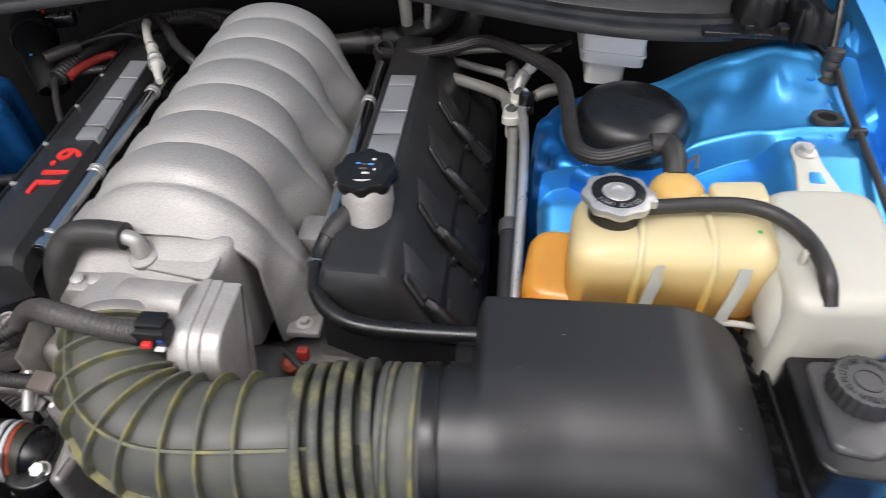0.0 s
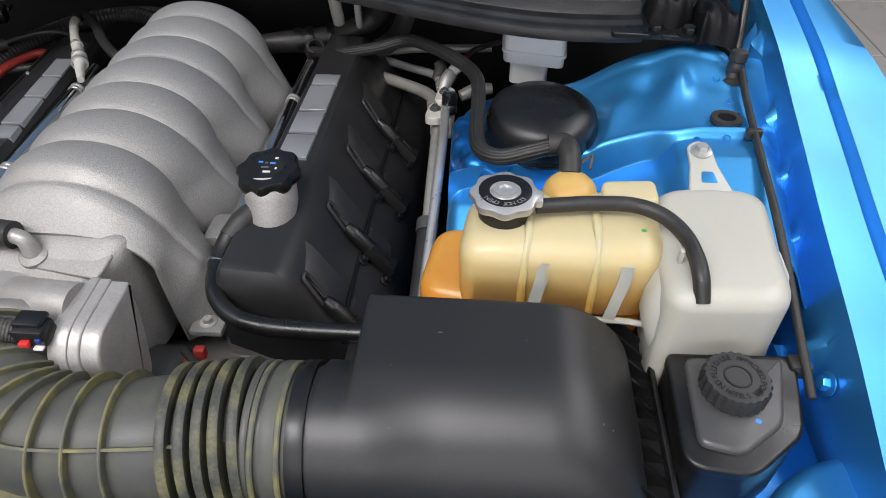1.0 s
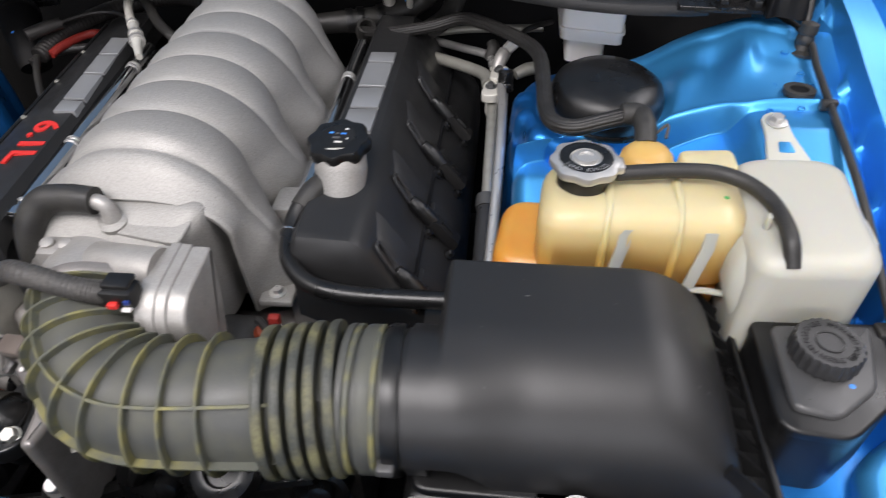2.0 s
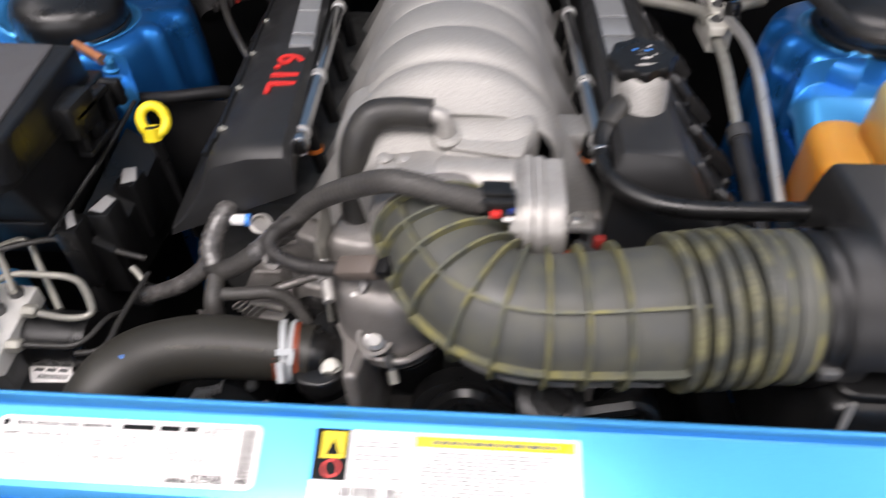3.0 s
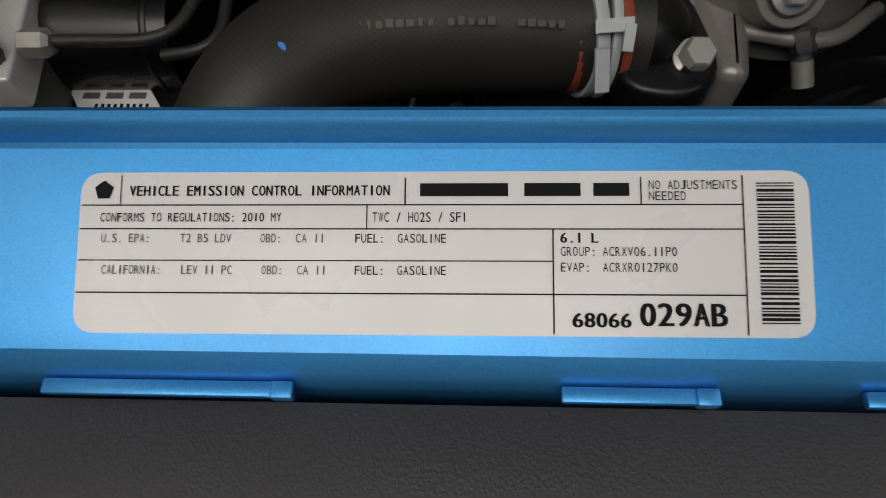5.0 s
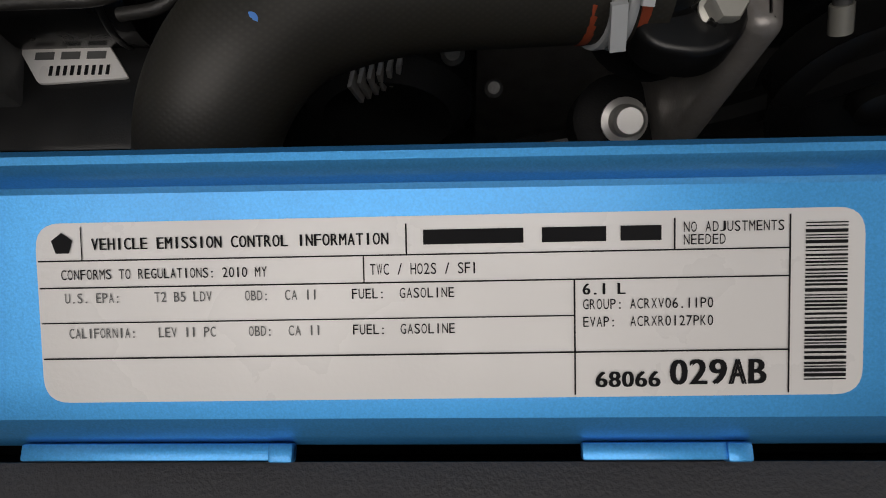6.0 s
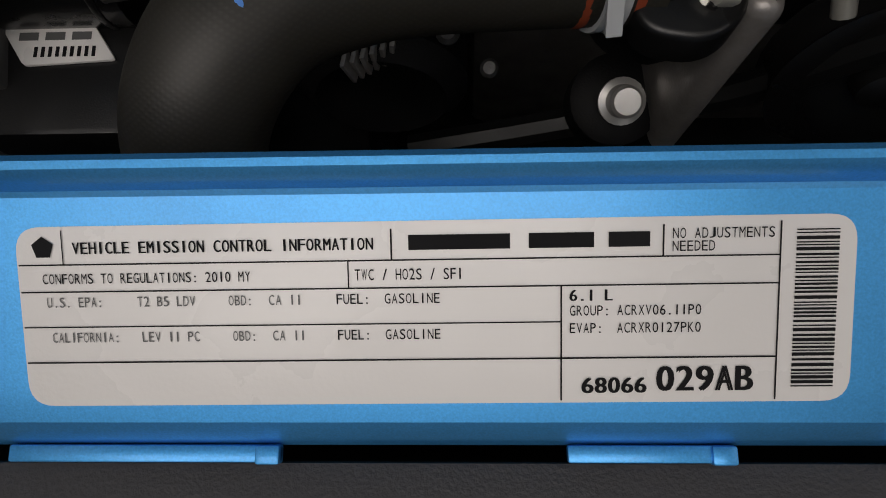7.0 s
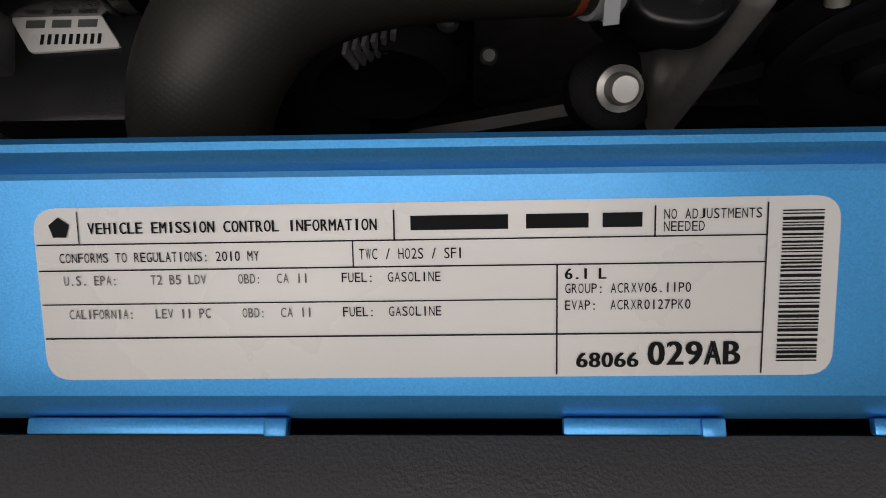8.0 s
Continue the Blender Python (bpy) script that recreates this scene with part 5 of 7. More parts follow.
part("bolt_seat", lathe([(0.024, -0.03), (0.024, -0.006), (0.020, -0.003)], (-0.001, 0.160, 0.636), (0, -0.3, 0.95), 28), BLACK_ROUGH, engine)
part("belt", tube([(-0.113, 0.160, 0.570), (-0.03, 0.165, 0.59), (0.06, 0.165, 0.63), (0.115, 0.155, 0.705), (0.165, 0.157, 0.67), (0.26, 0.162, 0.69)], 0.009, 8), BLACK, engine)
part("tensioner", lathe([(0.02, 0), (0.027, 0.002), (0.028, 0.03), (0.02, 0.034), (0.016, 0.034), (0.014, 0.028)], (0.187, 0.158, 0.69), (0, -0.4, 0.9), 28), BLACK_SATIN, engine)

# ---- intake duct ----
duct = thing("intake_duct", "ribbed grey rubber air intake duct with yellowed rib edges", "air duct", at=(0.2, 0.14, 0.78))
axis_pts = [(0.352, 0.152, 0.832), (0.330, 0.151, 0.832), (0.311, 0.1505, 0.832), (0.305, 0.150, 0.832), (0.258, 0.144, 0.830), (0.251, 0.143, 0.830), (0.235, 0.141, 0.830), (0.19, 0.137, 0.829), (0.155, 0.138, 0.829), (0.127, 0.150, 0.832), (0.108, 0.172, 0.838), (0.097, 0.198, 0.843), (0.092, 0.218, 0.846)]
radii = [0.050, 0.050, 0.050, 0.041, 0.040, 0.047, 0.046, 0.044, 0.043, 0.043, 0.043, 0.044, 0.046]
part("body", tube(axis_pts, radii, 40, 10), DUCT, duct)
dpath = smooth_path(axis_pts, 10)
dframes = frames_along(dpath)
lengths = [0.0]
for a, b in zip(dpath, dpath[1:]):
    lengths.append(lengths[-1] + (b - a).length)


def duct_at(s):
    i = min(range(len(lengths)), key=lambda k: abs(lengths[k] - s))
    f = i / (len(dpath) - 1) * (len(radii) - 1)
    k = min(int(f), len(radii) - 2)
    return dframes[i], radii[k] + (radii[k + 1] - radii[k]) * (f - k)


for s in (0.0490, 0.0602, 0.0714, 0.0826, 0.0938):
    (p, t, sd, u), r = duct_at(s)
    part("fold", ring(p, t, 0.0565 - 0.02 * (s - 0.046), 0.038, 0.0066, 48), FOLD, duct)
for s, mat, w in ((0.0175, DUCT_RIB, 0.004), (0.025, DUCT, 0.010), (0.034, DUCT_RIB, 0.004), (0.040, DUCT, 0.005)):
    (p, t, sd, u), r = duct_at(s)
    part("band", ring(p, t, r + 0.0035, r - 0.004, w, 48), mat, duct)
for s in (0.098, 0.134, 0.158, 0.182, 0.2035, 0.2235, 0.243, 0.262, 0.280, 0.297):
    (p, t, sd, u), r = duct_at(min(s, lengths[-1] - 0.004))
    part("rib", ring(p, t, r + 0.0065, r - 0.004, 0.0025, 48), DUCT_RIB, duct)
for ang, mat in ((math.radians(52), DUCT_RIB), (math.radians(-5), DUCT_RIB), (math.radians(-52), DUCT_EDGE)):
    loops = []
    for (p, t, sd, u), L in zip(dframes, lengths):
        if L < 0.098 or L > lengths[-1] - 0.012:
            continue
        _, r = duct_at(L)
        front = t.cross(Vector((0, 0, 1))).normalized()
        if front.y > 0:
            front = -front
        up = front.cross(t)
        up = up if up.z > 0 else -up
        out = front * math.cos(ang) + up * math.sin(ang)
        side = out.cross(t)
        loops.append([p + out * (r - 0.003) + side * 0.0011, p + out * (r + 0.0055) + side * 0.0011, p + out * (r + 0.0055) - side * 0.0011, p + out * (r - 0.003) - side * 0.0011])
    part("long_rib", loft(loops), mat, duct)
(p, t, sd, u), r = duct_at(0.006)
clampb = part("hose_clamp", ring(p, t, r + 0.0045, r - 0.004, 0.012, 48), BLACK_SATIN, duct, "dark steel band clamp")
part("clamp_screw", box(p.x - 0.006, p.x + 0.006, p.y - 0.060, p.y - 0.046, p.z - 0.004, p.z + 0.004, 0.002), DARK_ALU, clampb)
(p, t, sd, u), r = duct_at(lengths[-1] - 0.004)
part("hose_clamp", ring(p, t, r + 0.003, r - 0.004, 0.009, 48), ALU_RAW, duct, "steel band clamp")

# ---- air filter box ----
abox = thing("air_filter_box", "matt black plastic air filter box with domed lid", "air filter", at=(0.47, 0.17, 0.70))


def lid_fn(u, v):
    x = 0.356 + 0.230 * (0.5 - 0.5 * math.cos(math.pi * u))
    y = 0.098 + 0.152 * (0.5 - 0.5 * math.cos(math.pi * v))
    f = arch(y - 0.098, 0.082) ** 0.86 * arch(0.586 - x, 0.075) * arch(0.250 - y, 0.012) * arch(x - 0.370, 0.010)
    z = 0.800 + 0.091 * f
    # the round outlet for the duct grows out of the lid
    d = 0.832 + math.sqrt(max(0.0545 ** 2 - (y - 0.1525) ** 2, 0)) - z
    z += 0.5 * (d + math.sqrt(d * d + 0.004 ** 2)) * (1 - ease(0.385, 0.44, x))
    return (x, y, z)


part("lid", sheet(lid_fn, 110, 70), LID, abox, sharp=75)
part("collar", tube([(0.356, 0.152, 0.832), (0.362, 0.152, 0.8325), (0.371, 0.152, 0.833)], [0.052, 0.0523, 0.0526], 40), LID, abox)
part("tray", box(0.355, 0.585, 0.085, 0.245, 0.66, 0.806, 0.012, 3), BLACK, abox)
part("flange", slab(rounded([(0.36, 0.094), (0.602, 0.090), (0.608, 0.300), (0.575, 0.296), (0.54, 0.262), (0.36, 0.252)], 0.014, 5), 0.800, 0.812, 0.003), BLACK, abox)
for k in range(11):
    y = 0.108 + 0.0185 * k
    fin = [Vector((0.566, y, 0.846)), Vector((0.604, y - 0.005, 0.812)), Vector((0.560, y, 0.812))]
    part("fin", loft([fin, [c + Vector((0, 0.003, 0)) for c in fin]]), BLACK, abox)
part("fin_wall", box(0.600, 0.6045, 0.100, 0.296, 0.800, 0.822, 0.0015), BLACK, abox)
for x in (0.385, 0.445, 0.545):
    clip = part("clip", tube([(x - 0.022, 0.086, 0.815), (x - 0.024, 0.078, 0.79), (x - 0.02, 0.072, 0.775), (x + 0.02, 0.072, 0.775), (x + 0.024, 0.078, 0.79), (x + 0.022, 0.086, 0.815)], 0.0022, 8), STEEL, abox, "spring steel clip")
rng_dust = random.Random(21)
dust = bmesh.new()
for k in range(26):
    p = Vector(lid_fn(rng_dust.uniform(0.30, 0.85), rng_dust.uniform(0.25, 0.92)))
    size = rng_dust.uniform(0.0003, 0.0007)
    bmesh.ops.create_cube(dust, size=1, matrix=Matrix.Translation(p) @ pose(0, 0, 0, 0, 0, rng_dust.uniform(0, 90)) @ Matrix.Diagonal((size * rng_dust.uniform(1, 2.5), size, 0.0005, 1)))
part("dust", dust, INK_GREY, abox, "pale specks of dust")
part("scuff", box(0.4335, 0.4365, 0.2045, 0.2052, 0.8910, 0.8914), INK_GREY, abox)

# mount with a bright ring in front of the filter box
mount = thing("radiator_mount", "dark bracket with a bright steel ring bush", "bracket", at=(0.47, 0.07, 0.78))
part("bracket", box(0.440, 0.505, 0.060, 0.105, 0.79, 0.812, 0.006), GREY_SATIN, mount)
part("bush", ring((0.471, 0.081, 0.816), (0, -0.25, 1), 0.014, 0.008, 0.010, 32), STEEL, mount)

# ---- coolant and washer tank ----
tank = thing("coolant_tank", "translucent tank, amber coolant bottle joined to milky white washer bottle", "tank", at=(0.55, 0.28, 0.72))


def bottle(outline, z0, z1, edge):
    """A blown plastic bottle with rounded shoulders."""
    xs, ys = [p[0] for p in outline], [p[1] for p in outline]
    cx, cy, hx, hy = (min(xs) + max(xs)) / 2, (min(ys) + max(ys)) / 2, (max(xs) - min(xs)) / 2, (max(ys) - min(ys)) / 2

    def shrunk(d):
        return [(cx + (x - cx) * (1 - d / hx), cy + (y - cy) * (1 - d / hy)) for x, y in outline]
    loops = []
    for z, d in ((z0, 0.006), (z0 + 0.004, 0.0), (z1 - edge, 0.0)):
        loops.append([(x, y, z) for x, y in shrunk(d)])
    for k in range(1, 9):
        a = math.pi / 2 * k / 8
        loops.append([(x, y, z1 - edge + edge * math.sin(a)) for x, y in shrunk(edge * (1 - math.cos(a)))])
    return loft(loops)


part("coolant_bottle", bottle(rounded([(0.441, 0.270), (0.607, 0.272), (0.609, 0.365), (0.449, 0.358)], [0.028, 0.030, 0.030, 0.030], 8), 0.842, 0.912, 0.020), AMBER, tank, "amber translucent plastic bottle", sharp=60)
part("lower_bottle", bottle(rounded([(0.450, 0.277), (0.602, 0.279), (0.602, 0.358), (0.455, 0.352)], 0.026, 8), 0.78, 0.845, 0.004), AMBER, tank, sharp=60)
part("lobe", bottle(rounded([(0.405, 0.284), (0.460, 0.272), (0.470, 0.370), (0.417, 0.374)], [0.026, 0.012, 0.02, 0.026], 8), 0.76, 0.853, 0.016), AMBER, tank, sharp=60)
part("dome", lathe([(0.024, -0.03), (0.0235, 0.0), (0.0215, 0.008), (0.0165, 0.0135), (0.009, 0.016), (0.001, 0.0165)], (0.534, 0.354, 0.906), (0, 0, 1), 28), AMBER_CAP, tank)
wb = rounded([(0.596, 0.231), (0.690, 0.236), (0.695, 0.300), (0.703, 0.372), (0.655, 0.378), (0.604, 0.368)], [0.024, 0.024, 0.03, 0.024, 0.03, 0.03], 8)
part("washer_bottle", bottle(wb, 0.74, 0.908, 0.015), WHITE_PLASTIC, tank, "milky white plastic bottle", sharp=60)
part("skirt", loft([[(x, y, z) for x, y in rounded([(a, b), (0.692, b + 0.006), (0.694, 0.30), (a + 0.004, 0.30)], [0.020, 0.012, 0.006, 0.006], 6)] for z, a, b in ((0.75, 0.612, 0.236), (0.80, 0.608, 0.236), (0.835, 0.596, 0.238), (0.858, 0.588, 0.242), (0.878, 0.589, 0.243), (0.892, 0.594, 0.247), (0.901, 0.604, 0.254))]), WHITE_PLASTIC, tank, sharp=60)
for x, dx in ((0.4985, 0.006), (0.5625, 0.006)):
    face = [(x, 0.2705, 0.8435), (x + 0.0095, 0.2705, 0.8435), (x + 0.0095 + dx, 0.2705, 0.886), (x + 0.0095 + dx + 0.001, 0.2745, 0.899), (x + dx + 0.001, 0.2745, 0.899), (x + dx, 0.2705, 0.886)]
    part("strap", loft([[Vector(c) for c in face], [Vector(c) + Vector((0, -0.0022, 0.0006)) for c in face]]), WHITE_PLASTIC, tank)
part("seam", tube([(0.412, 0.274, 0.8425), (0.46, 0.2685, 0.842), (0.52, 0.2685, 0.841), (0.575, 0.2700, 0.841), (0.598, 0.268, 0.840)], 0.0028, 8), WHITE_PLASTIC, tank)
part("bottle_rib", tube([(0.4945, 0.2715, 0.845), (0.4945, 0.2710, 0.885), (0.4955, 0.2775, 0.904), (0.498, 0.297, 0.9115), (0.499, 0.345, 0.9115)], 0.0035, 8), AMBER, tank)
part("bottle_rib", tube([(0.5505, 0.2725, 0.845), (0.5505, 0.2720, 0.885), (0.5515, 0.279, 0.904), (0.552, 0.299, 0.9115), (0.553, 0.345, 0.9115)], 0.0035, 8), AMBER, tank)
part("raised_step", slab(rounded([(0.560, 0.334), (0.606, 0.336), (0.606, 0.366), (0.560, 0.362)], 0.008, 4), 0.90, 0.9165, 0.004), AMBER, tank)
part("green_dot", lathe([(0.0022, 0), (0.001, 0.0004)], (0.588, 0.302, 0.9122), (0, 0, 1), 10), GREEN_DOT, tank)
ear = rounded([(0.636, 0.362), (0.674, 0.362), (0.665, 0.398), (0.664, 0.420), (0.653, 0.428), (0.642, 0.420), (0.642, 0.398)], 0.006, 4)
ear_m = Matrix.Translation((0, 0.36, 0.905)) @ pose(0, 0, 0, 11, 0, 0) @ Matrix.Translation((0, -0.36, -0.905))
part("mount_ear", slab(ear, 0.903, 0.9065, 0.0015, m=ear_m), WHITE_PLASTIC, tank)
part("ear_window", slab(rounded([(0.648, 0.374), (0.662, 0.374), (0.660, 0.387), (0.650, 0.387)], 0.002, 2), 0.9060, 0.9072, 0.0003, m=ear_m), BLUE, tank)
part("bolt", hexbolt((0.6535, 0.411, 0.9165), (0, -0.1, 1), 0.006, 0.007, 0.0095), STEEL, tank)
pcap = part("pressure_cap", lathe([(0.019, -0.030), (0.021, -0.028), (0.021, -0.006), (0.019, -0.004)], (0.478, 0.317, 0.932), (0, 0, 1), 28), BLACK_SATIN, tank, "steel pressure cap on a black neck")
part("cap_disc", lathe([(0.026, -0.006), (0.0275, -0.003), (0.027, 0.001), (0.022, 0.003), (0.0125, 0.003), (0.012, 0.0018), (0.0095, 0.0018), (0.009, 0.0045), (0.0055, 0.0048), (0.005, 0.0035), (0.001, 0.0035)], (0.478, 0.317, 0.932), (0, 0, 1), 64, 8, 0.05, 0.024), STEEL, pcap)
part("cap_print", ring((0.478, 0.317, 0.9346), (0, 0, 1), 0.0215, 0.0125, 0.0010, 40), BLACK_SATIN, pcap)
part("cap_ear", box(0.499, 0.508, 0.308, 0.323, 0.925, 0.933, 0.002), STEEL, pcap)
part("overflow_hose", tube([(0.503, 0.315, 0.922), (0.525, 0.317, 0.923), (0.549, 0.319, 0.924), (0.580, 0.320, 0.923), (0.601, 0.310, 0.922), (0.614, 0.290, 0.921), (0.619, 0.268, 0.919), (0.6205, 0.250, 0.914), (0.622, 0.238, 0.900)], 0.0062, 14), RUBBER, tank, "thin black rubber overflow hose")
part("hose_guide", box(0.609, 0.6125, 0.270, 0.276, 0.905, 0.920, 0.001), WHITE_PLASTIC, tank)
part("hose_guide", box(0.551, 0.559, 0.322, 0.328, 0.908, 0.920, 0.0015), WHITE_PLASTIC, tank)
part("blue_mark", box(0.524, 0.534, 0.2780, 0.2795, 0.9040, 0.9052), BLUE_DOT, tank)

# ---- power steering reservoir ----
psr = thing("power_steering_reservoir", "black plastic power steering reservoir with ridged round cap", "reservoir", at=(0.64, 0.18, 0.74))
po = rounded([(0.607, 0.232), (0.604, 0.138), (0.648, 0.134), (0.689, 0.168), (0.704, 0.236)], [0.007, 0.014, 0.010, 0.010, 0.008], 6)
part("body", slab(po, 0.74, 0.846, 0.003), BLACK, psr)
part("rim", slab([tuple(p) for p in inset(po, -0.001)], 0.841, 0.849, 0.003), BLACK_SATIN, psr)
part("lid", slab(rounded([(0.618, 0.226), (0.614, 0.152), (0.643, 0.146), (0.676, 0.172), (0.692, 0.230)], 0.008, 6), 0.847, 0.854, 0.004), RES_LID, psr)
pc = part("cap", lathe([(0.021, 0), (0.0235, 0.002), (0.0235, 0.013), (0.022, 0.016), (0.001, 0.016)], (0.646, 0.197, 0.854), (0, 0, 1), 120, 24, 0.025, 0.0215), GREY_SATIN, psr)
part("cap_ring", ring((0.646, 0.197, 0.8702), (0, 0, 1), 0.010, 0.0085, 0.001, 32), BLACK_SATIN, pc)


def ring_writing(body, centre, r, a0, a1, size, mat, parent):
    """Letters set round a circle, from angle a0 to a1 in degrees, clockwise."""
    for k, ch in enumerate(body):
        if ch == " ":
            continue
        a = radians(a0 + (a1 - a0) * (k + 0.5) / len(body))
        writing("letter", ch, mat, parent, Matrix.Translation((centre[0] + r * math.cos(a), centre[1] + r * math.sin(a), centre[2])) @ pose(0, 0, 0, 0, 0, math.degrees(a) - 90), 0, size, 0.0004)


ring_writing("USE APPROVED POWER STEERING FLUID ", (0.646, 0.197, 0.8700), 0.0145, 130, 130 - 360, 0.0042, BLACK_ROUGH, pc)
ring_writing("DO NOT OPEN ", (0.478, 0.317, 0.9353), 0.0158, 330, 210, 0.0042, STEEL, pcap)
part("blue_dot", lathe([(0.0022, 0), (0.001, 0.0004)], (0.658, 0.172, 0.854), (0, 0, 1), 10), BLUE_DOT, psr)

# headlamp housing corner beyond the reservoir
lamp_edge = rounded([(0.655, 0.02), (0.775, 0.02), (0.775, 0.186), (0.735, 0.187), (0.712, 0.178), (0.690, 0.162), (0.675, 0.145), (0.664, 0.10)], 0.006, 3)
part("headlamp_panel", slab(lamp_edge, 0.70, 0.797, 0.012, 6), BLUE, car)

# ---- strut mount caps ----
strut_cap = thing("strut_cap", "domed matt black plastic strut mount cap on blue tower", "cap", "strut caps", at=(0.516, 0.499, 0.88))
part("base_ring", ring((0.516, 0.499, 0.876), (0.04, -0.06, 1), 0.0605, 0.05, 0.006, 48), BLACK, strut_cap)
part("dome", lathe([(0.058, -0.006), (0.059, 0.004), (0.058, 0.016), (0.054, 0.026), (0.046, 0.032), (0.030, 0.036), (0.001, 0.038)], (0.516, 0.499, 0.878), (0.04, -0.06, 1), 48), BLACK_SATIN, strut_cap)
copy_thing(strut_cap, Matrix.Translation((2 * CX - 0.516, 0.499, 0.88)))

# ---- hoses and pipes at the rear ----
bh = thing("heater_hose", "black ribbed rubber hose bent over the strut tower", "hose", at=(0.44, 0.5, 0.87))
part("sleeve", fluted([(0.205, 0.742, 0.845), (0.230, 0.722, 0.852), (0.261, 0.702, 0.862), (0.315, 0.692, 0.876), (0.352, 0.687, 0.889), (0.380, 0.664, 0.894), (0.420, 0.616, 0.899), (0.445, 0.565, 0.904), (0.450, 0.500, 0.907), (0.451, 0.438, 0.909), (0.457, 0.408, 0.911), (0.475, 0.394, 0.914), (0.500, 0.396, 0.920), (0.520, 0.400, 0.924)], 0.0072, 12, 0.09), BRAID, bh)
part("end", tube([(0.516, 0.400, 0.925), (0.530, 0.400, 0.926), (0.534, 0.386, 0.925), (0.534, 0.368, 0.915)], [0.0105, 0.0100, 0.0098, 0.0098], 14), RUBBER, bh)
part("clip", tube([(0.544, 0.380, 0.92), (0.553, 0.384, 0.926), (0.551, 0.372, 0.92)], 0.0014, 6), DARK_ALU, bh)

ac = thing("air_conditioning_pipe", "bare aluminium air conditioning pipes with black valve cap", "pipe", at=(0.4, 0.5, 0.7))
part("pipe", tube([(0.404, 0.64, 0.836), (0.409, 0.57, 0.842), (0.410, 0.50, 0.838), (0.408, 0.42, 0.812), (0.405, 0.345, 0.784), (0.404, 0.24, 0.745)], 0.0055, 14), STEEL, ac)
for fx, fy, fz in ((0.3965, 0.606, 0.834), (0.4055, 0.641, 0.838)):
    fl = part("flange_plate", slab(rounded([(fx - 0.014, fy - 0.020), (fx + 0.006, fy - 0.022), (fx + 0.014, fy - 0.004), (fx + 0.008, fy + 0.016), (fx - 0.010, fy + 0.016)], 0.009, 5), fz - 0.006, fz + 0.004, 0.0015), CREAM, ac, "pale cast flange")
    part("bolt_well", lathe([(0.0072, 0), (0.0072, 0.0008)], (fx - 0.002, fy + 0.001, fz + 0.004), (0, 0, 1), 20), DARK_ALU, fl)
    part("bolt", hexbolt((fx - 0.002, fy + 0.001, fz + 0.0045), (0, -0.1, 1), 0.0046, 0.005, 0.0056), DARK_ALU, fl)
part("block", box(0.388, 0.416, 0.596, 0.668, 0.800, 0.829, 0.005), CREAM, ac)
cap_v = part("valve_cap", lathe([(0.0085, 0), (0.0095, 0.002), (0.0095, 0.010), (0.0088, 0.011), (0.0095, 0.012), (0.0095, 0.024), (0.007, 0.027), (0.001, 0.0275)], (0.4120, 0.606, 0.832), (0.0, 0.30, 1), 24), BLACK_SATIN, ac, "black valve cap")
part("dot", lathe([(0.003, 0), (0.001, 0.0005)], (0.4120, 0.6135, 0.8585), (0, 0.30, 1), 12), BLUE_DOT, cap_v)
sn = part("pressure_sensor", tube([(0.400, 0.652, 0.838), (0.405, 0.663, 0.848), (0.410, 0.670, 0.854)], [0.0070, 0.0090, 0.0085], 20), TB_ALU, ac, "silver pressure sensor")
part("plug", tube([(0.411, 0.669, 0.856), (0.417, 0.675, 0.860), (0.422, 0.679, 0.8625)], [0.0068, 0.0078, 0.0070], 8), RES_WHITE, sn, "white connector")
part("lead", tube([(0.422, 0.679, 0.8625), (0.428, 0.686, 0.868), (0.437, 0.702, 0.870), (0.452, 0.712, 0.872), (0.470, 0.75, 0.86)], 0.0036, 10), RUBBER, sn)
part("lead_tape", tube([(0.4225, 0.680, 0.863), (0.4255, 0.683, 0.866), (0.428, 0.686, 0.868)], 0.0042, 10), RED_LINE, sn)
part("clip", ring((0.398, 0.452, 0.778), (0, 1, 0.3), 0.0125, 0.0075, 0.016, 24), DARK_ALU, ac)
part("pipe", tube([(0.396, 0.64, 0.822), (0.398, 0.56, 0.814), (0.398, 0.50, 0.796), (0.398, 0.45, 0.777)], 0.0065, 12), TUBE_STEEL, ac)
part("hose", tube([(0.398, 0.455, 0.779), (0.3975, 0.42, 0.768), (0.397, 0.36, 0.752), (0.396, 0.26, 0.72)], 0.0105, 14), GREY_SATIN, ac)
part("pipe", tube([(0.270, 0.752, 0.818), (0.292, 0.731, 0.820), (0.337, 0.696, 0.825), (0.370, 0.668, 0.829), (0.386, 0.646, 0.832), (0.3905, 0.622, 0.832)], 0.0078, 16), TUBE_STEEL, ac)
part("pipe", tube([(0.280, 0.782, 0.823), (0.301, 0.765, 0.825), (0.350, 0.729, 0.830), (0.380, 0.706, 0.834), (0.391, 0.690, 0.835), (0.396, 0.665, 0.834)], 0.0055, 16), STEEL, ac)
part("elbow", tube([(0.389, 0.692, 0.832), (0.394, 0.697, 0.846), (0.390, 0.703, 0.852)], [0.0075, 0.0085, 0.006], 14), LOOM, ac)
part("pipe", tube([(0.305, 0.775, 0.83), (0.345, 0.770, 0.838), (0.390, 0.760, 0.845), (0.426, 0.751, 0.850), (0.46, 0.75, 0.852)], 0.0055, 14), TUBE_STEEL, ac)
part("stub_pipe", tube([(0.424, 0.640, 0.838), (0.440, 0.648, 0.842), (0.462, 0.655, 0.842)], [0.007, 0.0085, 0.007], 14), TUBE_STEEL, ac)

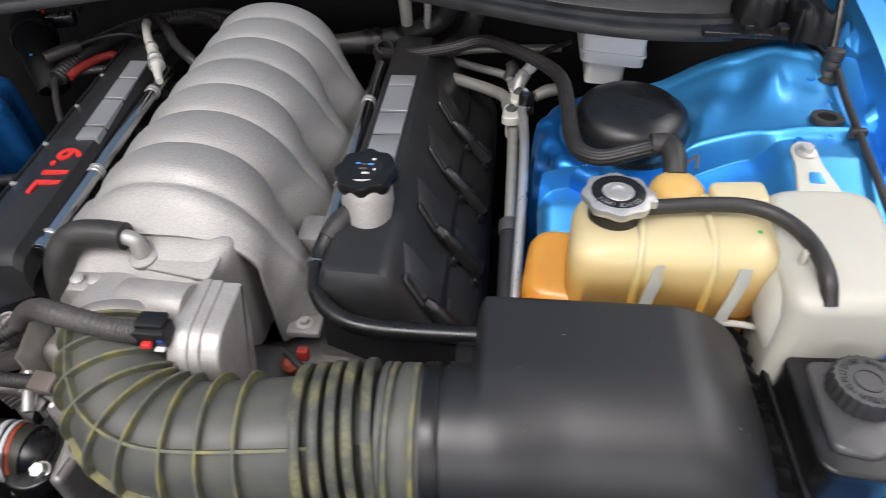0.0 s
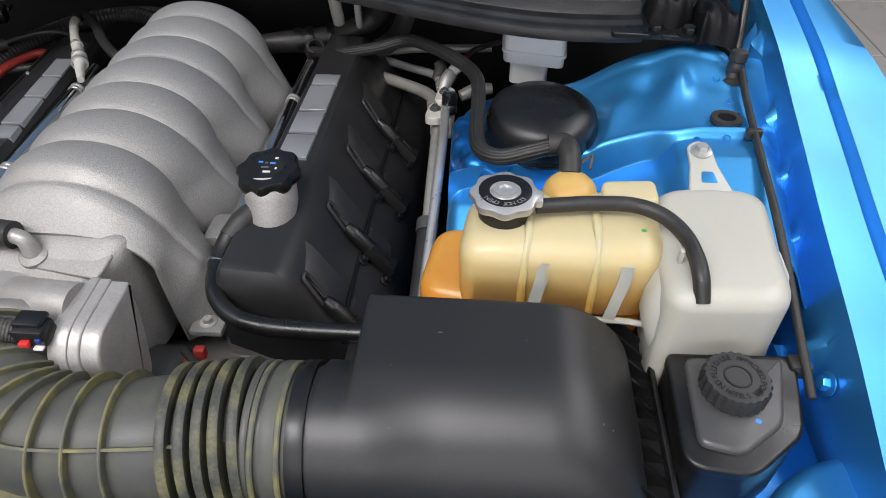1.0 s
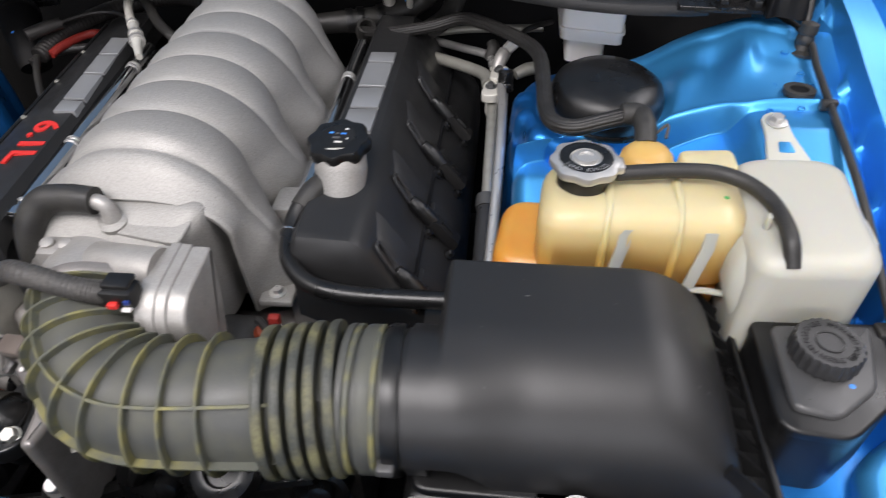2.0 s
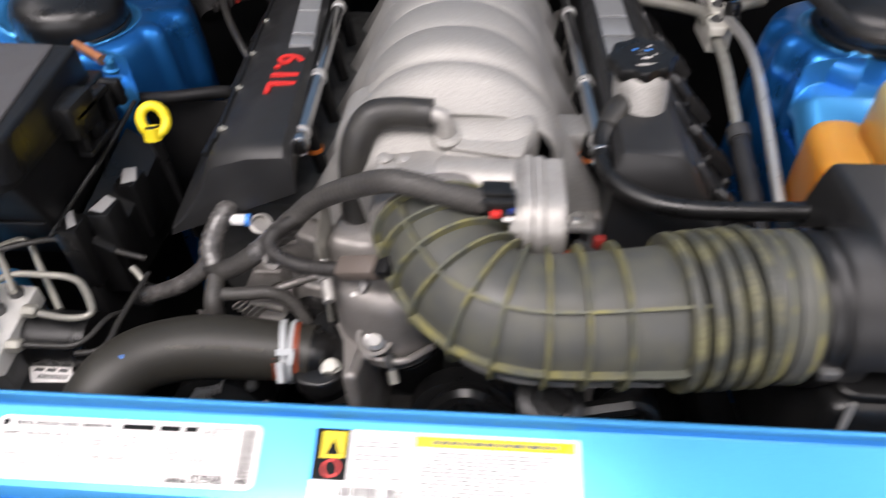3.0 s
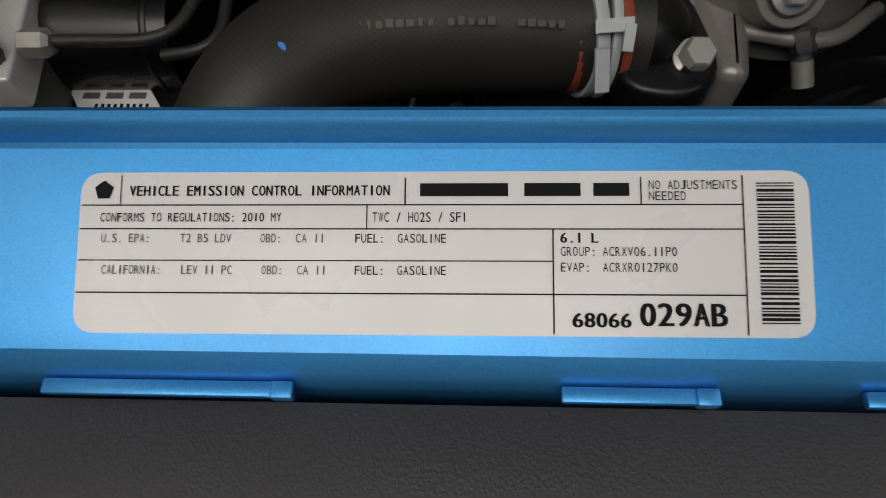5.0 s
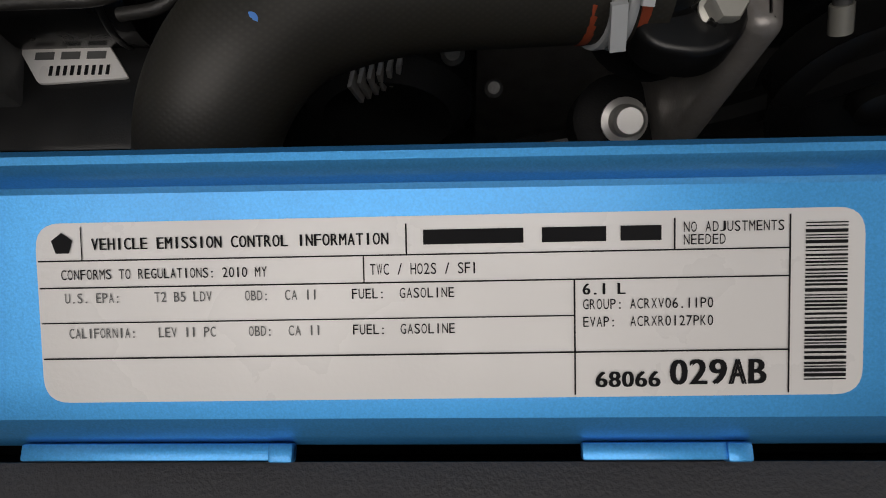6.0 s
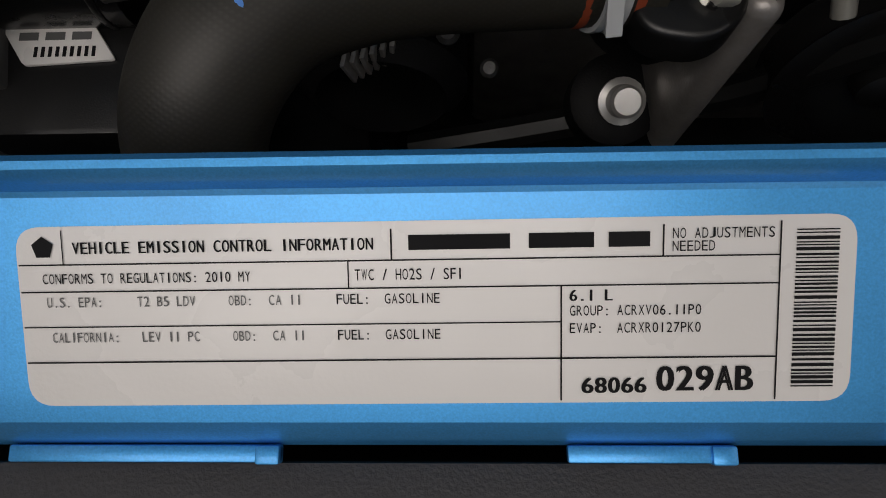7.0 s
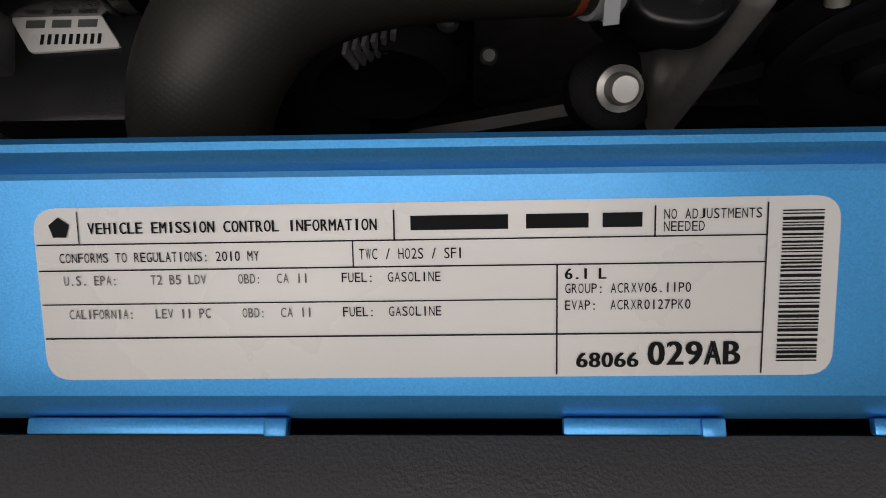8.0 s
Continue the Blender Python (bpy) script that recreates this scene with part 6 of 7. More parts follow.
wres = thing("brake_fluid_reservoir", "milky white plastic brake fluid reservoir under the cowl", "reservoir", at=(0.53, 0.70, 0.84))
part("body", slab(rounded([(0.484, 0.652), (0.530, 0.648), (0.536, 0.735), (0.486, 0.735)], 0.008, 4), 0.852, 0.886, 0.006), RES_WHITE, wres)
part("upper", slab(rounded([(0.475, 0.644), (0.547, 0.628), (0.556, 0.745), (0.476, 0.745)], 0.010, 4), 0.884, 0.925, 0.004), RES_WHITE, wres)
part("seam", slab(rounded([(0.473, 0.642), (0.549, 0.626), (0.558, 0.747), (0.474, 0.747)], 0.010, 4), 0.896, 0.8995, 0.001), RES_WHITE, wres)

rh = thing("rear_hose", "thick black hose with grey couplings behind the engine", "hose", at=(0.2, 0.82, 0.8))
part("hose", tube([(0.10, 0.755, 0.84), (0.144, 0.750, 0.85), (0.183, 0.755, 0.853), (0.222, 0.766, 0.854), (0.258, 0.782, 0.858), (0.288, 0.795, 0.870), (0.304, 0.792, 0.890), (0.312, 0.785, 0.925)], [0.014, 0.014, 0.0155, 0.0155, 0.0155, 0.0155, 0.0155, 0.0155], 18), RUBBER, rh)
for cx_, cy_, cr in ((0.205, 0.7605, 0.018), (0.232, 0.770, 0.0185), (0.190, 0.7565, 0.017)):
    part("coupling", ring((cx_, cy_, 0.8535), (1, 0.3, 0.03), cr, 0.012, 0.010, 28), BLACK_SATIN, rh)
part("dot", lathe([(0.0018, 0), (0.0006, 0.0005)], (0.268, 0.774, 0.8765), (0, -0.5, 0.9), 10), BLUE_DOT, rh)
part("end_socket", tube([(0.212, 0.745, 0.835), (0.216, 0.738, 0.848), (0.218, 0.733, 0.857)], [0.012, 0.0135, 0.0125], 18, hollow=0.0035), RUBBER, rh)
part("second_hose", tube([(0.25, 0.725, 0.838), (0.292, 0.738, 0.845), (0.324, 0.762, 0.858), (0.338, 0.785, 0.880), (0.342, 0.79, 0.92)], 0.0135, 16), RUBBER, rh)
part("standpipe", tube([(0.2435, 0.782, 0.862), (0.245, 0.770, 0.885), (0.247, 0.750, 0.925)], [0.0078, 0.0085, 0.0085], 16), CREAM, rh, "pale standpipe")
part("standpipe", tube([(0.2725, 0.778, 0.866), (0.275, 0.766, 0.885), (0.279, 0.748, 0.925)], 0.0048, 14), CREAM, rh)
part("clip", tube([(0.262, 0.730, 0.845), (0.262, 0.727, 0.852), (0.262, 0.724, 0.858)], 0.0022, 8), BOLT_PALE, rh)

lh = thing("corrugated_hose", "corrugated black hose and thin lines behind a valve cover", "hose", at=(-0.2, 0.8, 0.8))
part("hose", tube([(-0.222, 0.655, 0.838), (-0.213, 0.695, 0.848), (-0.200, 0.738, 0.85), (-0.178, 0.785, 0.85), (-0.142, 0.822, 0.85), (-0.100, 0.838, 0.85), (-0.058, 0.825, 0.85), (0.0, 0.79, 0.845)], 0.0115, 14, 30, wave=lambda i: 1 + 0.07 * (i // 2 % 2)), LOOM_DARK, lh)
part("second_hose", tube([(-0.178, 0.80, 0.835), (-0.150, 0.845, 0.84), (-0.10, 0.872, 0.84), (-0.03, 0.86, 0.84)], 0.010, 14, 30, wave=lambda i: 1 + 0.07 * (i // 2 % 2)), LOOM_DARK, lh)
part("sleeve", tube([(-0.228, 0.657, 0.866), (-0.212, 0.674, 0.869), (-0.196, 0.690, 0.870)], [0.0085, 0.0085, 0.0075], 14), LOOM_DARK, lh)
part("thin_line", tube([(-0.200, 0.687, 0.870), (-0.189, 0.703, 0.871), (-0.168, 0.722, 0.871), (-0.141, 0.727, 0.871), (-0.112, 0.717, 0.868), (-0.090, 0.702, 0.864)], 0.0030, 8), LOOM_DARK, lh)
part("red_line", tube([(-0.208, 0.660, 0.838), (-0.203, 0.676, 0.841), (-0.192, 0.705, 0.842), (-0.176, 0.722, 0.842), (-0.158, 0.716, 0.840), (-0.146, 0.700, 0.836)], 0.0058, 12), RED_LINE, lh, "red flexible line")
part("thin_line", tube([(-0.235, 0.650, 0.83), (-0.222, 0.672, 0.832), (-0.195, 0.690, 0.833), (-0.160, 0.700, 0.833)], 0.0055, 10), LOOM_DARK, lh)
part("fuel_fitting", tube([(-0.031, 0.580, 0.878), (-0.042, 0.601, 0.880), (-0.055, 0.627, 0.882), (-0.072, 0.655, 0.884), (-0.090, 0.684, 0.886), (-0.104, 0.712, 0.889), (-0.109, 0.728, 0.889)], [0.0040, 0.0055, 0.0080, 0.0066, 0.0054, 0.0056, 0.0056], 14), CREAM, lh, "steel quick fitting")
for fp, fr in (((-0.050, 0.617, 0.8815), 0.0100), ((-0.058, 0.632, 0.8825), 0.0092), ((-0.074, 0.659, 0.8845), 0.0075)):
    part("fitting_collar", ring(fp, (-0.5, 0.86, 0.05), fr, 0.004, 0.006, 20), STEEL, lh)
part("fuel_hose", tube([(-0.108, 0.724, 0.889), (-0.110, 0.736, 0.889), (-0.102, 0.742, 0.887), (-0.085, 0.728, 0.880), (-0.060, 0.695, 0.872), (-0.028, 0.664, 0.866), (-0.005, 0.655, 0.85)], 0.0068, 12), RUBBER, lh)
part("drop_line", tube([(-0.222, 0.650, 0.84), (-0.205, 0.615, 0.83), (-0.180, 0.575, 0.815), (-0.155, 0.545, 0.79)], 0.0045, 10), RUBBER, lh)
vs = thing("vacuum_sensor", "black plastic valve unit with connector at the firewall", "sensor", at=(-0.29, 0.72, 0.78))
part("body", tube([(-0.242, 0.665, 0.815), (-0.255, 0.685, 0.838), (-0.275, 0.712, 0.855), (-0.292, 0.735, 0.868), (-0.305, 0.752, 0.876)], [0.020, 0.024, 0.026, 0.028, 0.022], 24), BLACK_ROUGH, vs)
part("collar", ring((-0.285, 0.726, 0.863), (-0.6, 0.72, 0.35), 0.0305, 0.024, 0.010, 28), BLACK, vs)
part("connector", box(-0.026, 0.026, -0.012, 0.012, -0.009, 0.009, 0.003), BLACK_SATIN, vs, m=pose(-0.272, 0.768, 0.872, 0, 0, 20))
for k in range(4):
    part("rib", box(-0.0012, 0.0012, -0.011, 0.011, -0.002, 0.002, 0.0006), BLACK, vs, m=pose(-0.266 + 0.009 * k, 0.770 + 0.0033 * k, 0.882, 0, 0, 20))
part("tab", box(-0.007, 0.007, -0.006, 0.006, -0.003, 0.003, 0.001), RED, vs, "red locking tab", m=pose(-0.293, 0.770, 0.884, 0, 0, 20))
part("dot", lathe([(0.0022, 0), (0.0006, 0.0005)], (-0.262, 0.676, 0.862), (0, -0.5, 0.9), 10), BLUE_DOT, vs)

# release cable along the inner ledge
cable = thing("release_cable", "thin black cable clipped along the blue inner fender", "cable", at=(0.70, 0.4, 0.9))
part("cable", tube([(0.692, 0.596, 0.944), (0.712, 0.541, 0.939), (0.709, 0.49, 0.930), (0.705, 0.432, 0.922), (0.703, 0.38, 0.913), (0.702, 0.332, 0.902), (0.705, 0.29, 0.882), (0.707, 0.25, 0.862), (0.706, 0.20, 0.845)], 0.0034, 10), RUBBER, cable)
part("clip", box(0.697, 0.712, 0.432, 0.439, 0.916, 0.9265, 0.002), RUBBER, cable)
part("clip", box(0.697, 0.713, 0.222, 0.236, 0.838, 0.852, 0.002), RUBBER, cable)

# ---- front left: hose, wiring, brake unit, fuse box ----
uh = thing("radiator_hose", "thick black rubber radiator hose with a grey spring clamp", "hose", at=(-0.1, 0.14, 0.72))
part("hose", tube([(-0.010, 0.165, 0.738), (-0.035, 0.1655, 0.7395), (-0.065, 0.165, 0.742), (-0.095, 0.1625, 0.7455), (-0.122, 0.156, 0.748), (-0.146, 0.143, 0.7505), (-0.162, 0.124, 0.749), (-0.173, 0.106, 0.738), (-0.180, 0.095, 0.715), (-0.184, 0.090, 0.68), (-0.186, 0.09, 0.62)], [0.0245, 0.0245, 0.0262, 0.027, 0.0268, 0.0262, 0.0258, 0.0252, 0.025, 0.025, 0.025], 36), HOSE, uh)
CLAMP_AT = Vector((-0.031, 0.1655, 0.7395))
spring = part("clamp", ring(CLAMP_AT + Vector((-0.004, 0, 0)), (1, 0.22, -0.1), 0.0268, 0.0240, 0.0050, 36), CLAMP_GREY, uh, "pale grey spring clamp")
part("clamp_band", ring(CLAMP_AT + Vector((0.0035, 0, 0)), (1, 0.10, -0.1), 0.0268, 0.0240, 0.0035, 36), CLAMP_GREY, spring)


def ear_bar(a, b, wide, thick):
    """A bent strip of clamp steel between two points."""
    a, b = Vector(a), Vector(b)
    d = (b - a).normalized()
    side = d.cross(Vector((0, -0.65, 0.76))).normalized() * wide / 2
    up = side.cross(d).normalized() * thick
    return loft([[a - side, a + side, a + side + up, a - side + up], [b - side, b + side, b + side + up, b - side + up]])


part("clamp_ear", ear_bar((-0.033, 0.1485, 0.7600), (-0.019, 0.1480, 0.7620), 0.0050, 0.0035), CLAMP_GREY, spring)
part("clamp_ear", ear_bar((-0.0205, 0.1475, 0.7625), (-0.0215, 0.1400, 0.7560), 0.0040, 0.0030), CLAMP_GREY, spring)
part("clamp_ear", ear_bar((-0.0305, 0.1420, 0.7560), (-0.0290, 0.1330, 0.7420), 0.0055, 0.0030), CLAMP_GREY, spring)
for x in (-0.0405, -0.0225):
    part("paint_band", ring((x, 0.1655, 0.7395), (1, 0.15, -0.05), 0.0250, 0.023, 0.0045, 36), RUST, uh)
part("blue_dot", lathe([(0.0021, -0.002), (0.0021, 0.0003), (0.0006, 0.0006)], (-0.148, 0.1262, 0.7738), (0.08, -0.48, 0.87), 14), BLUE_DOT, uh)
rng_print = random.Random(9)
for k in range(21):
    if k in (5, 6, 12):
        continue
    f = 0.2 + 0.03 * k
    x = -0.046 - 0.0038 * k
    ya, za = 0.1480 - 0.00002 * k * k, 0.7618 + 0.00040 * k
    w = rng_print.choice((0.0008, 0.0011, 0.0014))
    part("print_bar", box(-w, w, -0.0012, 0.0012 + 0.0008 * rng_print.random(), 0, 0.0005), HOSE_PRINT, uh, m=pose(x, ya, za, 40, 0, 0))
part("under_bolt", lathe([(0.0062, 0), (0.0062, 0.004), (0.004, 0.006)], (-0.088, 0.186, 0.657), (0, -0.4, 1), 16), DARK_ALU, engine)
part("under_bolt", lathe([(0.0045, 0), (0.0045, 0.004), (0.003, 0.006)], (-0.068, 0.166, 0.657), (0, -0.4, 1), 16), DARK_ALU, engine)

loom = thing("wiring_loom", "grey taped wiring loom looping over the engine front", "wiring", at=(0, 0.22, 0.75))
def crimp(depth, pitch=2):
    return lambda i: 1 + depth * (i // pitch % 2)


part("trunk", tube([(0.126, 0.189, 0.885), (0.106, 0.185, 0.894), (0.067, 0.188, 0.903), (0.030, 0.211, 0.879), (-0.007, 0.233, 0.8475), (-0.034, 0.238, 0.820)], 0.0085, 14, 36, wave=crimp(0.05)), LOOM, loom, "grey corrugated sleeve")
part("taped_trunk", tube([(-0.030, 0.237, 0.824), (-0.046, 0.239, 0.806), (-0.060, 0.238, 0.792), (-0.072, 0.236, 0.784)], [0.0095, 0.0105, 0.0102, 0.0092], 14, 12, wave=lambda i: 1 + 0.06 * math.sin(i * 1.7) * math.sin(i * 0.6)), TAPE, loom)
part("lower_trunk", tube([(-0.070, 0.236, 0.785), (-0.085, 0.233, 0.775), (-0.100, 0.230, 0.769), (-0.110, 0.233, 0.770), (-0.114, 0.243, 0.778)], 0.0085, 14, 36, wave=crimp(0.10)), LOOM, loom)
part("riser", tube([(-0.111, 0.232, 0.770), (-0.115, 0.244, 0.780), (-0.113, 0.258, 0.790), (-0.106, 0.276, 0.80), (-0.098, 0.30, 0.80)], [0.0095, 0.0100, 0.0095, 0.0095, 0.009], 14, 12, wave=lambda i: 1 + 0.02 * math.sin(i * 1.3)), TAPE, loom)
part("side_branch", tube([(-0.113, 0.238, 0.776), (-0.124, 0.233, 0.764), (-0.141, 0.229, 0.752), (-0.158, 0.228, 0.743), (-0.176, 0.230, 0.734), (-0.190, 0.236, 0.724)], [0.0085, 0.0080, 0.0085, 0.0085, 0.0080, 0.0100], 12, 16, wave=lambda i: 1 + 0.03 * math.sin(i * 1.1) * math.sin(i * 0.37)), TAPE, loom)
part("plug_end", tube([(-0.186, 0.235, 0.727), (-0.192, 0.237, 0.723), (-0.198, 0.240, 0.718)], [0.0115, 0.0125, 0.0105], 10), BLACK_ROUGH, loom)
part("spur", tube([(-0.190, 0.240, 0.735), (-0.196, 0.246, 0.742), (-0.203, 0.250, 0.748)], 0.0028, 8), TUBE_STEEL, loom)
part("drop", tube([(-0.108, 0.226, 0.764), (-0.1065, 0.205, 0.754), (-0.1065, 0.200, 0.735), (-0.107, 0.200, 0.69), (-0.107, 0.20, 0.60)], 0.0080, 12), LOOM, loom)
part("cross_branch", tube([(-0.103, 0.212, 0.756), (-0.082, 0.216, 0.754), (-0.060, 0.220, 0.752), (-0.044, 0.220, 0.742), (-0.032, 0.214, 0.728), (-0.026, 0.208, 0.712)], 0.0062, 12), LOOM, loom)
part("front_branch", tube([(-0.026, 0.234, 0.828), (-0.040, 0.220, 0.824), (-0.041, 0.203, 0.826), (-0.031, 0.189, 0.829), (-0.016, 0.182, 0.827), (0.002, 0.182, 0.823), (0.018, 0.184, 0.821)], 0.0056, 12, 24, wave=crimp(0.12)), LOOM_DARK, loom)
part("foil_tag", loft([[(-0.128, 0.212, 0.735), (-0.121, 0.210, 0.736), (-0.108, 0.196, 0.712), (-0.116, 0.196, 0.710)], [(-0.128, 0.2105, 0.7365), (-0.121, 0.2085, 0.7375), (-0.108, 0.1945, 0.7135), (-0.116, 0.1945, 0.7115)]]), TAPE, loom)
part("red_tie", tube([(-0.027, 0.207, 0.716), (-0.022, 0.204, 0.720), (-0.017, 0.205, 0.716)], 0.0028, 8), RED_LINE, loom)
part("plug", box(-0.100, -0.086, 0.262, 0.272, 0.792, 0.800, 0.003), RES_WHITE, loom, "pale connector")
part("plug_ring", ring((-0.084, 0.267, 0.796), (1, 0.1, 0), 0.0058, 0.002, 0.004, 20), BLUE_DOT, loom)
part("plug_seat", lathe([(0.010, 0), (0.010, 0.003), (0.0075, 0.004), (0.007, 0.0)], (-0.074, 0.268, 0.790), (0.3, -0.4, 0.85), 22), TB_ALU, loom)

brk = thing("brake_hydraulic_unit", "aluminium brake hydraulic block with black pump and steel lines", "brake unit", at=(-0.28, 0.17, 0.64))
part("block", slab(rounded([(-0.300, 0.130), (-0.263, 0.130), (-0.274, 0.216), (-0.318, 0.220)], 0.002, 2), 0.736, 0.753, 0.0015), MACHINED, brk, "machined aluminium block")
# sides of the same block, dark metal standing for their shade
part("block_shaded_side", slab(rounded([(-0.300, 0.132), (-0.264, 0.132), (-0.275, 0.214), (-0.317, 0.218)], 0.002, 2), 0.66, 0.7355, 0.001), DARK_ALU, brk)
part("pump", tube([(-0.268, 0.182, 0.722), (-0.240, 0.182, 0.722), (-0.212, 0.182, 0.722)], 0.026, 32), BLACK_SATIN, brk, "glossy black pump motor")
part("pump_band", ring((-0.222, 0.182, 0.722), (1, 0, 0), 0.0268, 0.026, 0.003, 32), BLACK, brk)
part("controller", box(-0.335, -0.205, 0.10, 0.215, 0.63, 0.676, 0.006), BLACK, brk)
part("controller_step", box(-0.278, -0.210, 0.112, 0.166, 0.67, 0.7112, 0.003), BLACK, brk)
part("sticker", slab(rounded([(-0.258, 0.1415), (-0.220, 0.1435), (-0.231, 0.160), (-0.269, 0.158)], 0.002, 2), 0.7115, 0.7130, 0.0005), LABEL, brk, "small white sticker")
for k in range(3):
    part("print_bar", box(-0.261 + 0.011 * k, -0.253 + 0.011 * k, 0.1525, 0.1560, 0.7131, 0.7133), INK_GREY, brk)
for k in range(9):
    part("print_bar", box(-0.254 + 0.003 * k, -0.2526 + 0.003 * k, 0.1450, 0.1495, 0.7131, 0.7133), INK, brk)
for nx, ny in ((-0.287, 0.205), (-0.291, 0.184), (-0.285, 0.161), (-0.273, 0.140)):
    nut = part("line_nut", lathe([(0.0062, 0), (0.0062, 0.0075), (0.0048, 0.008), (0.0045, 0.014), (0.0038, 0.015)], (nx, ny, 0.752), (0, 0, 1), 6), DARK_ALU, brk)
LINES = (
    (0.0031, TUBE_STEEL, [(-0.290, 0.095, 0.70), (-0.276, 0.110, 0.764), (-0.296, 0.148, 0.770), (-0.300, 0.173, 0.770), (-0.299, 0.205, 0.769), (-0.288, 0.216, 0.768), (-0.262, 0.2165, 0.768), (-0.238, 0.2155, 0.767), (-0.222, 0.207, 0.766), (-0.203, 0.184, 0.764), (-0.204, 0.175, 0.763), (-0.222, 0.174, 0.761), (-0.250, 0.180, 0.758)]),
    (0.0026, RUBBER, [(-0.250, 0.150, 0.753), (-0.235, 0.151, 0.752), (-0.211, 0.152, 0.752), (-0.200, 0.161, 0.752), (-0.195, 0.185, 0.750), (-0.193, 0.20, 0.74)]),
    (0.0026, RUBBER, [(-0.21, 0.152, 0.742), (-0.193, 0.154, 0.744), (-0.186, 0.164, 0.745), (-0.187, 0.190, 0.745), (-0.189, 0.25, 0.74)]),
    (0.0031, TUBE_STEEL, [(-0.372, 0.16, 0.72), (-0.366, 0.20, 0.765), (-0.358, 0.232, 0.776), (-0.346, 0.250, 0.778), (-0.330, 0.247, 0.777), (-0.302, 0.224, 0.774), (-0.281, 0.198, 0.764)]),
    (0.0030, RUBBER, [(-0.20, 0.27, 0.74), (-0.262, 0.262, 0.768), (-0.290, 0.250, 0.775), (-0.320, 0.230, 0.777), (-0.333, 0.212, 0.776), (-0.326, 0.196, 0.775), (-0.306, 0.176, 0.773), (-0.284, 0.155, 0.770)]),
    (0.0031, TUBE_STEEL, [(-0.290, 0.178, 0.770), (-0.312, 0.202, 0.771), (-0.326, 0.222, 0.771), (-0.327, 0.242, 0.769), (-0.308, 0.264, 0.765), (-0.285, 0.240, 0.75), (-0.255, 0.205, 0.735)]),
    (0.0038, TUBE_STEEL, [(-0.305, 0.095, 0.68), (-0.296, 0.108, 0.755), (-0.316, 0.148, 0.768), (-0.332, 0.180, 0.769), (-0.326, 0.184, 0.770), (-0.300, 0.160, 0.771), (-0.277, 0.139, 0.770)]),
)
for r_line, mat, pts in LINES:
    part("brake_line", tube(pts, r_line, 10, 10), mat, brk)
part("line_nut", lathe([(0.006, 0), (0.006, 0.010), (0.004, 0.012)], (-0.266, 0.184, 0.757), (1, -0.1, 0), 6), TUBE_STEEL, brk)
part("line_nut", lathe([(0.006, 0), (0.006, 0.010), (0.004, 0.012)], (-0.262, 0.149, 0.753), (1, 0, 0), 6), TUBE_STEEL, brk)
part("connector_nut", box(-0.362, -0.335, 0.105, 0.150, 0.68, 0.752, 0.004), STEEL, brk)
part("connector_nut", box(-0.352, -0.338, 0.150, 0.175, 0.68, 0.742, 0.004), STEEL, brk)

fb = thing("fuse_box", "large black plastic fuse box with clipped dark grey lid", "fuse box", at=(-0.33, 0.3, 0.75))
part("lower", loft([[(x, y, z) for x, y in rounded([(-0.46, y0), (-0.248 - dx, y0), (-0.252 - dx, 0.40), (-0.46, 0.40)], 0.006, 3)] for z, y0, dx in ((0.725, 0.290, 0.03), (0.780, 0.262, 0.02), (0.80, 0.250, 0.008), (0.850, 0.228, 0.0), (0.866, 0.220, 0.0))]), BLACK_ROUGH, fb)
part("front_slot", box(-0.42, -0.33, 0.2465, 0.252, 0.806, 0.822, 0.001), BLACK_ROUGH, fb)
part("front_rib", box(-0.46, -0.262, 0.246, 0.254, 0.800, 0.803, 0.001), BLACK_SATIN, fb)
part("front_rib", box(-0.46, -0.275, 0.222, 0.232, 0.836, 0.842, 0.002), BLACK, fb)
part("lid_rim", slab(rounded([(-0.465, 0.212), (-0.250, 0.212), (-0.243, 0.222), (-0.252, 0.40), (-0.465, 0.40)], 0.006, 4), 0.862, 0.872, 0.003), BLACK, fb)
part("lid_wall", slab(rounded([(-0.46, 0.214), (-0.240, 0.214), (-0.236, 0.226), (-0.259, 0.386), (-0.46, 0.396)], 0.006, 4), 0.870, 0.9045, 0.004), BLACK, fb)
part("lid", slab(rounded([(-0.455, 0.222), (-0.250, 0.222), (-0.248, 0.232), (-0.278, 0.380), (-0.455, 0.388)], 0.005, 4), 0.898, 0.9075, 0.002), GREY_LID, fb, "dark grey lid")
part("catch", box(-0.262, -0.232, 0.300, 0.345, 0.852, 0.886, 0.005), BLACK, fb)
for y0, y1, z0, z1 in ((0.306, 0.366, 0.868, 0.875), (0.306, 0.366, 0.832, 0.838), (0.306, 0.312, 0.838, 0.868), (0.360, 0.366, 0.838, 0.868)):
    part("catch_frame", box(-0.246, -0.232, y0, y1, z0, z1, 0.002), BLACK, fb)
part("catch_tongue", box(-0.246, -0.236, 0.326, 0.348, 0.838, 0.862, 0.003), BLACK_SATIN, fb)
part("hinge_lug", box(-0.250, -0.228, 0.374, 0.386, 0.846, 0.872, 0.003), BLACK_SATIN, fb)
part("side_rail", tube([(-0.224, 0.386, 0.845), (-0.231, 0.345, 0.830), (-0.242, 0.310, 0.815), (-0.254, 0.277, 0.800), (-0.262, 0.245, 0.788)], 0.0022, 8), BLACK_SATIN, fb)
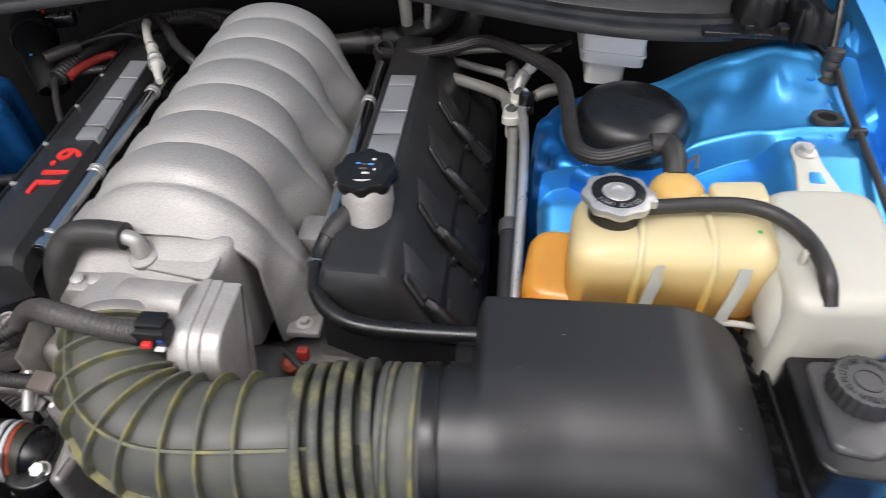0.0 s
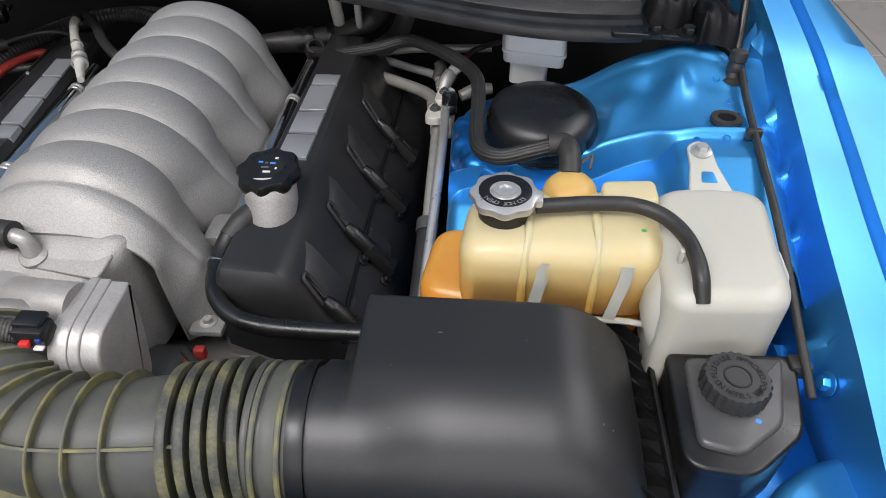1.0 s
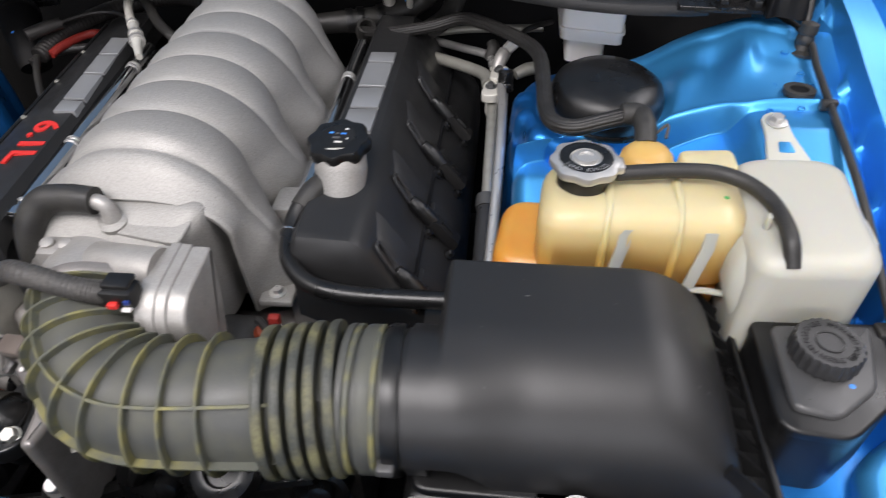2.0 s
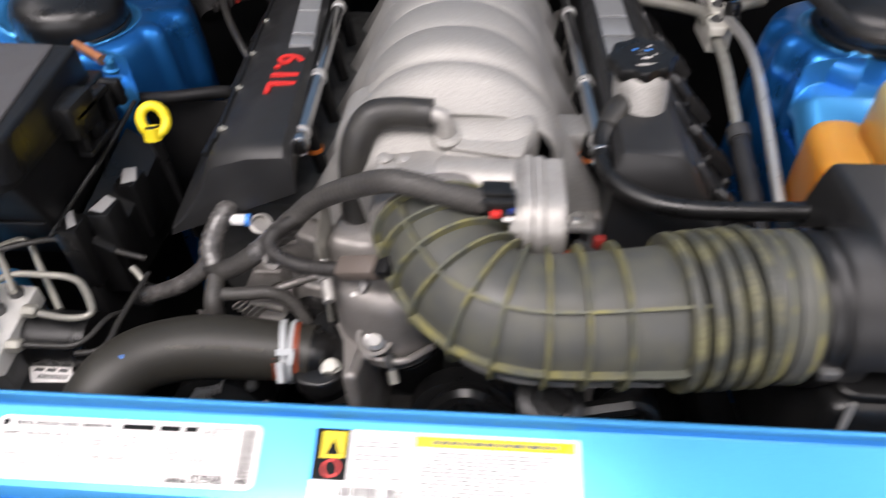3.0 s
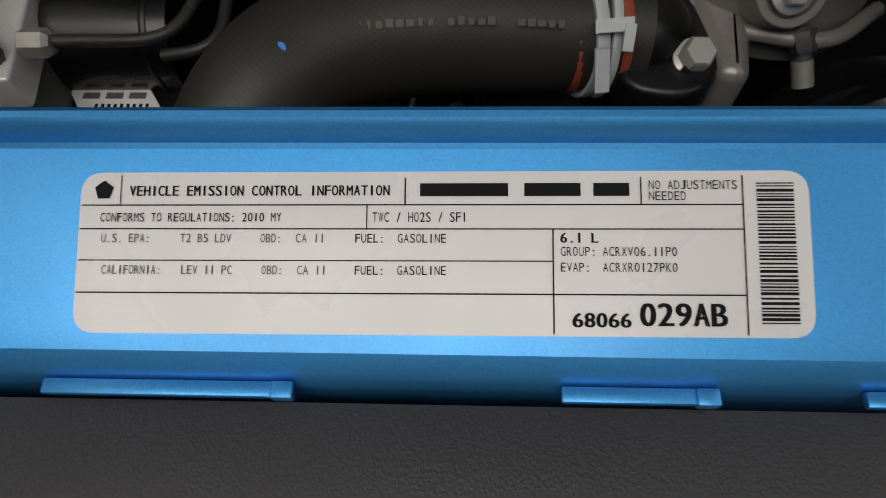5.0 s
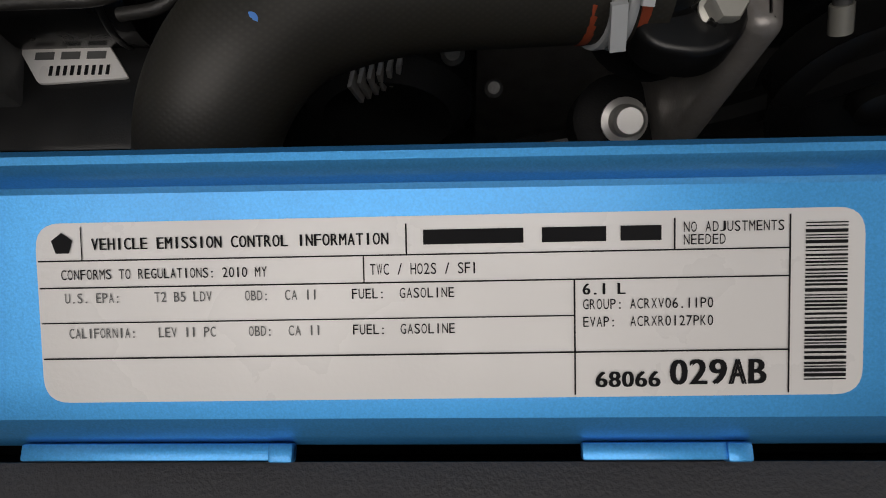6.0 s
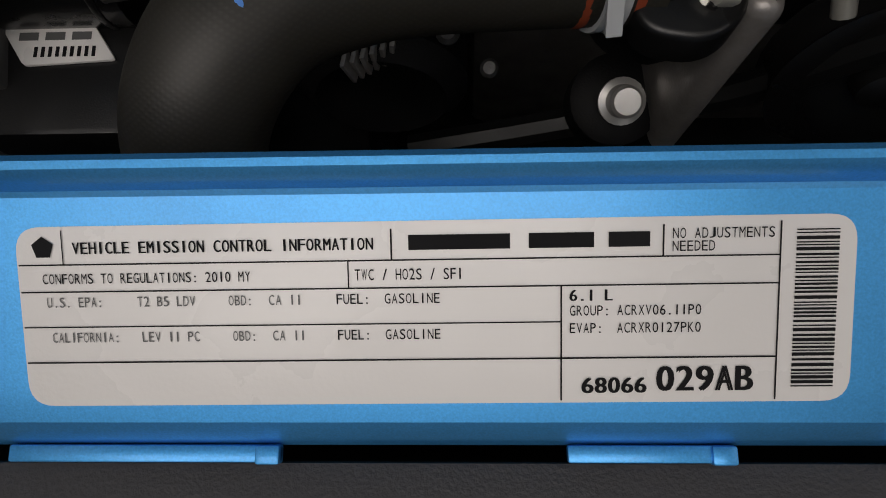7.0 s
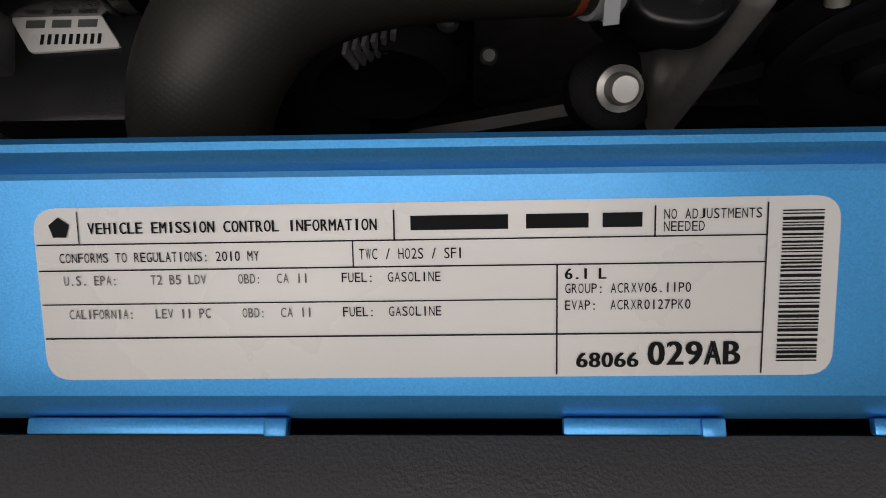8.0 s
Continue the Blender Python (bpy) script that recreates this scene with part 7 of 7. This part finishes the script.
part("connector_bank", loft([[(x, y, z) for x, z in ((-0.256, 0.70), (-0.222, 0.70), (-0.224, 0.752 + 0.2 * (y - 0.25)), (-0.254, 0.775 + 0.2 * (y - 0.25)))] for y in (0.262, 0.30, 0.40)]), BLACK, fb)
for x, y, z, rz, wide in ((-0.228, 0.335, 0.789, 22, 1.7), (-0.228, 0.283, 0.794, -20, 1.7), (-0.250, 0.262, 0.792, 35, 0.9)):
    part("connector", box(x - 0.012, x + 0.010, y - 0.014, y + 0.014, 0.72, z, 0.003), BLACK, fb)
    part("tag", loft([[(-0.004 * wide, -0.010, 0), (0.004 * wide, -0.008, 0.001), (0.0042 * wide, 0.010, 0.003), (-0.003 * wide, 0.011, 0.001)], [(-0.0038 * wide, -0.0095, 0.0008), (0.004 * wide, -0.0075, 0.0022), (0.004 * wide, 0.0095, 0.0042), (-0.0028 * wide, 0.0105, 0.002)]]), FOIL, fb, "crumpled pale tag", m=pose(x, y, z + 0.0005, 8, 12, rz))

dip = thing("dipstick", "yellow plastic dipstick ring handle", "dipstick", at=(-0.195, 0.37, 0.8))
loops = []
for j in range(25):
    a = 2 * math.pi * j / 24
    c = Vector((-0.187 + 0.0125 * math.cos(a) - 0.004 * math.sin(a), 0.346 + 0.012 * math.sin(a), 0.849 + 0.008 * math.sin(a)))
    o = Vector((math.cos(a), 0.84 * math.sin(a), 0.5 * math.sin(a))).normalized()
    loops.append([c + 0.0048 * (math.cos(b) * o + math.sin(b) * Vector((0, -0.5, 0.87))) for b in (2 * math.pi * k / 10 for k in range(10))])
part("handle", loft(loops, False, False), YELLOW, dip)
part("stem", tube([(-0.185, 0.336, 0.848), (-0.184, 0.332, 0.836), (-0.186, 0.338, 0.80), (-0.188, 0.35, 0.70)], [0.007, 0.006, 0.004, 0.004], 12), BLACK_SATIN, dip)
part("stop", lathe([(0.008, 0), (0.008, 0.012)], (-0.185, 0.332, 0.836), (0, 0.2, 1), 14), YELLOW, dip)

bc = thing("left_bay_cable", "thick black cable across the blue strut tower", "cable", at=(-0.2, 0.42, 0.8))
part("cable", tube([(-0.33, 0.425, 0.81), (-0.275, 0.429, 0.82), (-0.214, 0.434, 0.822), (-0.163, 0.451, 0.82), (-0.135, 0.47, 0.805)], 0.0072, 14), BLACK_ROUGH, bc)
part("bracket", tube([(-0.296, 0.436, 0.882), (-0.284, 0.428, 0.880), (-0.268, 0.419, 0.877), (-0.258, 0.413, 0.875)], [0.0035, 0.005, 0.0045, 0.0055], 8), COPPER, bc, "copper coloured lug")
part("stud", lathe([(0.0075, 0), (0.0075, 0.003), (0.0052, 0.004), (0.0045, 0.006), (0.0052, 0.008), (0.0045, 0.010), (0.0052, 0.012), (0.0035, 0.016)], (-0.250, 0.408, 0.866), (0.25, -0.1, 1), 16), BLUE, bc)

# ---- floor tiles, last ----
tile = bmesh.new()
bmesh.ops.create_cube(tile, size=1)
tile.transform(Matrix.Diagonal((0.594, 0.594, 0.012, 1)))
bmesh.ops.bevel(tile, geom=tile.edges[:], offset=0.002, segments=1, affect="EDGES")
tme = bpy.data.meshes.new("tile")
tile.to_mesh(tme)
tile.free()
tme.materials.append(FLOOR)
for i in range(13):
    for j in range(15):
        t_ob = new("tile", tme)
        t_ob.parent = floor_ob
        t_ob.location = (-3.6 + 0.6 * i, -3.7 + 0.6 * j, -0.006)
